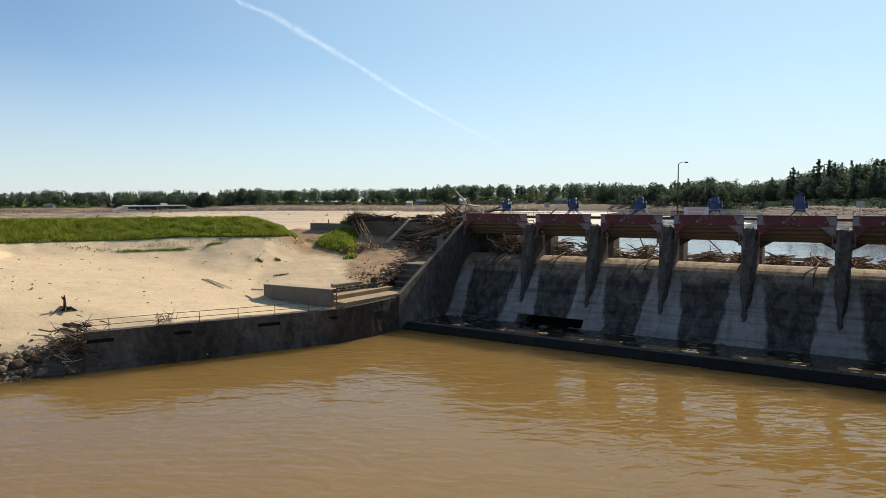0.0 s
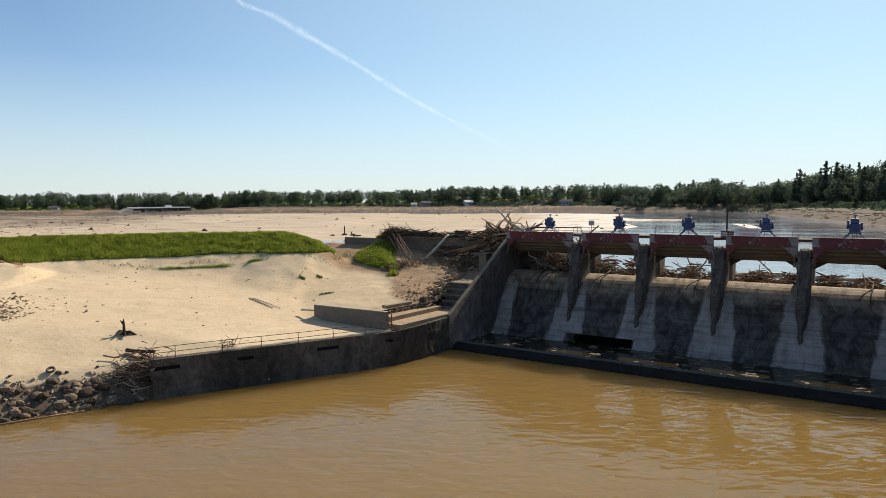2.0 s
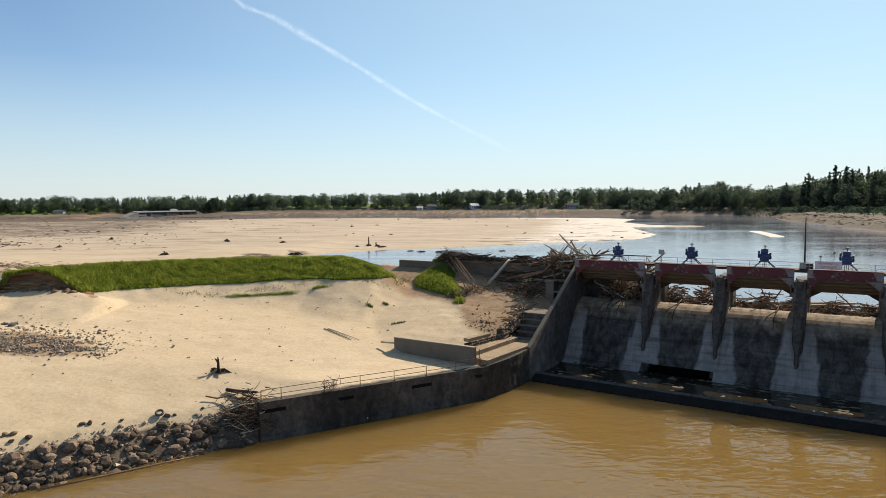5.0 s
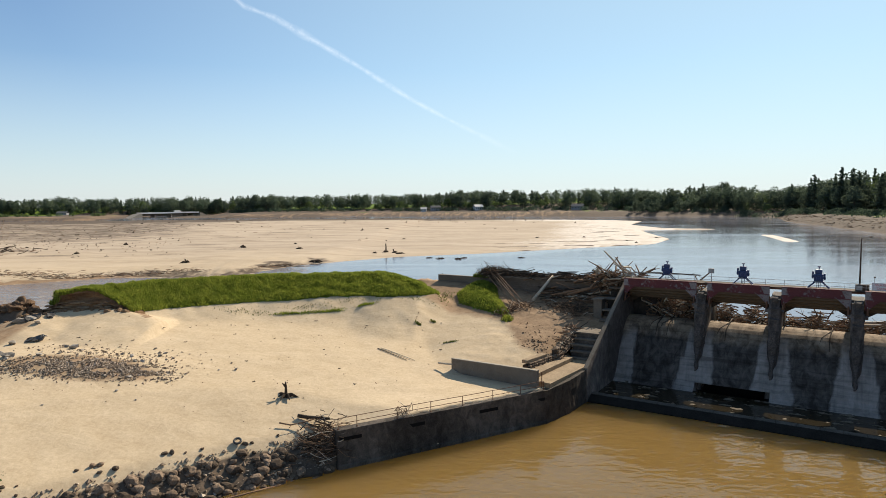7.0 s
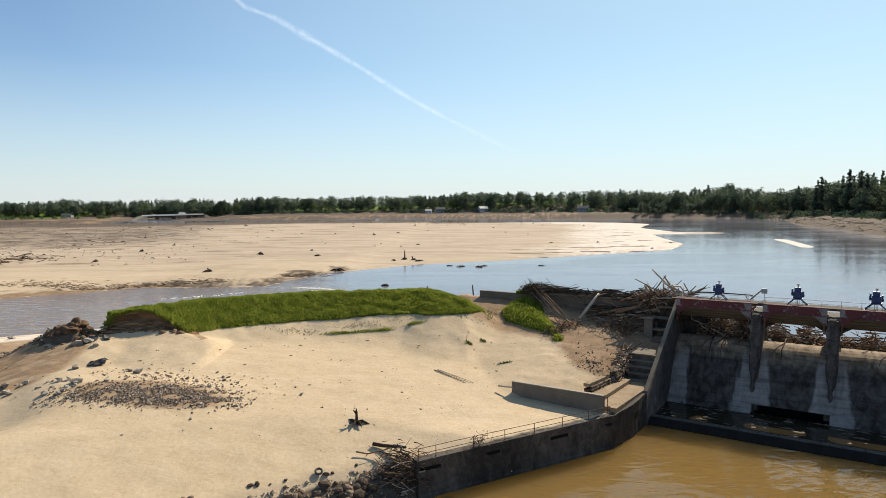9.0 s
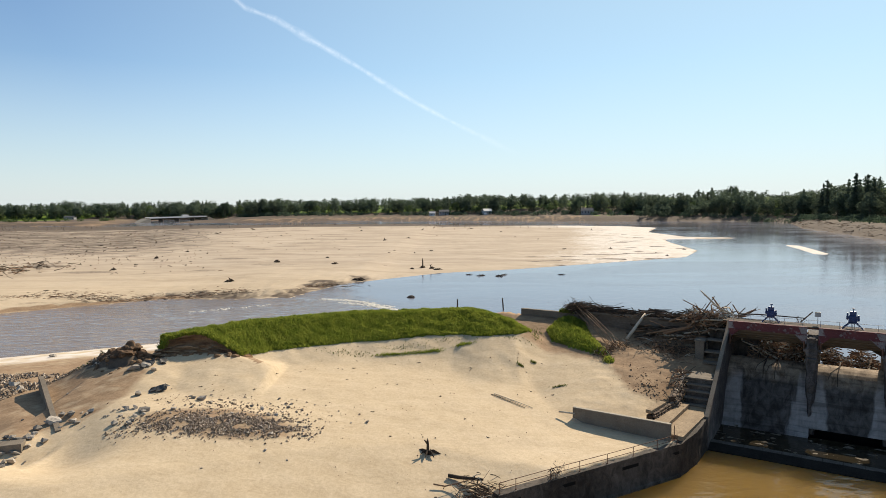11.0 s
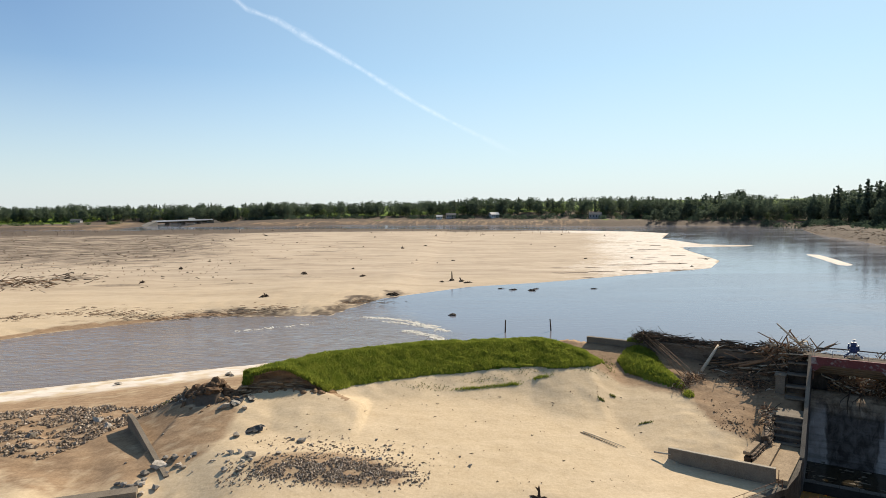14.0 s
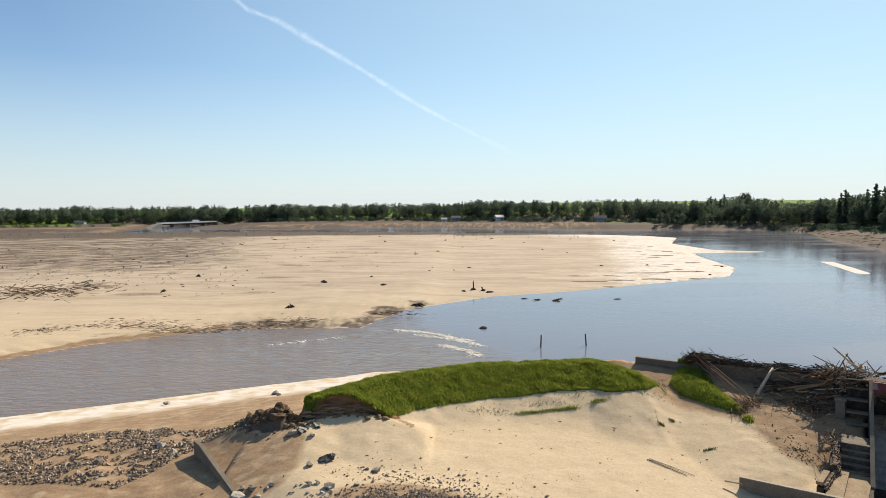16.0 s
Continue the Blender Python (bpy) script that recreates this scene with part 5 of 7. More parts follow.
# ---- stones ----
def on_line(line, k):
    seg = [math.hypot(b[0] - a[0], b[1] - a[1]) for a, b in zip(line, line[1:])]
    k *= sum(seg)
    for (a, b), s in zip(zip(line, line[1:]), seg):
        if k <= s:
            return a[0] + (b[0] - a[0]) * k / s, a[1] + (b[1] - a[1]) * k / s
        k -= s
    return line[-1]


def stone_mesh(name, seed, sub=2, lump=0.42, material=None):
    rng = random.Random(seed)
    bm = bmesh.new()
    bmesh.ops.create_icosphere(bm, subdivisions=sub, radius=0.5)
    s = Vector((rng.uniform(0.9, 1.35), rng.uniform(0.75, 1.05), rng.uniform(0.55, 0.8)))
    off = Vector((seed * 3.1, seed, -seed))
    for v in bm.verts:
        k = 1 + lump * noise.noise(v.co * 2.1 + off) + 0.14 * noise.noise(v.co * 5 + off)
        v.co = Vector((v.co.x * s.x, v.co.y * s.y, v.co.z * s.z)) * k
        v.co.z = max(v.co.z, -0.27 * s.z * 2)
    me = bpy.data.meshes.new(name)
    bm.to_mesh(me)
    bm.free()
    me.materials.append(material or M_rock)
    return me


STONES = [stone_mesh("boulder", 10 + k) for k in range(7)]
M_rock_grey = rough_mat("broken_grey_rock", (0.17, 0.145, 0.12), (0.44, 0.39, 0.33), 0.9, 6, 0.85, 0.5, 0.05, random_tint=0.4)
ROCKS = [stone_mesh("boulder", 40 + k, 1, 0.9, M_rock_grey) for k in range(6)]
rng = random.Random(77)


def lay_stone(x, y, size, label, group, sink=0.25, shapes=STONES):
    ob = new("boulder", rng.choice(shapes))
    ob.matrix_world = pose(x, y, ground_z(x, y) + size * (0.27 - sink * 0.5), rng.uniform(-20, 20), rng.uniform(-20, 20), rng.uniform(0, 360)) @ Matrix.Diagonal((size, size, size, 1))
    return tagged(ob, label, "boulder", group)


def on_shore(k):
    k *= 34
    for (x0, y0), (x1, y1) in zip(SHORE, SHORE[1:]):
        d = math.hypot(x1 - x0, y1 - y0)
        if k <= d:
            return x0 + (x1 - x0) * k / d, y0 + (y1 - y0) * k / d, (y1 - y0) / d, -(x1 - x0) / d
        k -= d


extra = []
for i in range(380):
    x, y, nx, ny = on_shore(rng.uniform(0.0, 0.98) ** 0.9)
    if ny < 0:
        nx, ny = -nx, -ny
    off = rng.uniform(-0.4, 3.3) if rng.random() < 0.94 else rng.uniform(3.3, 5.5)
    size = rng.choice((0.4, 0.5, 0.6, 0.75, 0.85, 1.0)) * rng.uniform(0.85, 1.2) * (0.6 if off > 3.3 else 1)
    if x > -70 and i % 5:
        lay_stone(x + nx * off, y + ny * off, size, "rounded grey-brown riprap stone at the water's edge", "riprap stones")
    else:
        extra.append((x + nx * off, y + ny * off, size))
bm = bmesh.new()
for x, y, size in extra:
    start = len(bm.verts)
    bm.from_mesh(rng.choice(STONES))
    bm.verts.ensure_lookup_table()
    bmesh.ops.transform(bm, matrix=pose(x, y, ground_z(x, y) + size * 0.14, rng.uniform(-20, 20), rng.uniform(-20, 20), rng.uniform(0, 360)) @ Matrix.Diagonal((size, size, size, 1)), verts=bm.verts[start:])
tagged(link("riprap", bm, M_rock), "bank of rounded riprap stones along the water", "stones", kind="stuff")


def rubble(name, label, spots, seed, small, big, lift=0.0, material=None):
    """Loose stone too small to count: joined irregular octahedra."""
    g = np.random.RandomState(seed)
    spots = np.asarray(spots)
    n = len(spots)
    z = landform(spots[:, 0], spots[:, 1])[0]
    size = small + (big - small) * g.rand(n) ** 3
    base = np.array([[1, 0, 0], [0, 1, 0], [-1, 0, 0], [0, -1, 0], [0, 0, .7], [0, 0, -.6]]) * 0.5
    V = base[None] * (0.6 + 0.8 * g.rand(n, 6, 3)) + 0.12 * g.randn(n, 6, 3)
    a = g.rand(n) * 6.28
    c, s = np.cos(a)[:, None], np.sin(a)[:, None]
    V = np.stack([V[..., 0] * c - V[..., 1] * s, V[..., 0] * s + V[..., 1] * c, V[..., 2]], -1) * size[:, None, None]
    V += np.stack([spots[:, 0], spots[:, 1], z + size * 0.18 + lift], 1)[:, None]
    F = np.array([[0, 1, 4], [1, 2, 4], [2, 3, 4], [3, 0, 4], [1, 0, 5], [2, 1, 5], [3, 2, 5], [0, 3, 5]])
    faces = (F[None] + 6 * np.arange(n)[:, None, None]).reshape(-1, 3)
    me = bpy.data.meshes.new(name)
    me.from_pydata(V.reshape(-1, 3).tolist(), [], faces.tolist())
    me.materials.append(material or M_stone_bits)
    return tagged(new(name, me), label, "gravel", kind="stuff")


M_clod = rough_mat("brown_earth_clod", (0.12, 0.073, 0.042), (0.30, 0.195, 0.115), 0.8, 5, 0.95, 0.6, 0.06)
M_stone_bits, nt, p = mat("loose_stone", 0.9)
geo = nt.nodes.new("ShaderNodeNewGeometry")
c1 = ramp(nt, geo.outputs["Random Per Island"], [(0, (0.08, 0.052, 0.033)), (0.5, (0.21, 0.148, 0.098)), (0.88, (0.36, 0.28, 0.205)), (1, (0.58, 0.48, 0.37))])
nt.links.new(mix(nt, 0.3, c1, ramp(nt, noise_node(nt, 6, 3), [(0.3, (0.14, 0.10, 0.07)), (0.7, (0.48, 0.40, 0.31))])), p.inputs["Base Color"])

g = np.random.RandomState(5)
pts = np.stack([-83.0 + 4.3 * g.randn(13000), 64.5 + 1.15 * g.randn(13000)], 1)
pts = pts[(np.abs(pts[:, 0] + 83.5) < 11) & (np.abs(pts[:, 1] - 65) < 4.2)]
pts = pts[wave_noise(pts[:, 0], pts[:, 1], 4.5, 73) + 0.5 * wave_noise(pts[:, 0], pts[:, 1], 1.6, 74) > -0.35]
pts[:, 1] += 0.12 * (pts[:, 0] + 83)
rubble("gravel_patch", "patch of loose grey rubble on the sand", pts, 6, 0.06, 0.34)
pts = np.stack([-83 + 5.5 * g.randn(600), 69.5 + 1.8 * g.randn(600)], 1)
rubble("gravel_patch", "thin scatter of small stones on the sand slope", pts, 7, 0.08, 0.35)
pts = np.stack([g.uniform(-150, -104, 34000), g.uniform(64, 97, 34000)], 1)
edge_n = wave_noise(pts[:, 0], pts[:, 1], 12, 71)
keep = inside(pts[:, 0], pts[:, 1], STONE_BANK) & (edge_n + 0.5 * wave_noise(pts[:, 0], pts[:, 1], 3.5, 72) > -0.25)
rubble("gravel_patch", "broad bank of crushed stone washed along the river", pts[keep], 8, 0.12, 0.6)
pts = np.stack([g.uniform(-80, -54, 5200), g.uniform(40, 60, 5200)], 1)
d_s = away(pts[:, 0], pts[:, 1], SHORE)[0]
pts = pts[(d_s < 3.9) & ~inside(pts[:, 0], pts[:, 1], POOL)]
rubble("gravel_patch", "small stones and rubble between the riprap", pts, 9, 0.12, 0.5)
pts = np.concatenate([np.stack([g.uniform(-46, -28, 520), g.uniform(80, 100, 520)], 1), np.array([-33.0, 82.8]) + g.randn(380, 2) * np.array([1.1, 1.9])])
lu = (pts[:, 0] + 27.25) * 0.866 - (pts[:, 1] - 76.5) * 0.5
lv = (pts[:, 0] + 27.25) * 0.5 + (pts[:, 1] - 76.5) * 0.866
pts = pts[(lu < -3.5) & (lu > -14) & (lv > 0.5) & (lv < 18)]
rubble("gravel_patch", "broken brown clods on the eroded slope", pts, 10, 0.05, 0.36, -0.04, M_clod)
pts = np.stack([g.uniform(-92, -40, 700), g.uniform(58, 92, 700)], 1)
pts = pts[(wave_noise(pts[:, 0], pts[:, 1], 11, 121) > -0.1) & ((pts[:, 0] < -46) | (pts[:, 1] > 79)) & ~inside(pts[:, 0], pts[:, 1], POOL)]
rubble("gravel_patch", "tiny dark pebbles and crumbs strewn over the sand", pts, 12, 0.04, 0.2, 0.0, M_clod)
for i in range(40):
    x, y = rng.gauss(-86, 9), rng.gauss(67, 3.5)
    lay_stone(x, y, rng.uniform(0.2, 0.6), "scattered grey stone lying on the sand", "stones on the sand", 0.25, ROCKS)
for x, y, s in ((-98.8, 79.0, 1.2), (-99.8, 78.2, 1.5), (-97.2, 78.2, 0.9), (-96.0, 72.0, 1.0), (-92.5, 66.5, 1.2), (-88.0, 71.0, 1.1), (-94.4, 64.0, 1.0), (-116.5, 79.8, 1.3), (-119.8, 83.2, 1.5), (-125, 76.8, 1.6), (-102.8, 66.5, 1.5), (-101.5, 67.6, 1.1), (-103.8, 65.2, 1.2), (-131, 108.0, 1.2), (-113, 113.5, 1.4), (-112, 112.4, 0.9)):
    lay_stone(x, y, s, "angular grey boulder lying on the sand", "stones on the sand", 0.25, ROCKS)

for cx, cy, n_st, spread in ((-103.0, 61.6, 26, 1.3), (-103.6, 58.8, 18, 1.2), (-101.6, 66.6, 16, 1.2), (-93.0, 65.4, 14, 1.5)):
    for i in range(n_st):
        lay_stone(rng.gauss(cx, spread), rng.gauss(cy, spread * 0.8), rng.uniform(0.25, 0.95), "angular grey rock tumbled beside the broken slabs", "rocks by the slabs", 0.1, ROCKS)
# tilted concrete slabs of the broken wall
slab = thing("concrete_slab", "tilted broken concrete wall panel standing in the gravel", "slab")
bm = bmesh.new()
A, B = Vector((-113.2, 78.9, 0)), Vector((-101.2, 64.3, 0))
n = Vector(((B - A).y, -(B - A).x, 0)).normalized()
vs = [bm.verts.new(q) for q in ((A.x, A.y, 8.2), (A.x, A.y, 3.5), (B.x, B.y, 3.5), (B.x, B.y, 6.3), (A.lerp(B, .12).x, A.lerp(B, .12).y, 8.3))]
vs += [bm.verts.new(v.co + n * -0.55) for v in list(bm.verts)]
bmesh.ops.convex_hull(bm, input=vs)
part("panel", bm, M_conc, slab)
slab2 = thing("concrete_slab", "low fallen length of concrete wall in the gravel", "slab")
bm = bmesh.new()
A, B = Vector((-118, 54.6, 0)), Vector((-102.3, 60.6, 0))
n = Vector((-(B - A).y, (B - A).x, 0)).normalized() * 1.5
vs = [bm.verts.new((q.x, q.y, z)) for q in (A, B, B + n, A + n) for z in (3.0, 6.3)]
bmesh.ops.convex_hull(bm, input=vs)
part("panel", bm, M_conc, slab2)
for x, y, s, a in ((-94.2, 73.4, 1.1, 20), (-98.6, 79.3, 1.1, 60), (-97.3, 80.8, 0.9, 110)):
    bm = bmesh.new()
    prism(bm, [(-1, -0.35), (0.2, -0.5), (1.1, 0.1), (0.4, 0.5), (-0.7, 0.35)], 0, 0.3, "z", pose(0, 0, 0.05, 18, -12, a))
    bmesh.ops.subdivide_edges(bm, edges=list(bm.edges), cuts=3, use_grid_fill=True)
    bmesh.ops.triangulate(bm, faces=list(bm.faces))
    for v in bm.verts:
        v.co += Vector((noise.noise(v.co * 3), noise.noise(v.co * 3 + Vector((5, 0, 0))), noise.noise(v.co * 2.4))) * 0.3
    ob = link("fabric_scrap", bm, M_sheet)
    ob.matrix_world = pose(x, y, ground_z(x, y)) @ Matrix.Diagonal((s, s, s, 1))
    tagged(ob, "crumpled scrap of black fabric half buried in sand", "fabric")

CLODS = []
for k in range(3):
    me = STONES[k].copy()
    me.name = "earth_clod"
    me.materials.clear()
    me.materials.append(M_clod)
    CLODS.append(me)
M_lump = rough_mat("dark_crumbled_earth", (0.065, 0.04, 0.025), (0.20, 0.125, 0.075), 0.8, 4, 0.95, 0.7, 0.1)
LUMPS = [stone_mesh("earth_lump", 60 + k, 3, 0.75, M_lump) for k in range(4)]
for i in range(46):
    x, y = rng.gauss(-103.2, 1.9), rng.gauss(83.4, 1.5)
    size = rng.uniform(0.7, 1.9)
    ob = new("earth_clod", rng.choice(LUMPS))
    ob.matrix_world = pose(x, y, ground_z(x, y) + size * 0.12, rng.uniform(-30, 30), rng.uniform(-30, 30), rng.uniform(0, 360)) @ Matrix.Diagonal((size, size, size * rng.uniform(0.7, 1.2), 1))
    tagged(ob, "crumbled brown lump of the washed-out bank", "earth clod", "earth clods")
for i in range(70):
    if i < 44:
        x = rng.uniform(-101.5, -88)
        y = float(np.interp(x, [-101.5, -99.5, -96.5, -93, -87], [82, 81.2, 84.2, 84.8, 83.2])) - rng.uniform(0.1, 1.6)
        z, size = ground_z(x, y), rng.uniform(0.3, 0.9)
    else:
        x, y = rng.gauss(-104.3, 2.0), rng.gauss(82.8, 2.4)
        z, size = ground_z(x, y), rng.uniform(0.25, 0.8)
    ob = new("earth_clod", rng.choice(CLODS))
    ob.matrix_world = pose(x, y, z, rng.uniform(-30, 30), rng.uniform(-30, 30), rng.uniform(0, 360)) @ Matrix.Diagonal((size, size, size, 1))
    tagged(ob, "dark clod of earth fallen from the cut bank", "earth clod", "earth clods")

# cut face of the embankment: an undercut of layered brown earth below the turf
M_bank, nt, p = mat("layered_brown_earth", 0.95)
layer = noise_node(nt, 0.9, 5, 0.65, (0.25, 0.25, 2.2), "Object", 0.4)
crumb = noise_node(nt, 3.5, 5, 0.7)
c = ramp(nt, layer, [(0.3, (0.11, 0.055, 0.027)), (0.48, (0.25, 0.14, 0.07)), (0.62, (0.44, 0.28, 0.155)), (0.75, (0.17, 0.09, 0.045))])
nt.links.new(mix(nt, 0.4, c, ramp(nt, crumb, [(0.3, (0.07, 0.036, 0.018)), (0.7, (0.36, 0.22, 0.12))])), p.inputs["Base Color"])
bump(nt, p, crumb, 0.8, 0.12)
RIM = [(-100.6, 82.4), (-99.2, 82.7), (-98.0, 83.4), (-96.5, 84.2), (-93.0, 84.8), (-90.0, 84.1), (-87.0, 83.2), (-85.8, 82.6)]


def rim_at(k):
    seg = [math.hypot(b[0] - a[0], b[1] - a[1]) for a, b in zip(RIM, RIM[1:])]
    k *= sum(seg)
    for (a, b), d in zip(zip(RIM, RIM[1:]), seg):
        if k <= d + 1e-6:
            return Vector((a[0] + (b[0] - a[0]) * k / d, a[1] + (b[1] - a[1]) * k / d, 0))
        k -= d


rows_n, cols_n = 22, 110
bm = bmesh.new()
grid = []
rim_top = []
for i in range(cols_n + 1):
    k = i / cols_n
    q = rim_at(k)
    ahead, behind = rim_at(min(1, k + 0.05)), rim_at(max(0, k - 0.05))
    t = (ahead - behind).normalized()
    inward = Vector((-t.y, t.x, 0))
    back = q + inward * 2.5
    top = max(np.mean([ground_z(back.x + o, back.y + 0.4) for o in (-1, 0, 1)]), 8.6)
    foot_z = ground_z(q.x - inward.x * 0.5, q.y - inward.y * 0.5) - 0.3
    shut = min(1.0, (1 - k) / 0.22)
    foot_z -= 0.5 * (1 - shut)
    top = foot_z + (top - foot_z) * shut
    line = []
    for j in range(rows_n + 1):
        h = j / rows_n
        z = foot_z + (top - foot_z) * h
        d = float(np.interp(h, [0, 0.18, 0.24, 0.42, 0.47, 0.72, 0.84, 0.93, 1.0], [-0.5, -0.15, 0.5, 0.35, 0.95, 1.3, 0.9, 0.3, 0.45]))
        w = Vector((q.x * 0.45, q.y * 0.45, z * 1.6))
        d += 0.45 * noise.noise(w) + 0.22 * noise.noise(w * 2.7) + 0.3 * noise.noise(Vector((q.x * 0.2, z * 2.4, 3)))
        line.append(bm.verts.new(q + inward * (d * (0.7 if h > 0.9 else 1) * shut + 0.9 * (1 - shut)) + Vector((0, 0, z + 0.1 * noise.noise(w * 3)))))
    rim_top.append((line[-1].co.copy(), inward))
    line.append(bm.verts.new(q + inward * 2.5 + Vector((0, 0, top - 0.02))))
    grid.append(line)
for a, b in zip(grid, grid[1:]):
    for j in range(rows_n + 1):
        bm.faces.new((a[j], b[j], b[j + 1], a[j + 1]))
M_ledge = rough_mat("tan_packed_earth", (0.24, 0.15, 0.085), (0.46, 0.32, 0.20), 0.7, 4, 0.95, 0.6, 0.08)
LEDGES = [stone_mesh("earth_ledge", 80 + k, 2, 0.8, M_ledge) for k in range(3)]
for i in range(20):
    k = rng.uniform(0.1, 0.62)
    q = rim_at(k)
    size = rng.uniform(0.5, 1.1)
    ob = new("earth_ledge", rng.choice(LEDGES))
    ob.matrix_world = pose(q.x - 0.05, q.y + rng.uniform(0.0, 0.35), ground_z(q.x, q.y - 0.8) + rng.uniform(0.15, 1.1), rng.uniform(-8, 8), rng.uniform(-8, 8), rng.uniform(-12, 12)) @ Matrix.Diagonal((size * 1.5, size * 0.8, size * 0.35, 1))
    tagged(ob, "tan slab of packed earth jutting from the cut bank", "earth ledge", "earth ledges")
tagged(link("bank_face", bm, M_bank, True), "undercut face of layered brown earth below the turf", "bank", kind="structure")


# ---- stumps and snags ----
def stump_mesh(seed, tall, roots, spread):
    """A broken trunk whose roots grow out of its lowest faces."""
    r = random.Random(seed)
    bm = bmesh.new()
    top = Vector((r.uniform(-.2, .2), r.uniform(-.2, .2), tall))
    tube(bm, [(0, 0, -0.15), (0.02, 0, 0.32), top * 0.5 + Vector((0.02, 0, 0.15)), top * 0.8, top], [0.24, 0.16, 0.13, 0.11, 0.04], 7)
    bm.faces.ensure_lookup_table()
    sides = [f for f in bm.faces if len(f.verts) == 4 and f.calc_center_median().z < 0.2]
    high = [f for f in bm.faces if len(f.verts) == 4 and 0.5 * tall < f.calc_center_median().z < 0.85 * tall]

    def grow(f, steps):
        for to, shrink in steps:
            nf = [e for e in bmesh.ops.extrude_face_region(bm, geom=[f])["geom"] if isinstance(e, bmesh.types.BMFace)][0]
            bm.faces.remove(f) if f.is_valid else None
            c = nf.calc_center_median()
            for v in nf.verts:
                v.co = Vector(to) + (v.co - c) * shrink
            f = nf
    for f in r.sample(sides, min(roots, len(sides))):
        c = f.calc_center_median()
        d = Vector((c.x, c.y, 0)).normalized()
        s = spread * r.uniform(0.6, 1.2)
        grow(f, ((d * s * 0.45 + Vector((0, 0, 0.24 + r.uniform(-.06, .1))), 0.7), (d * s + Vector((r.uniform(-.2, .2), r.uniform(-.2, .2), -0.05)), 0.3)))
    if high:
        f = r.choice(high)
        c = f.calc_center_median()
        d = Vector((c.x, c.y, 0)).normalized()
        grow(f, ((c + d * 0.3 + Vector((0, 0, 0.25)), 0.3),))
    me = bpy.data.meshes.new("stump")
    bmesh.ops.recalc_face_normals(bm, faces=bm.faces)
    bm.to_mesh(me)
    bm.free()
    me.materials.append(M_wood_dark)
    return me


big = new("stump", stump_mesh(3, 1.55, 6, 1.25))
big.matrix_world = pose(-60.9, 63.8, ground_z(-60.9, 63.8), 0, 6, 40)
tagged(big, "dead dark tree stump with spreading roots on the sand", "stump")
SNAGS = [stump_mesh(20 + k, h, n, s) for k, (h, n, s) in enumerate(((0.5, 5, 1.0), (1.1, 5, 0.8), (0.35, 6, 1.4), (2.0, 4, 0.9), (0.7, 7, 1.2)))]
r = random.Random(12)


def lay_snag(x, y, size, label, group, pick=None):
    ob = new("stump", SNAGS[pick if pick is not None else r.choice((0, 2, 2, 4, 0, 2, 1))])
    ob.matrix_world = pose(x, y, ground_z(x, y) - 0.03, r.uniform(-12, 12), r.uniform(-12, 12), r.uniform(0, 360)) @ Matrix.Diagonal((size, size, size, 1))
    return tagged(ob, label, "stump", group)


n = 0
while n < 80:
    y = 185 + 560 * r.random() ** 1.3
    x = r.uniform(-0.95 * y - 60, 60)
    q = np.array([x]), np.array([y])
    if inside(*q, LAKE)[0] or inside(*q, POOL)[0] or (x > -150 and y < 200) or away(*q, FAR_BANK)[0][0] < 6:
        continue
    lay_snag(x, y, r.uniform(0.35, 0.75) * (1 + y / 500), "dead weathered stump on the drained lake bed", "lake bed stumps")
    n += 1
for x, y, s, k in ((-138.9, 264.6, 2.4, 0), (-75.2, 247.5, 1.9, 3), (-71.5, 244.5, 1.6, 1), (-79, 243, 1.3, 0), (-69, 240.6, 1.4, 2), (-94.6, 212.6, 1.9, 2), (-136, 205, 1.8, 4), (-112, 256, 1.4, 4), (-205, 293, 2.0, 0), (-198, 244, 1.8, 0)):
    lay_snag(x, y, s, "large dark root stump at the edge of the flats", "lake bed stumps", k)
for x, y, s in ((-52.5, 225, 1.4), (-46, 222.5, 1.6), (-44.5, 226, 1.3), (-57, 228, 1.0), (-24, 226, 1.0)):
    ob = new("log", SNAGS[2])
    ob.matrix_world = pose(x, y, 4.0, 8, 12, r.uniform(0, 360)) @ Matrix.Diagonal((s, s, s * 0.7, 1))
    tagged(ob, "waterlogged root mass lying in the shallows", "log", "shallow water snags")
ob = new("log", STONES[1])
ob.matrix_world = pose(-73.0, 174, 4.0) @ Matrix.Diagonal((2.0, 1.5, 1.5, 1))
ob.data = STONES[1].copy()
ob.data.materials.clear()
ob.data.materials.append(M_wood_dark)
tagged(ob, "dark root ball standing in the river", "root ball")
for x, y, h, lean in ((-59.6, 150.7, 3.1, 2), (-48.4, 152.4, 3.0, -4)):
    bm = bmesh.new()
    tube(bm, [(0, 0, -1.5), (0.02, 0, h * 0.5), (0, 0.03, h)], [0.17, 0.16, 0.14], 8)
    ob = link("timber_post", bm, M_wood_dark)
    ob.matrix_world = pose(x, y, 3.95, 0, lean, 0)
    tagged(ob, "dark weathered timber post standing in the water", "post", "river posts")
wood_heap("driftwood_scatter", "flat strips of dark driftwood along the river bank", 1300, lambda q: ((k := q.random()) * 0 - 200 + 105 * k + q.gauss(0, 4), 160 + 26 * k + 9 * math.sin(k * 9) + abs(q.gauss(0, 6)), 4.6 + q.random() * 0.25), (0.4, 2.2), (0.02, 0.075), 101, None, 0.06, 0.06, 0.6, lean=0.25)
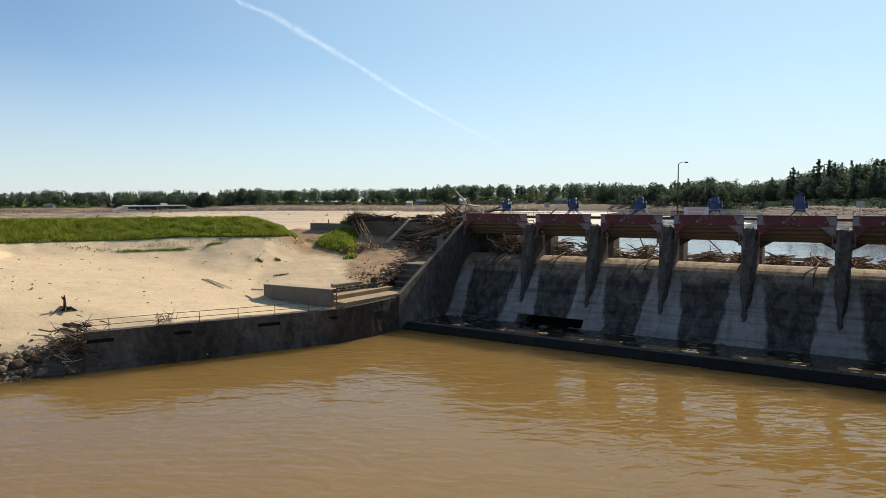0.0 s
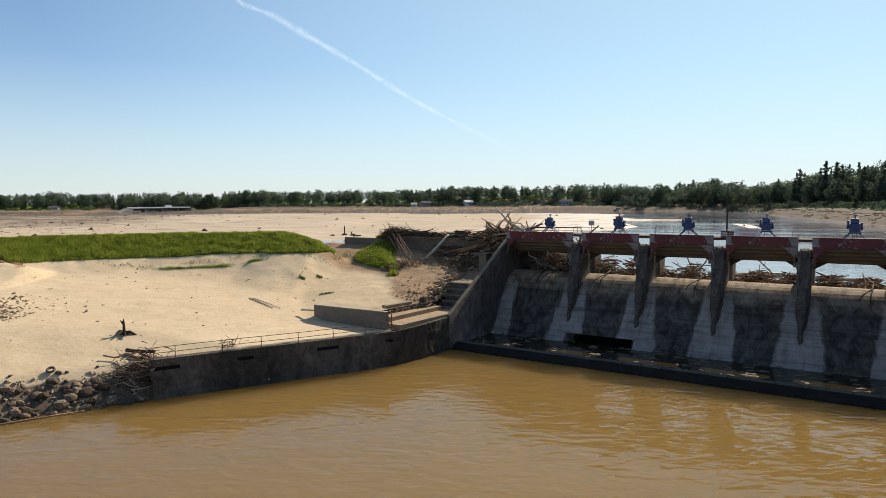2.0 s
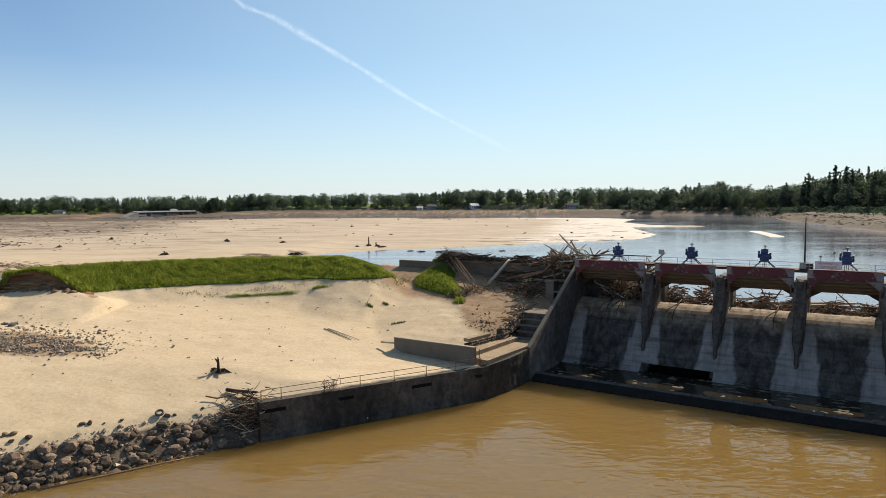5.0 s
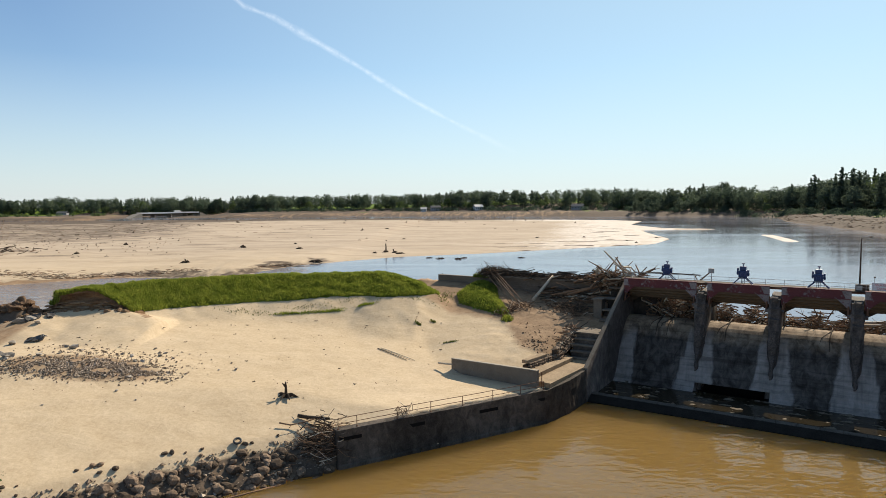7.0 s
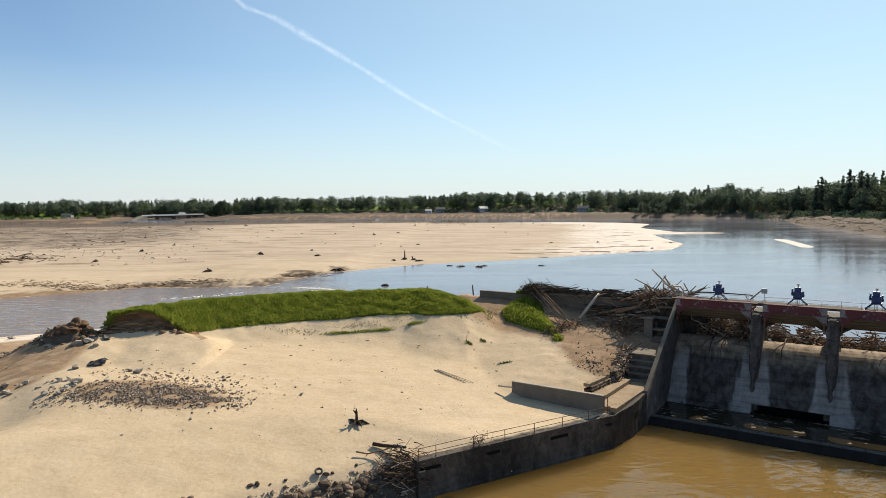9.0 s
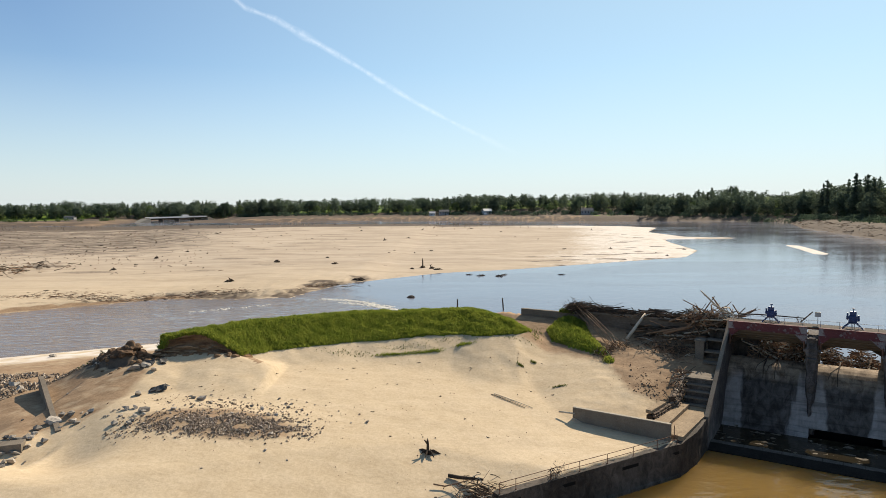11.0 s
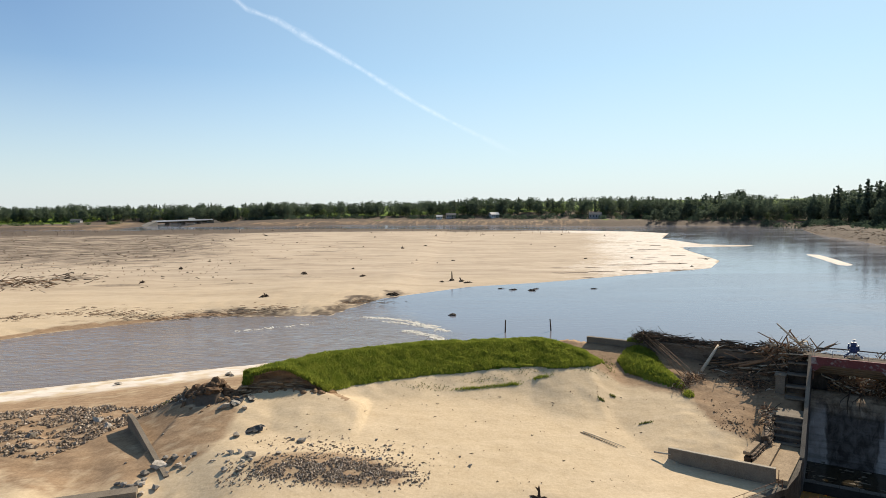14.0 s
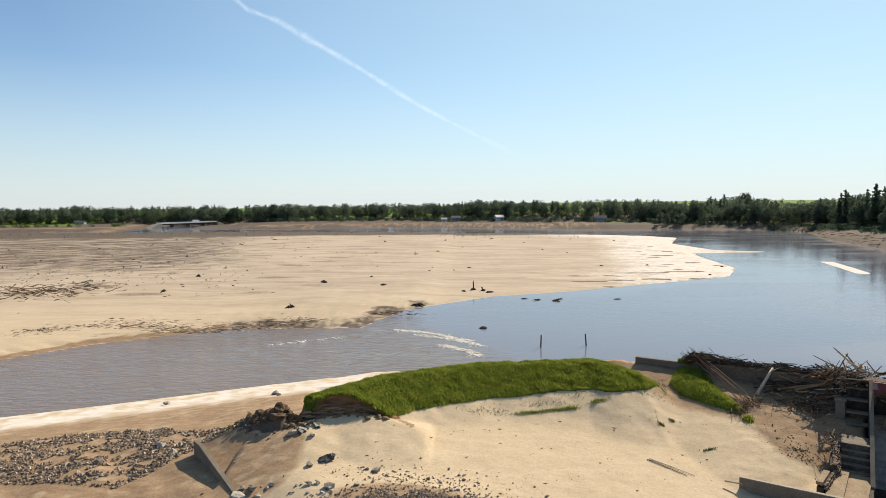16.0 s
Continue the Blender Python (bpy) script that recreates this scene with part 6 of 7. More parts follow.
wood_heap("driftwood_scatter", "dark tangle of roots and branches on the lake bed", 300, lambda q: (-246 + q.gauss(0, 14), 238 + q.gauss(0, 13), 5.9 + q.random() * 0.5), (0.8, 5), (0.04, 0.2), 103, None, 0.25, 0.05, 0.35, lean=0.4)
wood_heap("driftwood_scatter", "thin lines of dark debris across the lake bed", 260, lambda q: ((y := q.uniform(230, 520)) * 0 + q.uniform(-0.85 * y, -0.35 * y), y, ground_z(-200, y) + 0.1), (0.4, 2.4), (0.04, 0.14), 105, None, 0.2, 0.05, 0.3)
wood_heap("drowned_saplings", "rows of short dead upright stems on the far flats", 620, lambda q: ((x := q.uniform(-700, 30)), 790 - 0.12 * abs(x + 350) + q.gauss(-30, 34) - 120 * (x > -160) * q.random(), 6.3), (1.2, 3.2), (0.08, 0.18), 107, None, 6.0, 0.05, 0.3)
wood_heap("driftwood_scatter", "countless small stumps and roots across the brown flats", 1100, lambda q: ((x := -(0.45 + 0.5 * q.random() ** 0.7) * (y := q.uniform(260, 720)) - 40), y, ground_z(x, y) + 0.15), (0.3, 1.3), (0.08, 0.22), 109, None, 0.8, 0.05, 0.4)
r2 = random.Random(9)
for k in range(46):
    x, y = r2.uniform(-92, -40), r2.uniform(60, 92)
    if y - 62 < (-x - 80) * -0.1 or (x > -46 and y < 78):
        continue
    bm = bmesh.new()
    for _ in range(r2.randint(2, 5)):
        a, s = r2.uniform(0, 6.28), r2.uniform(0.1, 0.35)
        tube(bm, [(0, 0, 0), (math.cos(a) * s * .5, math.sin(a) * s * .5, 0.05), (math.cos(a) * s, math.sin(a) * s, r2.uniform(0, 0.12))], [0.04, 0.03, 0.01], 4)
    ob = link("twig", bm, M_wood_dark)
    ob.matrix_world = pose(x, y, ground_z(x, y), 0, 0, 0)
    tagged(ob, "small dry twig cluster lying on the sand", "twig", "twigs on the sand")


# ---- grass ----
def blades(name, label, x, y, tall, wide, material, seed, lean=0.35, z=None):
    g = np.random.RandomState(seed)
    n = len(x)
    z = landform(x, y)[0] if z is None else z
    a = g.rand(n) * 6.28
    clump = 0.5 + 0.5 * wave_noise(x, y, 1.7, 131) + 0.35 * wave_noise(x, y, 5.0, 132)
    h = tall * (0.5 + 0.8 * g.rand(n)) * np.clip(0.7 + 0.55 * clump, 0.45, 1.6)
    w = wide * (0.6 + 0.8 * g.rand(n))
    dx, dy = np.cos(a) * w, np.sin(a) * w
    lx, ly = lean * h * g.randn(n), lean * h * g.randn(n)
    P = [np.stack([x - dx, y - dy, z - 0.03], 1), np.stack([x + dx, y + dy, z - 0.03], 1),
         np.stack([x + dx * .7 + lx * .5, y + dy * .7 + ly * .5, z + h * .6], 1), np.stack([x - dx * .7 + lx * .5, y - dy * .7 + ly * .5, z + h * .6], 1),
         np.stack([x + lx, y + ly, z + h], 1)]
    V = np.stack(P, 1).reshape(-1, 3)
    b = 5 * np.arange(n)
    faces = np.stack([b, b + 1, b + 2, b + 3], 1).tolist() + np.stack([b + 3, b + 2, b + 4], 1).tolist()
    me = bpy.data.meshes.new(name)
    me.from_pydata(V.tolist(), [], faces)
    me.materials.append(material)
    return tagged(new(name, me), label, "grass", kind="stuff")


g = np.random.RandomState(3)
x, y = g.uniform(-104, -42, 640000), g.uniform(80, 118, 640000)
tf = landform(x, y)[3]
ok = tf > 0.35 + 0.5 * g.rand(len(x))
x, y = x[ok], y[ok]
blades("grass", "lush knee-high green grass on the embankment", x[:230000], y[:230000], 0.36, 0.045, M_grass, 4)
x, y = g.uniform(-47, -34, 40000), g.uniform(85, 112, 40000)
ok = (landform(x, y)[3] > 0.5)
blades("grass", "lush green grass on the small shoulder of earth", x[ok][:22000], y[ok][:22000], 0.42, 0.05, M_grass, 5)
k = g.randint(14, len(rim_top) - 16, 8000)
base = np.array([tuple(rim_top[j][0]) for j in k])
inw = np.array([tuple(rim_top[j][1]) for j in k])
base = base + inw * (1.5 * g.rand(len(k)) - 0.05)[:, None] + 0.12 * g.randn(len(k), 3) * np.array([1, 1, 0.2])
blades("grass", "grass hanging over the rim of the cut bank", base[:, 0], base[:, 1], 0.5, 0.06, M_grass, 14, 0.55, base[:, 2] - 0.06)
def tufts(name, label, spots, n, tall, material, seed):
    """Weeds in a few spots, each with its half length, half width and the way it runs."""
    gw = np.random.RandomState(seed)
    k = gw.randint(0, len(spots), n)
    c = np.array(spots)[k]
    a, b = gw.randn(n) * c[:, 2], gw.randn(n) * c[:, 3]
    way = np.radians(c[:, 4])
    return blades(name, label, c[:, 0] + a * np.cos(way) - b * np.sin(way), c[:, 1] + a * np.sin(way) + b * np.cos(way), tall, 0.045, material, seed + 1)


tufts("weeds", "low green weeds in a broken line on the sand", [(-68.0, 90.4, 1.3, 0.16, 14), (-64.6, 91.3, 1.4, 0.2, 14), (-62.0, 92.0, 0.8, 0.2, 14), (-57.4, 93.6, 0.7, 0.2, 10)], 1150, 0.24, M_grass, 6)
tufts("weeds", "round green tuft standing alone on the sand", [(-36.38, 90.5, 0.3, 0.3, 0)], 420, 0.55, M_grass, 61)
tufts("weeds", "small green tuft on the open sand", [(-49.2, 89.3, 0.2, 0.2, 0), (-44.4, 83.6, 0.5, 0.12, 10), (-47.1, 91.1, 0.2, 0.15, 0), (-107, 84.6, 0.6, 0.4, 20), (-110, 83.5, 0.4, 0.3, 0)], 560, 0.2, M_weed, 63)
tufts("weeds", "dry straw and weeds below the turf edge", [(-74, 90.0, 2.2, 0.5, 8), (-66, 92.6, 2.5, 0.5, 12), (-58, 95.4, 2.5, 0.5, 10), (-50.5, 95.6, 1.8, 0.5, 0), (-46.2, 98.5, 0.6, 0.8, 30), (-45.4, 103, 0.5, 1.2, 10)], 700, 0.2, M_weed, 65)
gw = np.random.RandomState(67)
k = np.array([xy(u, 20.0 + 0.35 * w) for u, w in zip(gw.uniform(-27.4, -24.6, 900), gw.randn(900))])
blades("grass", "strip of green grass growing on the end of the core wall", k[:, 0], k[:, 1], 0.5, 0.05, M_grass, 68, 0.35, np.full(900, 11.5))
bush = thing("bush", "small leafy green bush growing at the sandy shore", "bush", pose(-78.3, 45.0, ground_z(-78.3, 45.0)))
bm = bmesh.new()
for i in range(7):
    a = i * 0.9
    tube(bm, [(0, 0, -0.1), (math.cos(a) * 0.2, math.sin(a) * 0.2, 0.5), (math.cos(a) * 0.42, math.sin(a) * 0.42, 1.0)], [0.03, 0.02, 0.008], 4)
part("stem", bm, M_wood_mid, bush)
gb = np.random.RandomState(2)
cv = gb.randn(620, 3) * np.array([0.34, 0.34, 0.3]) + np.array([0, 0, 0.75])
cv[:, 2] = np.maximum(cv[:, 2], 0.05)
da, db = gb.randn(620, 3) * 0.07, gb.randn(620, 3) * 0.05
lv = np.stack([cv - da, cv - db, cv + da, cv + db], 1)
me = bpy.data.meshes.new("foliage")
me.from_pydata(lv.reshape(-1, 3).tolist(), [], np.arange(620 * 4).reshape(-1, 4).tolist())
me.materials.append(M_leaf_light)
leaves = new("foliage", me)
leaves.parent = bush
# root mat hanging over the cut bank
bm = bmesh.new()
for i in range(420):
    k = r2.random()
    x = -98 + 9 * k
    y = np.interp(x, [-99.5, -96.5, -93, -87], [81.2, 84.2, 84.8, 83.2])
    e, w = rim_top[min(len(rim_top) - 1, 12 + int(k * 80))]
    x, y, z = e.x + r2.uniform(-.1, .1), e.y - 0.05, e.z
    tube(bm, [(x, y + 0.55, z), (x + r2.uniform(-.1, .1), y + 0.1, z - 0.1), (x + r2.uniform(-.3, .3), y - 0.12, z - r2.uniform(0.2, 0.9))], [0.02, 0.018, 0.006], 3)
tagged(link("roots", bm, M_wood_mid), "fringe of fine brown roots over the cut bank", "roots", kind="stuff")


# ---- trees ----
def crown_quads(g, blobs, per, size):
    """Small leaf clumps spread through a set of round masses, with the way that each clump faces."""
    V, N = [], []
    for cx, cy, cz, rx, rz in blobs:
        n = max(3, int(per * rx * rz))
        d = g.randn(n, 3)
        d /= np.linalg.norm(d, axis=1)[:, None]
        rad = (0.86 + 0.18 * g.rand(n))[:, None]
        c = np.array([cx, cy, cz]) + d * rad * np.array([rx, rx, rz])
        a, b = g.randn(n, 3), g.randn(n, 3)
        a = a - d * (a * d).sum(1)[:, None] * 0.6
        a /= np.linalg.norm(a, axis=1)[:, None]
        b = np.cross(d + 0.5 * b, a)
        b /= np.linalg.norm(b, axis=1)[:, None]
        s = (size * (0.5 + g.rand(n)))[:, None]
        V.append(np.stack([c - a * s, c - b * s * .7, c + a * s, c + b * s * .7], 1))
        f = d / np.array([1, 1, 0.8]) + np.array([0, 0, 0.25]) + 0.18 * g.randn(n, 3)
        N.append(f / np.linalg.norm(f, axis=1)[:, None])
    return np.concatenate(V), np.concatenate(N)


def quad_mesh(name, VN, material):
    V, N = VN
    me = bpy.data.meshes.new(name)
    me.from_pydata(V.reshape(-1, 3).tolist(), [], np.arange(len(V) * 4).reshape(-1, 4).tolist())
    me.materials.append(material)
    me.shade_smooth()
    me.normals_split_custom_set_from_vertices(np.repeat(N, 4, 0).tolist())
    return me


def gathered(pairs):
    return np.concatenate([v for v, _ in pairs]), np.concatenate([f for _, f in pairs])


def broad_blobs(g, h, w):
    blobs = [(0, 0, h * 0.5, w * 0.6, h * 0.44)]
    for _ in range(12):
        a, k = g.rand() * 6.28, g.rand() ** 0.8
        rr = w * 0.6 * math.sqrt(max(0.05, 1 - (1.5 * k - 0.75) ** 2))
        blobs.append((math.cos(a) * rr, math.sin(a) * rr, h * (0.06 + 0.8 * k), w * (0.2 + 0.26 * g.rand()), h * (0.07 + 0.1 * g.rand())))
    return blobs


def pine_blobs(g, h, w):
    """Uneven flat tiers of boughs with gaps between them."""
    blobs = []
    for k in range(20):
        z = 0.14 + 0.84 * (k + g.rand() * 0.8) / 20
        reach = w * min(1.0, (1.02 - z) * 2.2) ** 0.7 * 0.5 * (0.55 + 0.75 * g.rand())
        for _ in range(2):
            a, rr = g.rand() * 6.28, reach * (0.15 + 0.75 * g.rand())
            blobs.append((math.cos(a) * rr, math.sin(a) * rr, h * (z + 0.015 * g.randn()), 0.4 + reach * (0.3 + 0.35 * g.rand()), h * (0.012 + 0.014 * g.rand())))
    blobs.append((0, 0, h * 0.45, w * 0.16, h * 0.34))
    blobs.append((0, 0, h * 0.93, 0.45, h * 0.06))
    return blobs


def tree(name, label, kind, h, w, seed, leaf):
    g = np.random.RandomState(seed)
    q = random.Random(seed)
    t = thing(name, label, "tree", group="shore trees")
    bm = bmesh.new()
    tube(bm, [(0, 0, -0.5), (0, 0, h * 0.25), (q.uniform(-.4, .4), q.uniform(-.4, .4), h * (0.55 if kind == "broad" else 0.97))], [0.035 * h * 0.5, 0.012 * h, 0.15], 7)
    for _ in range(6):
        a, z = q.uniform(0, 6.28), h * q.uniform(0.28, 0.55)
        tube(bm, [(0, 0, z), (math.cos(a) * w * .35, math.sin(a) * w * .35, z + h * 0.1)], [0.16, 0.05], 5)
    part("trunk", bm, M_bark, t)
    V = crown_quads(g, broad_blobs(g, h, w) if kind == "broad" else pine_blobs(g, h, w), 14 if kind == "broad" else 40, 0.5)
    c = new("crown", quad_mesh("crown", V, leaf))
    c.parent = t
    return t


KINDS = [tree("broadleaf_tree", "dense dark green broadleaf tree on the far shore", "broad", 20, 9.5, 1, M_leaf),
         tree("broadleaf_tree", "tall rounded green broadleaf tree on the far shore", "broad", 23, 9, 2, M_leaf),
         tree("broadleaf_tree", "spreading light green tree on the far shore", "broad", 16, 8.5, 3, M_leaf_light),
         tree("broadleaf_tree", "small bushy light green tree on the far shore", "broad", 9, 6, 4, M_leaf_light),
         tree("pine_tree", "tall dark irregular pine on the far shore", "pine", 30, 8.5, 5, M_needle),
         tree("pine_tree", "tall ragged white pine on the far shore", "pine", 34, 9.5, 6, M_needle)]
SHORE_TREES = [(-1060, 1090), (-850, 1105), (-632, 1130), (-480, 1130), (-391, 1054), (-208, 1080), (-14, 985), (135, 885), (250, 812), (302, 718), (306, 610), (286, 480), (262, 370)]


def canopy(x):
    """The height that the woods reach along the shore."""
    return float(np.interp(x, [-900, -300, -150, 0, 150, 260, 330], [41, 41, 42, 45, 43, 42, 42]))


def pine_top(y):
    """The height that the pines on the east shore reach."""
    return float(np.interp(y, [370, 480, 540, 610, 660, 718, 812], [45, 49, 55, 54, 50, 46, 42]))


q = random.Random(21)
used = set()
for k in range(128):
    u = (k + q.uniform(-0.4, 0.4)) / 128
    x, y = on_line(SHORE_TREES, min(max(u, 0), 1))
    x, y = x + q.gauss(0, 4), y + q.uniform(-8, 14)
    pines = x > 235 and y < 690
    kind = q.choice((4, 5, 4, 1, 0)) if pines else q.choice((0, 1, 0, 1, 2, 3, 3))
    z = ground_z(x, y)
    base = (20, 23, 16, 9, 30, 34)[kind]
    want = (canopy(x) - z) * q.uniform(0.6, 0.9) if kind not in (2, 3) else base * q.uniform(0.8, 1.2)
    if pines and kind in (4, 5):
        want = (pine_top(y) - z) * q.uniform(0.7, 1.0)
    s = max(0.6, min(1.5, want / base))
    m = pose(x, y, z - 0.2, 0, 0, q.uniform(0, 360))
    if kind not in used:
        used.add(kind)
        ob = KINDS[kind]
        ob.matrix_basis = m
    else:
        ob = copy_thing(KINDS[kind], m)
    ob.scale = (s * q.uniform(0.9, 1.15), s * q.uniform(0.9, 1.15), s)
for i in range(len(KINDS)):
    if i not in used:
        KINDS[i].matrix_basis = pose(290 + i, 700, ground_z(290, 700))
# woods behind, too many to count
gg = np.random.RandomState(8)
parts_leaf, parts_pine = [], []
parts_light = []
for k in range(1290):
    u = q.random()
    x, y = on_line(SHORE_TREES, u)
    deep = q.uniform(6, 110) if k < 1120 else q.uniform(110, 230)
    x, y = x + (deep * 0.8 if x > 240 else q.gauss(0, 6)), y + (deep * 0.25 if x > 240 else deep)
    z = ground_z(x, y)
    h = (canopy(x) - z) * (0.92 + 0.1 * math.sin(x * 0.021) * math.sin(x * 0.053 + 1)) * q.uniform(0.66, 1.08)
    east = x > 235 and y < 720
    pine = east and q.random() < 0.7 or q.random() < 0.12
    if east:
        h = (pine_top(y) - z) * q.uniform(0.62, 0.96)
    h = max(h, 9)
    light = not pine and q.random() < 0.22
    if light:
        h *= q.uniform(0.65, 0.9)
    V, N = crown_quads(gg, pine_blobs(gg, h, 7.5) if pine else broad_blobs(gg, h, h * q.uniform(0.28, 0.42)), 12 if pine else 2.9, 0.78)
    (parts_pine if pine else parts_light if light else parts_leaf).append((V + np.array([x, y, z]), N))
for k in range(120):
    x, y = q.uniform(165, 335), q.uniform(800, 960)
    z = ground_z(x, y)
    h = q.uniform(12, 18)
    pine = q.random() < 0.4
    V, N = crown_quads(gg, pine_blobs(gg, h, 7.5) if pine else broad_blobs(gg, h, q.uniform(6.5, 10.5)), 13 if pine else 3.3, 0.8)
    (parts_pine if pine else parts_leaf).append((V + np.array([x, y, z]), N))
tagged(new("woods", quad_mesh("woods", gathered(parts_leaf), M_leaf)), "continuous dark green woods along the far shore", "woods", kind="stuff")
tagged(new("woods", quad_mesh("woods", gathered(parts_light), M_leaf_light)), "lighter rounded green treetops among the far woods", "woods", kind="stuff")
tagged(new("woods", quad_mesh("woods", gathered(parts_pine), M_needle)), "dark pine woods rising behind the lake", "woods", kind="stuff")
V = crown_quads(gg, [(x := -1000 + 480 * t + gg.randn() * 4, 905 + 78 * t + gg.randn() * 5, 9.4 + gg.rand() * 0.6, 2.5 + 2.5 * gg.rand(), 1.6 + 1.2 * gg.rand()) for t in 0.8 * gg.rand(60)], 8, 0.7)
tagged(new("shrubs", quad_mesh("shrubs", V, M_leaf_light)), "low green shrubs along the far causeway", "shrubs", kind="stuff")

blobs = []
for t in gg.rand(460):
    x, y = on_line(SHORE_TREES[3:], t)
    to = Vector((-100 - x, 300 - y)).normalized() * (4 + 34 * gg.rand())
    x, y = x + to.x, y + to.y
    size = 1.2 + 2.8 * gg.rand()
    blobs.append((x, y, ground_z(x, y) + size * 0.5, size * 1.3, size))
for t in gg.rand(200):
    x, y = on_line([(285, 690), (232, 560), (208, 445), (180, 330), (150, 250)], t)
    x, y = x + 30 + 36 * gg.rand(), y + gg.randn() * 4
    size = 0.6 + 1.6 * gg.rand() ** 2
    blobs.append((x, y, ground_z(x, y) + size * 0.4, size * 1.8, size))
V = crown_quads(gg, blobs, 9, 0.6)
tagged(new("shrubs", quad_mesh("shrubs", V, M_leaf)), "dark green shrubs and undergrowth along the far bank", "shrubs", kind="stuff")

# ---- bridge, causeway and houses on the far shore ----
BR = pose(-548, 1042, 0, 0, 0, math.degrees(math.atan2(94, 53)))
bridge = thing("road_bridge", "long low grey highway bridge on concrete piers", "bridge", BR)
bm = bmesh.new()
box(bm, -54, 54, -6, 6, 9.9, 10.5)
part("deck", bm, M_conc_pale, bridge)
for s in (-1, 1):
    bm = bmesh.new()
    box(bm, -54, 54, s * 6.3 - 0.2, s * 6.3 + 0.2, 9.7, 11.7)
    part("parapet", bm, M_white, bridge, "pale concrete parapet")
    # deep girders coloured dark to paint the shadow under the deck
    bm = bmesh.new()
    box(bm, -54, 54, s * 4.6 - 0.3, s * 4.6 + 0.3, 7.9, 9.896)
    part("girder", bm, M_wood_dark, bridge)
for u in (-30, 0, 30):
    bm = bmesh.new()
    box(bm, u - 1.0, u + 1.0, -6.3, 5, 2, 7.896, bevel=0.1)
    part("pier", bm, M_conc, bridge)
for s in (-1, 1):
    bm = bmesh.new()
    prism(bm, [(s * 54, 2), (s * 54, 9.8), (s * 58, 9.8), (s * 74, 3), (s * 74, 2)], -9, 9, "y")
    part("abutment", bm, M_conc_pale, bridge)


def vehicle(name, label, x, y, z, turn, length, wide, high, material, cab):
    v = thing(name, label, "vehicle", pose(x, y, z, 0, 0, turn), "vehicles on the far road")
    bm = bmesh.new()
    box(bm, -length / 2, length / 2 - cab, -wide / 2, wide / 2, 0.7, high, bevel=0.1)
    part("body", bm, material, v)
    bm = bmesh.new()
    prism(bm, [(length / 2 - cab, 0.6), (length / 2, 0.6), (length / 2, 1.4), (length / 2 - cab * 0.35, high * 0.8), (length / 2 - cab, high * 0.8)], -wide / 2 + .05, wide / 2 - .05, "y")
    part("cab", bm, material, v)
    for u in (-length * 0.32, length * 0.34):
        for s in (-1, 1):
            bm = bmesh.new()
            tube(bm, [(u, s * wide / 2 - 0.12, 0.45), (u, s * wide / 2 + 0.12, 0.45)], 0.45, 12)
            wh = part("wheel", bm, M_sheet, v)
            bm = bmesh.new()
            tube(bm, [(u, s * (wide / 2 + 0.124), 0.45), (u, s * (wide / 2 + 0.14), 0.45)], 0.22, 10)
            part("rim", bm, M_galv, wh)
    return v


vehicle("truck", "white box lorry crossing the far bridge", -540, 1056, 10.504, 60.6, 13, 2.6, 4.0, M_white, 2.4)
vehicle("car", "white car on the far bridge", -566, 1012, 10.504, 60.6, 4.6, 1.9, 1.7, M_white, 1.2)


def house(name, label, x, y, turn, w, d, h, roof_m, wall_m):
    z = ground_z(x, y)
    hs = thing(name, label, "house", pose(x, y, z, 0, 0, turn), "lakeside houses")
    bm = bmesh.new()
    box(bm, -w / 2, w / 2, -d / 2, d / 2, -1, h)
    part("wall", bm, wall_m, hs)
    bm = bmesh.new()
    prism(bm, [(-d / 2 - .6, h), (0, h + d * 0.33), (d / 2 + .6, h), (d / 2 + .6, h + .25), (0, h + d * 0.33 + .3), (-d / 2 - .6, h + .25)], -w / 2 - .5, w / 2 + .5, "x")
    part("roof", bm, roof_m, hs)
    for k in range(4):
        bm = bmesh.new()
        u = -w / 2 + w * (k + 0.5) / 4
        box(bm, u - 0.7, u + 0.7, -d / 2 - 0.03, -d / 2 + 0.05, h * 0.4, h * 0.8)
        win = part("window", bm, M_unlit, hs)
        bm = bmesh.new()
        box(bm, u - 0.85, u + 0.85, -d / 2 - 0.1, -d / 2 - 0.034, h * 0.36, h * 0.396)
        part("sill", bm, M_white, win)
    return hs


M_roof = rough_mat("grey_shingle", (0.10, 0.10, 0.10), (0.2, 0.19, 0.18), 0.5, 4)
M_roof_pale = rough_mat("pale_metal_roof", (0.55, 0.5, 0.47), (0.75, 0.7, 0.66), 0.5, 4, 0.5)
M_siding = rough_mat("grey_siding", (0.25, 0.25, 0.26), (0.38, 0.38, 0.38), 0.3, 3)
house("house", "white lakeside house with a pale sunlit roof", -31, 972, 20, 13, 10, 5, M_roof_pale, M_white)
house("house", "large grey lakeside house under trees", -98, 1000, 10, 15, 9, 5, M_roof, M_siding)
house("house", "small white boathouse on the far bank", -116, 995, 0, 9, 7, 4, M_roof_pale, M_white)
house("house", "dark timber house half hidden by trees", 105, 880, -20, 16, 9, 5, M_roof, M_siding)
house("house", "low grey building beyond the causeway", -760, 1085, 0, 18, 8, 3.6, M_roof, M_siding)

# ---- on the crest: lamp mast, sign and small boxes ----
mast = thing("lamp_mast", "tall slender steel lamp mast on the dam crest", "lamp", DAM @ pose(27.35, 17.5, 13.16))
bm = bmesh.new()
tube(bm, [(0, 0, 0), (0, 0, 2.6), (0, 0, 6.2)], [0.11, 0.09, 0.05], 8)
part("pole", bm, M_wood_dark, mast)
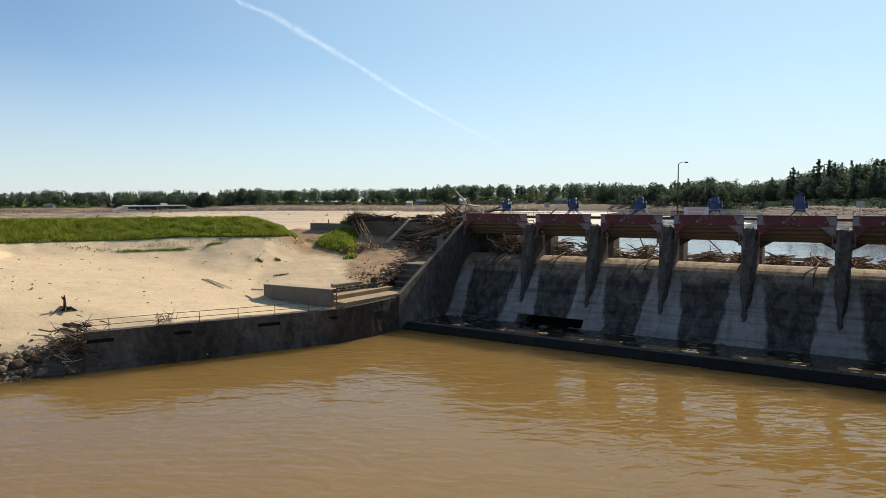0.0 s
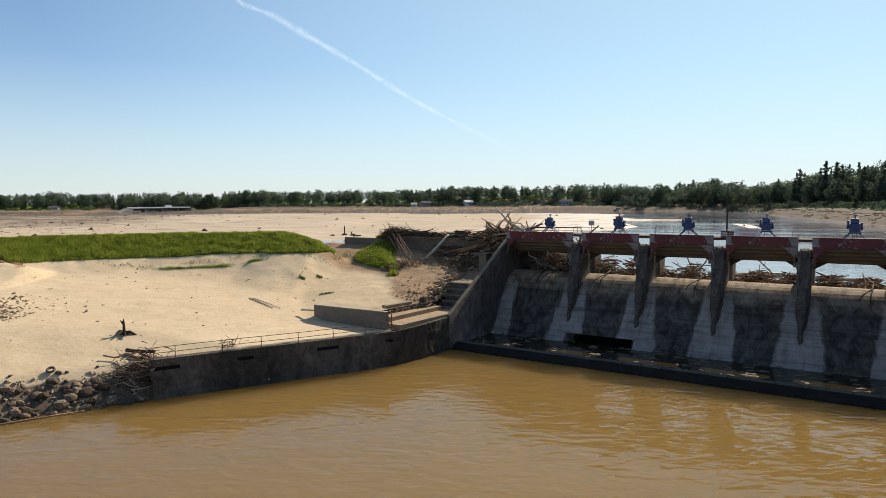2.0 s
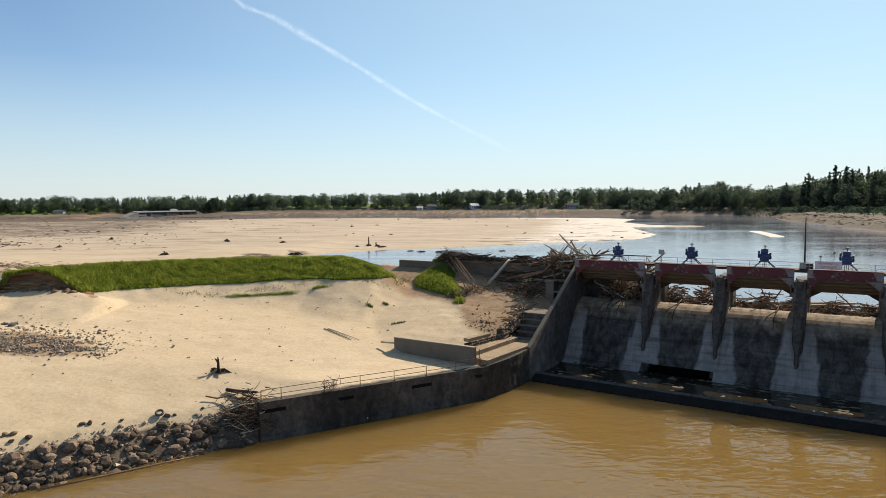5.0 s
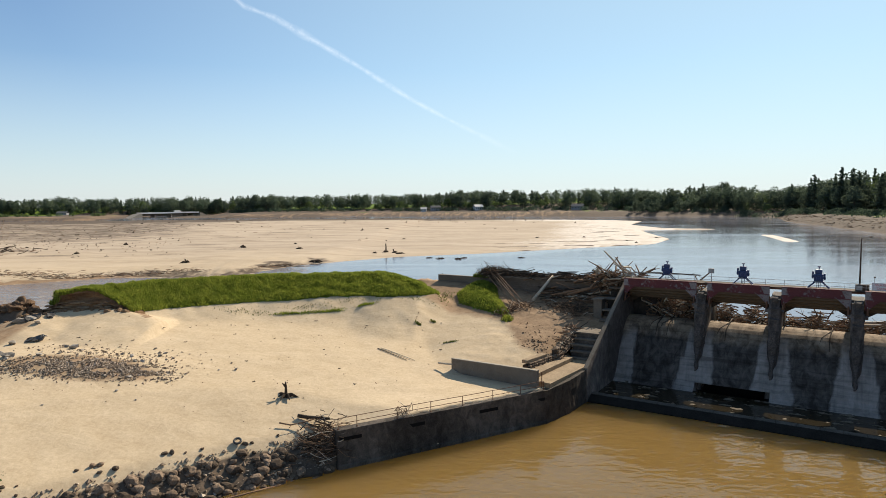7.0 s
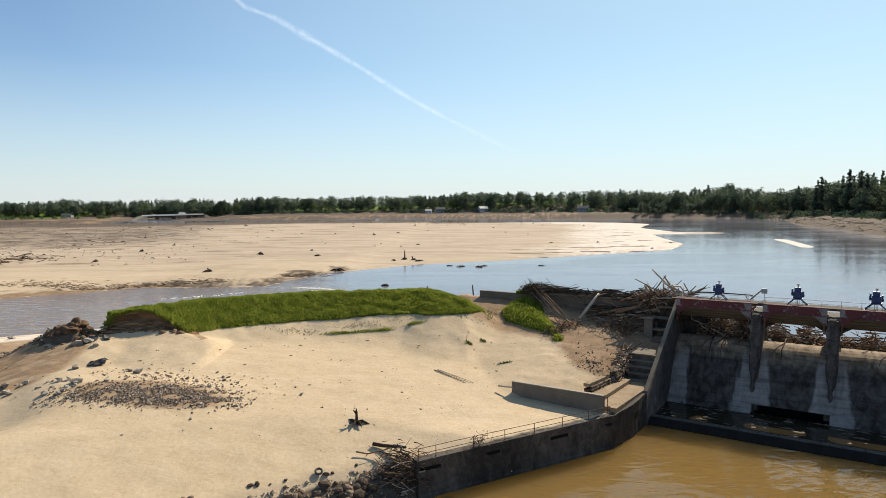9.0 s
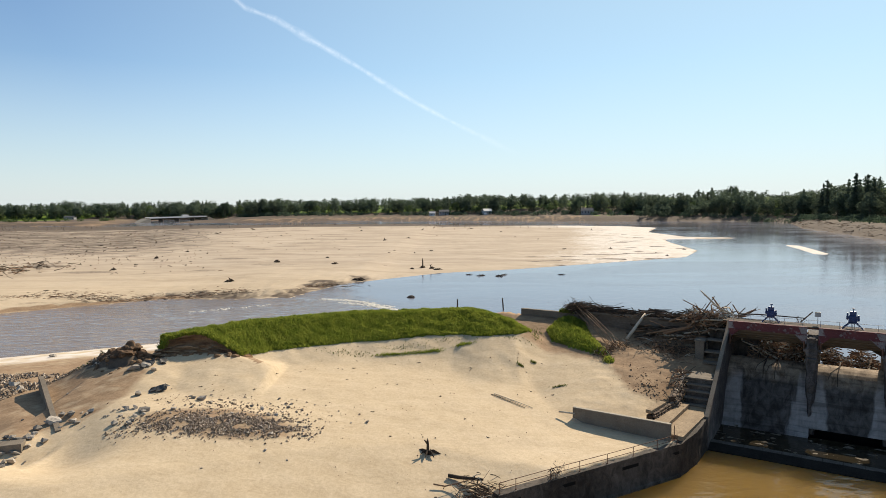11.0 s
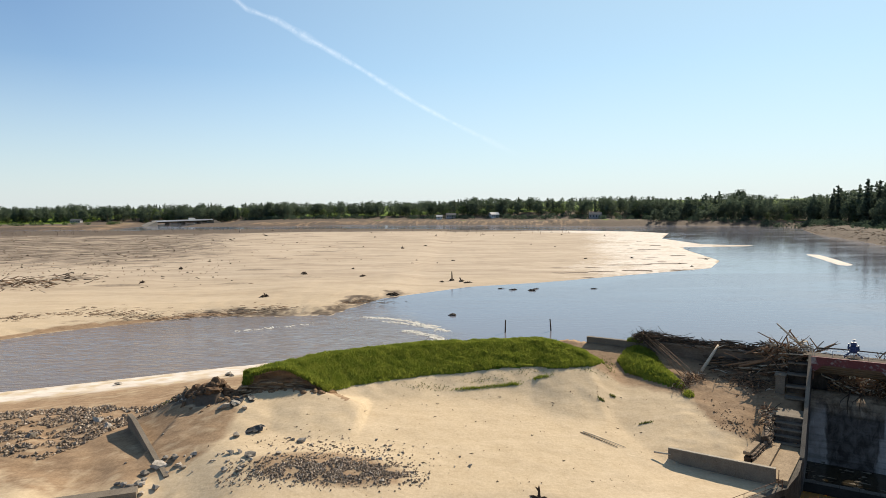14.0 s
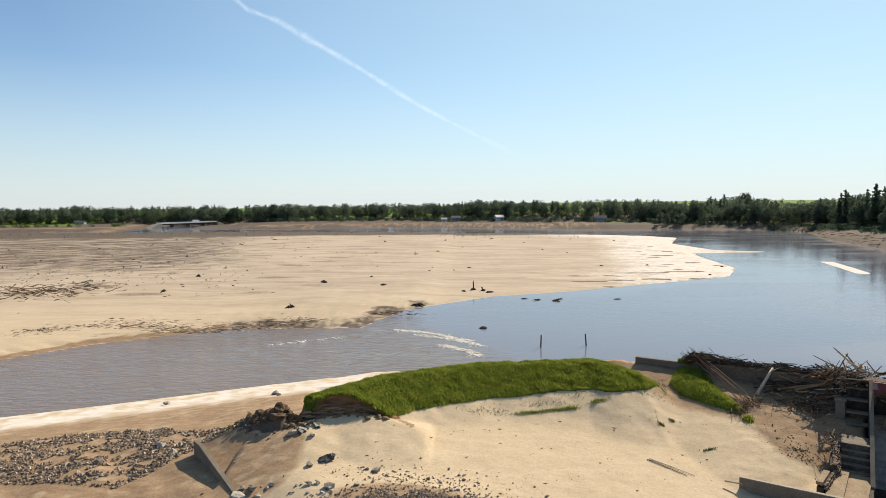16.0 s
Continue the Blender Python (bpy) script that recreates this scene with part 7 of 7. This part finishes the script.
bm = bmesh.new()
tube(bm, [(0, 0, 6.2), (0.25, 0, 6.42), (0.9, 0, 6.45)], 0.035, 6)
part("arm", bm, M_galv, mast)
bm = bmesh.new()
box(bm, 0.75, 1.1, -0.1, 0.1, 6.32, 6.46, bevel=0.03)
part("lamp_head", bm, M_wood_dark, mast)
for u, v, h in ((28.9, 20.0, 2.4), (30.3, 20.2, 2.9)):
    lm = thing("small_lamp", "small lamp on a thin pole at the crest", "lamp", DAM @ pose(u, v, 12.0))
    bm = bmesh.new()
    tube(bm, [(0, 0, 0), (0, 0, h)], 0.03, 5)
    part("pole", bm, M_galv, lm)
    bm = bmesh.new()
    box(bm, -0.12, 0.12, -0.1, 0.1, h, h + 0.16, bevel=0.03)
    part("lamp_head", bm, M_wood_dark, lm)
sign = thing("warning_sign", "white warning sign with red lettering on the crest railing", "sign", DAM @ pose(28.6, 15.6, 13.28))
bm = bmesh.new()
box(bm, -0.1, 2.55, -0.02, 0.02, 0.1, 1.02, bevel=0.01)
board = part("board", bm, M_white, sign)
M_ink = rough_mat("red_lettering", (0.5, 0.10, 0.07), (0.6, 0.14, 0.10), 3, 20, 0.6, 0.05, 0.005)
for word, z in (("WARNING", 0.62), ("DANGER", 0.2)):
    cu = bpy.data.curves.new("lettering", 'FONT')
    cu.body, cu.size, cu.align_x, cu.extrude = word, 0.42, 'CENTER', 0.004
    cu.materials.append(M_ink)
    ob = new("lettering", cu)
    ob.parent = board
    ob.matrix_basis = pose(1.22, -0.026, z, 90, 0, 0)
box_ = thing("control_box", "grey steel control box beside the sign", "box", DAM @ pose(27.4, 16.4, 13.16))
bm = bmesh.new()
box(bm, -0.5, 0.9, -0.3, 0.3, 0, 0.75, bevel=0.03)
part("case", bm, M_wood_dark, box_)
bm = bmesh.new()
box(bm, -0.45, 0.2, -0.32, -0.304, 0.1, 0.65)
part("door", bm, M_galv, box_)
for u in (10.6, 45.5):
    bm = bmesh.new()
    tube(bm, [(0, 0, 0), (0, 0, 1.1)], 0.04, 5)
    box(bm, -0.36, 0.36, -0.1, 0.1, 1.1, 1.75)
    ob = link("sign_board", bm, M_galv)
    ob.matrix_world = DAM @ pose(u, 17.8, 13.16)
    tagged(ob, "small plain grey sign on the crest railing", "sign")

# ---- vapour trail ----
M_trail = bpy.data.materials.new("vapour_trail")
M_trail.use_nodes = True
nt = M_trail.node_tree
nt.nodes.remove(nt.nodes["Principled BSDF"])
# the trail glows by itself, in place of sunlight scattered in it
trail_glow = nt.nodes.new("ShaderNodeEmission")
trail_glow.inputs[0].default_value = (0.90, 0.95, 1.0, 1)
trail_glow.inputs[1].default_value = 0.95
clear = nt.nodes.new("ShaderNodeBsdfTransparent")
ms = nt.nodes.new("ShaderNodeMixShader")
av = nt.nodes.new("ShaderNodeAttribute")
av.attribute_name = "wisp_share"
wisp = ramp(nt, noise_node(nt, 0.018, 5, 0.7, (1, 1, 1), "Object", 0.6), [(0.32, (0.25,) * 3), (0.6, (1, 1, 1))])
dens = nt.nodes.new("ShaderNodeMath")
dens.operation = 'MULTIPLY'
nt.links.new(av.outputs["Fac"], dens.inputs[0])
nt.links.new(wisp, dens.inputs[1])
nt.links.new(dens.outputs[0], ms.inputs[0])
nt.links.new(clear.outputs[0], ms.inputs[1])
nt.links.new(trail_glow.outputs[0], ms.inputs[2])
nt.links.new(ms.outputs[0], nt.nodes["Material Output"].inputs[0])
# bearings (degrees right of north) and heights above the horizon of the trail, and its half width
TRAIL = [(-21.6, 17.9, 0.40), (-19.4, 16.2, 0.36), (-17.0, 15.5, 0.42), (-14.2, 14.1, 0.55), (-10.2, 12.0, 0.42), (-5.0, 8.9, 0.34), (-1.2, 6.9, 0.34), (1.6, 5.5, 0.4), (4.4, 4.1, 0.45)]
R, seen = 4300.0, [[], [], []]
ks = np.linspace(0, 8, 97)
for k in ks:
    b, e, w = (float(np.interp(k, range(9), [t[j] for t in TRAIL])) for j in range(3))
    b2, e2 = (float(np.interp(min(k + 0.05, 8), range(9), [t[j] for t in TRAIL])) for j in range(2))
    b1, e1 = (float(np.interp(max(k - 0.05, 0), range(9), [t[j] for t in TRAIL])) for j in range(2))
    tx, te = b2 - b1, e2 - e1
    size = math.hypot(tx, te)
    w *= 0.72 + 0.2 * math.sin(k * 5.1) * math.sin(k * 2.3 + 1)
    for j, s in enumerate((-1, 0, 1)):
        bb, ee = radians(b - te / size * w * s), radians(e + tx / size * w * s)
        seen[j].append((-45 + R * math.sin(bb) * math.cos(ee), R * math.cos(bb) * math.cos(ee), 25.7 + R * math.sin(ee)))
verts = seen[0] + seen[1] + seen[2]
m = len(ks)
faces = [(j * m + i, j * m + i + 1, (j + 1) * m + i + 1, (j + 1) * m + i) for j in range(2) for i in range(m - 1)]
me = bpy.data.meshes.new("vapour_trail")
me.from_pydata(verts, [], faces)
me.materials.append(M_trail)
fade = [0.0] * m + [float(np.interp(k, [0, 3, 5, 7, 8], [0.26, 0.36, 0.32, 0.14, 0.0])) for k in ks] + [0.0] * m
me.attributes.new("wisp_share", 'FLOAT', 'POINT').data.foreach_set("value", fade)
trail = new("vapour_trail", me)
trail.visible_shadow = False
tagged(trail, "thin white vapour trail fading across the blue sky", "vapour trail", kind="structure")

# ---- foam of the rapids ----
gf = np.random.RandomState(17)
FV, FF = [], []
lines = (((-97, 173), (-86, 168), (-76, 158)), ((-90, 166), (-80, 160), (-72, 152)), ((-83, 154), (-76, 147), (-74, 142)), ((-128, 158), (-118, 163), (-110, 166)))
for i in range(900):
    ln = lines[gf.choice(4, p=[.34, .26, .34, .06])]
    x, y = on_line(list(ln), gf.rand())
    spread = abs(gf.randn())
    x, y = x - spread * 1.1 + gf.randn() * 0.5, y - spread * 0.6 + gf.randn() * 0.4
    size, ang = (0.08 + 0.34 * gf.rand() ** 2) * (1.2 - 0.3 * min(spread, 2)), gf.randn() * 0.25 - 0.75
    z = float(water_level(np.array([x]), np.array([y]))[0]) + 0.06
    b = len(FV)
    for j in range(7):
        a = 6.28 * j / 7
        rx, ry = size * 3.4 * (0.5 + 0.7 * gf.rand()), size * 0.5 * (0.5 + 0.7 * gf.rand())
        FV.append((x + rx * math.cos(a) * math.cos(ang) - ry * math.sin(a) * math.sin(ang), y + rx * math.cos(a) * math.sin(ang) + ry * math.sin(a) * math.cos(ang), z - 0.05))
    FV.append((x, y, z + 0.12 * size))
    FF += [(b + j, b + (j + 1) % 7, b + 7) for j in range(7)]
me = bpy.data.meshes.new("foam")
me.from_pydata(FV, [], FF)
me.materials.append(M_foam)
me.shade_smooth()
tagged(new("foam", me), "broken white foam on the river rapids", "foam", kind="stuff")
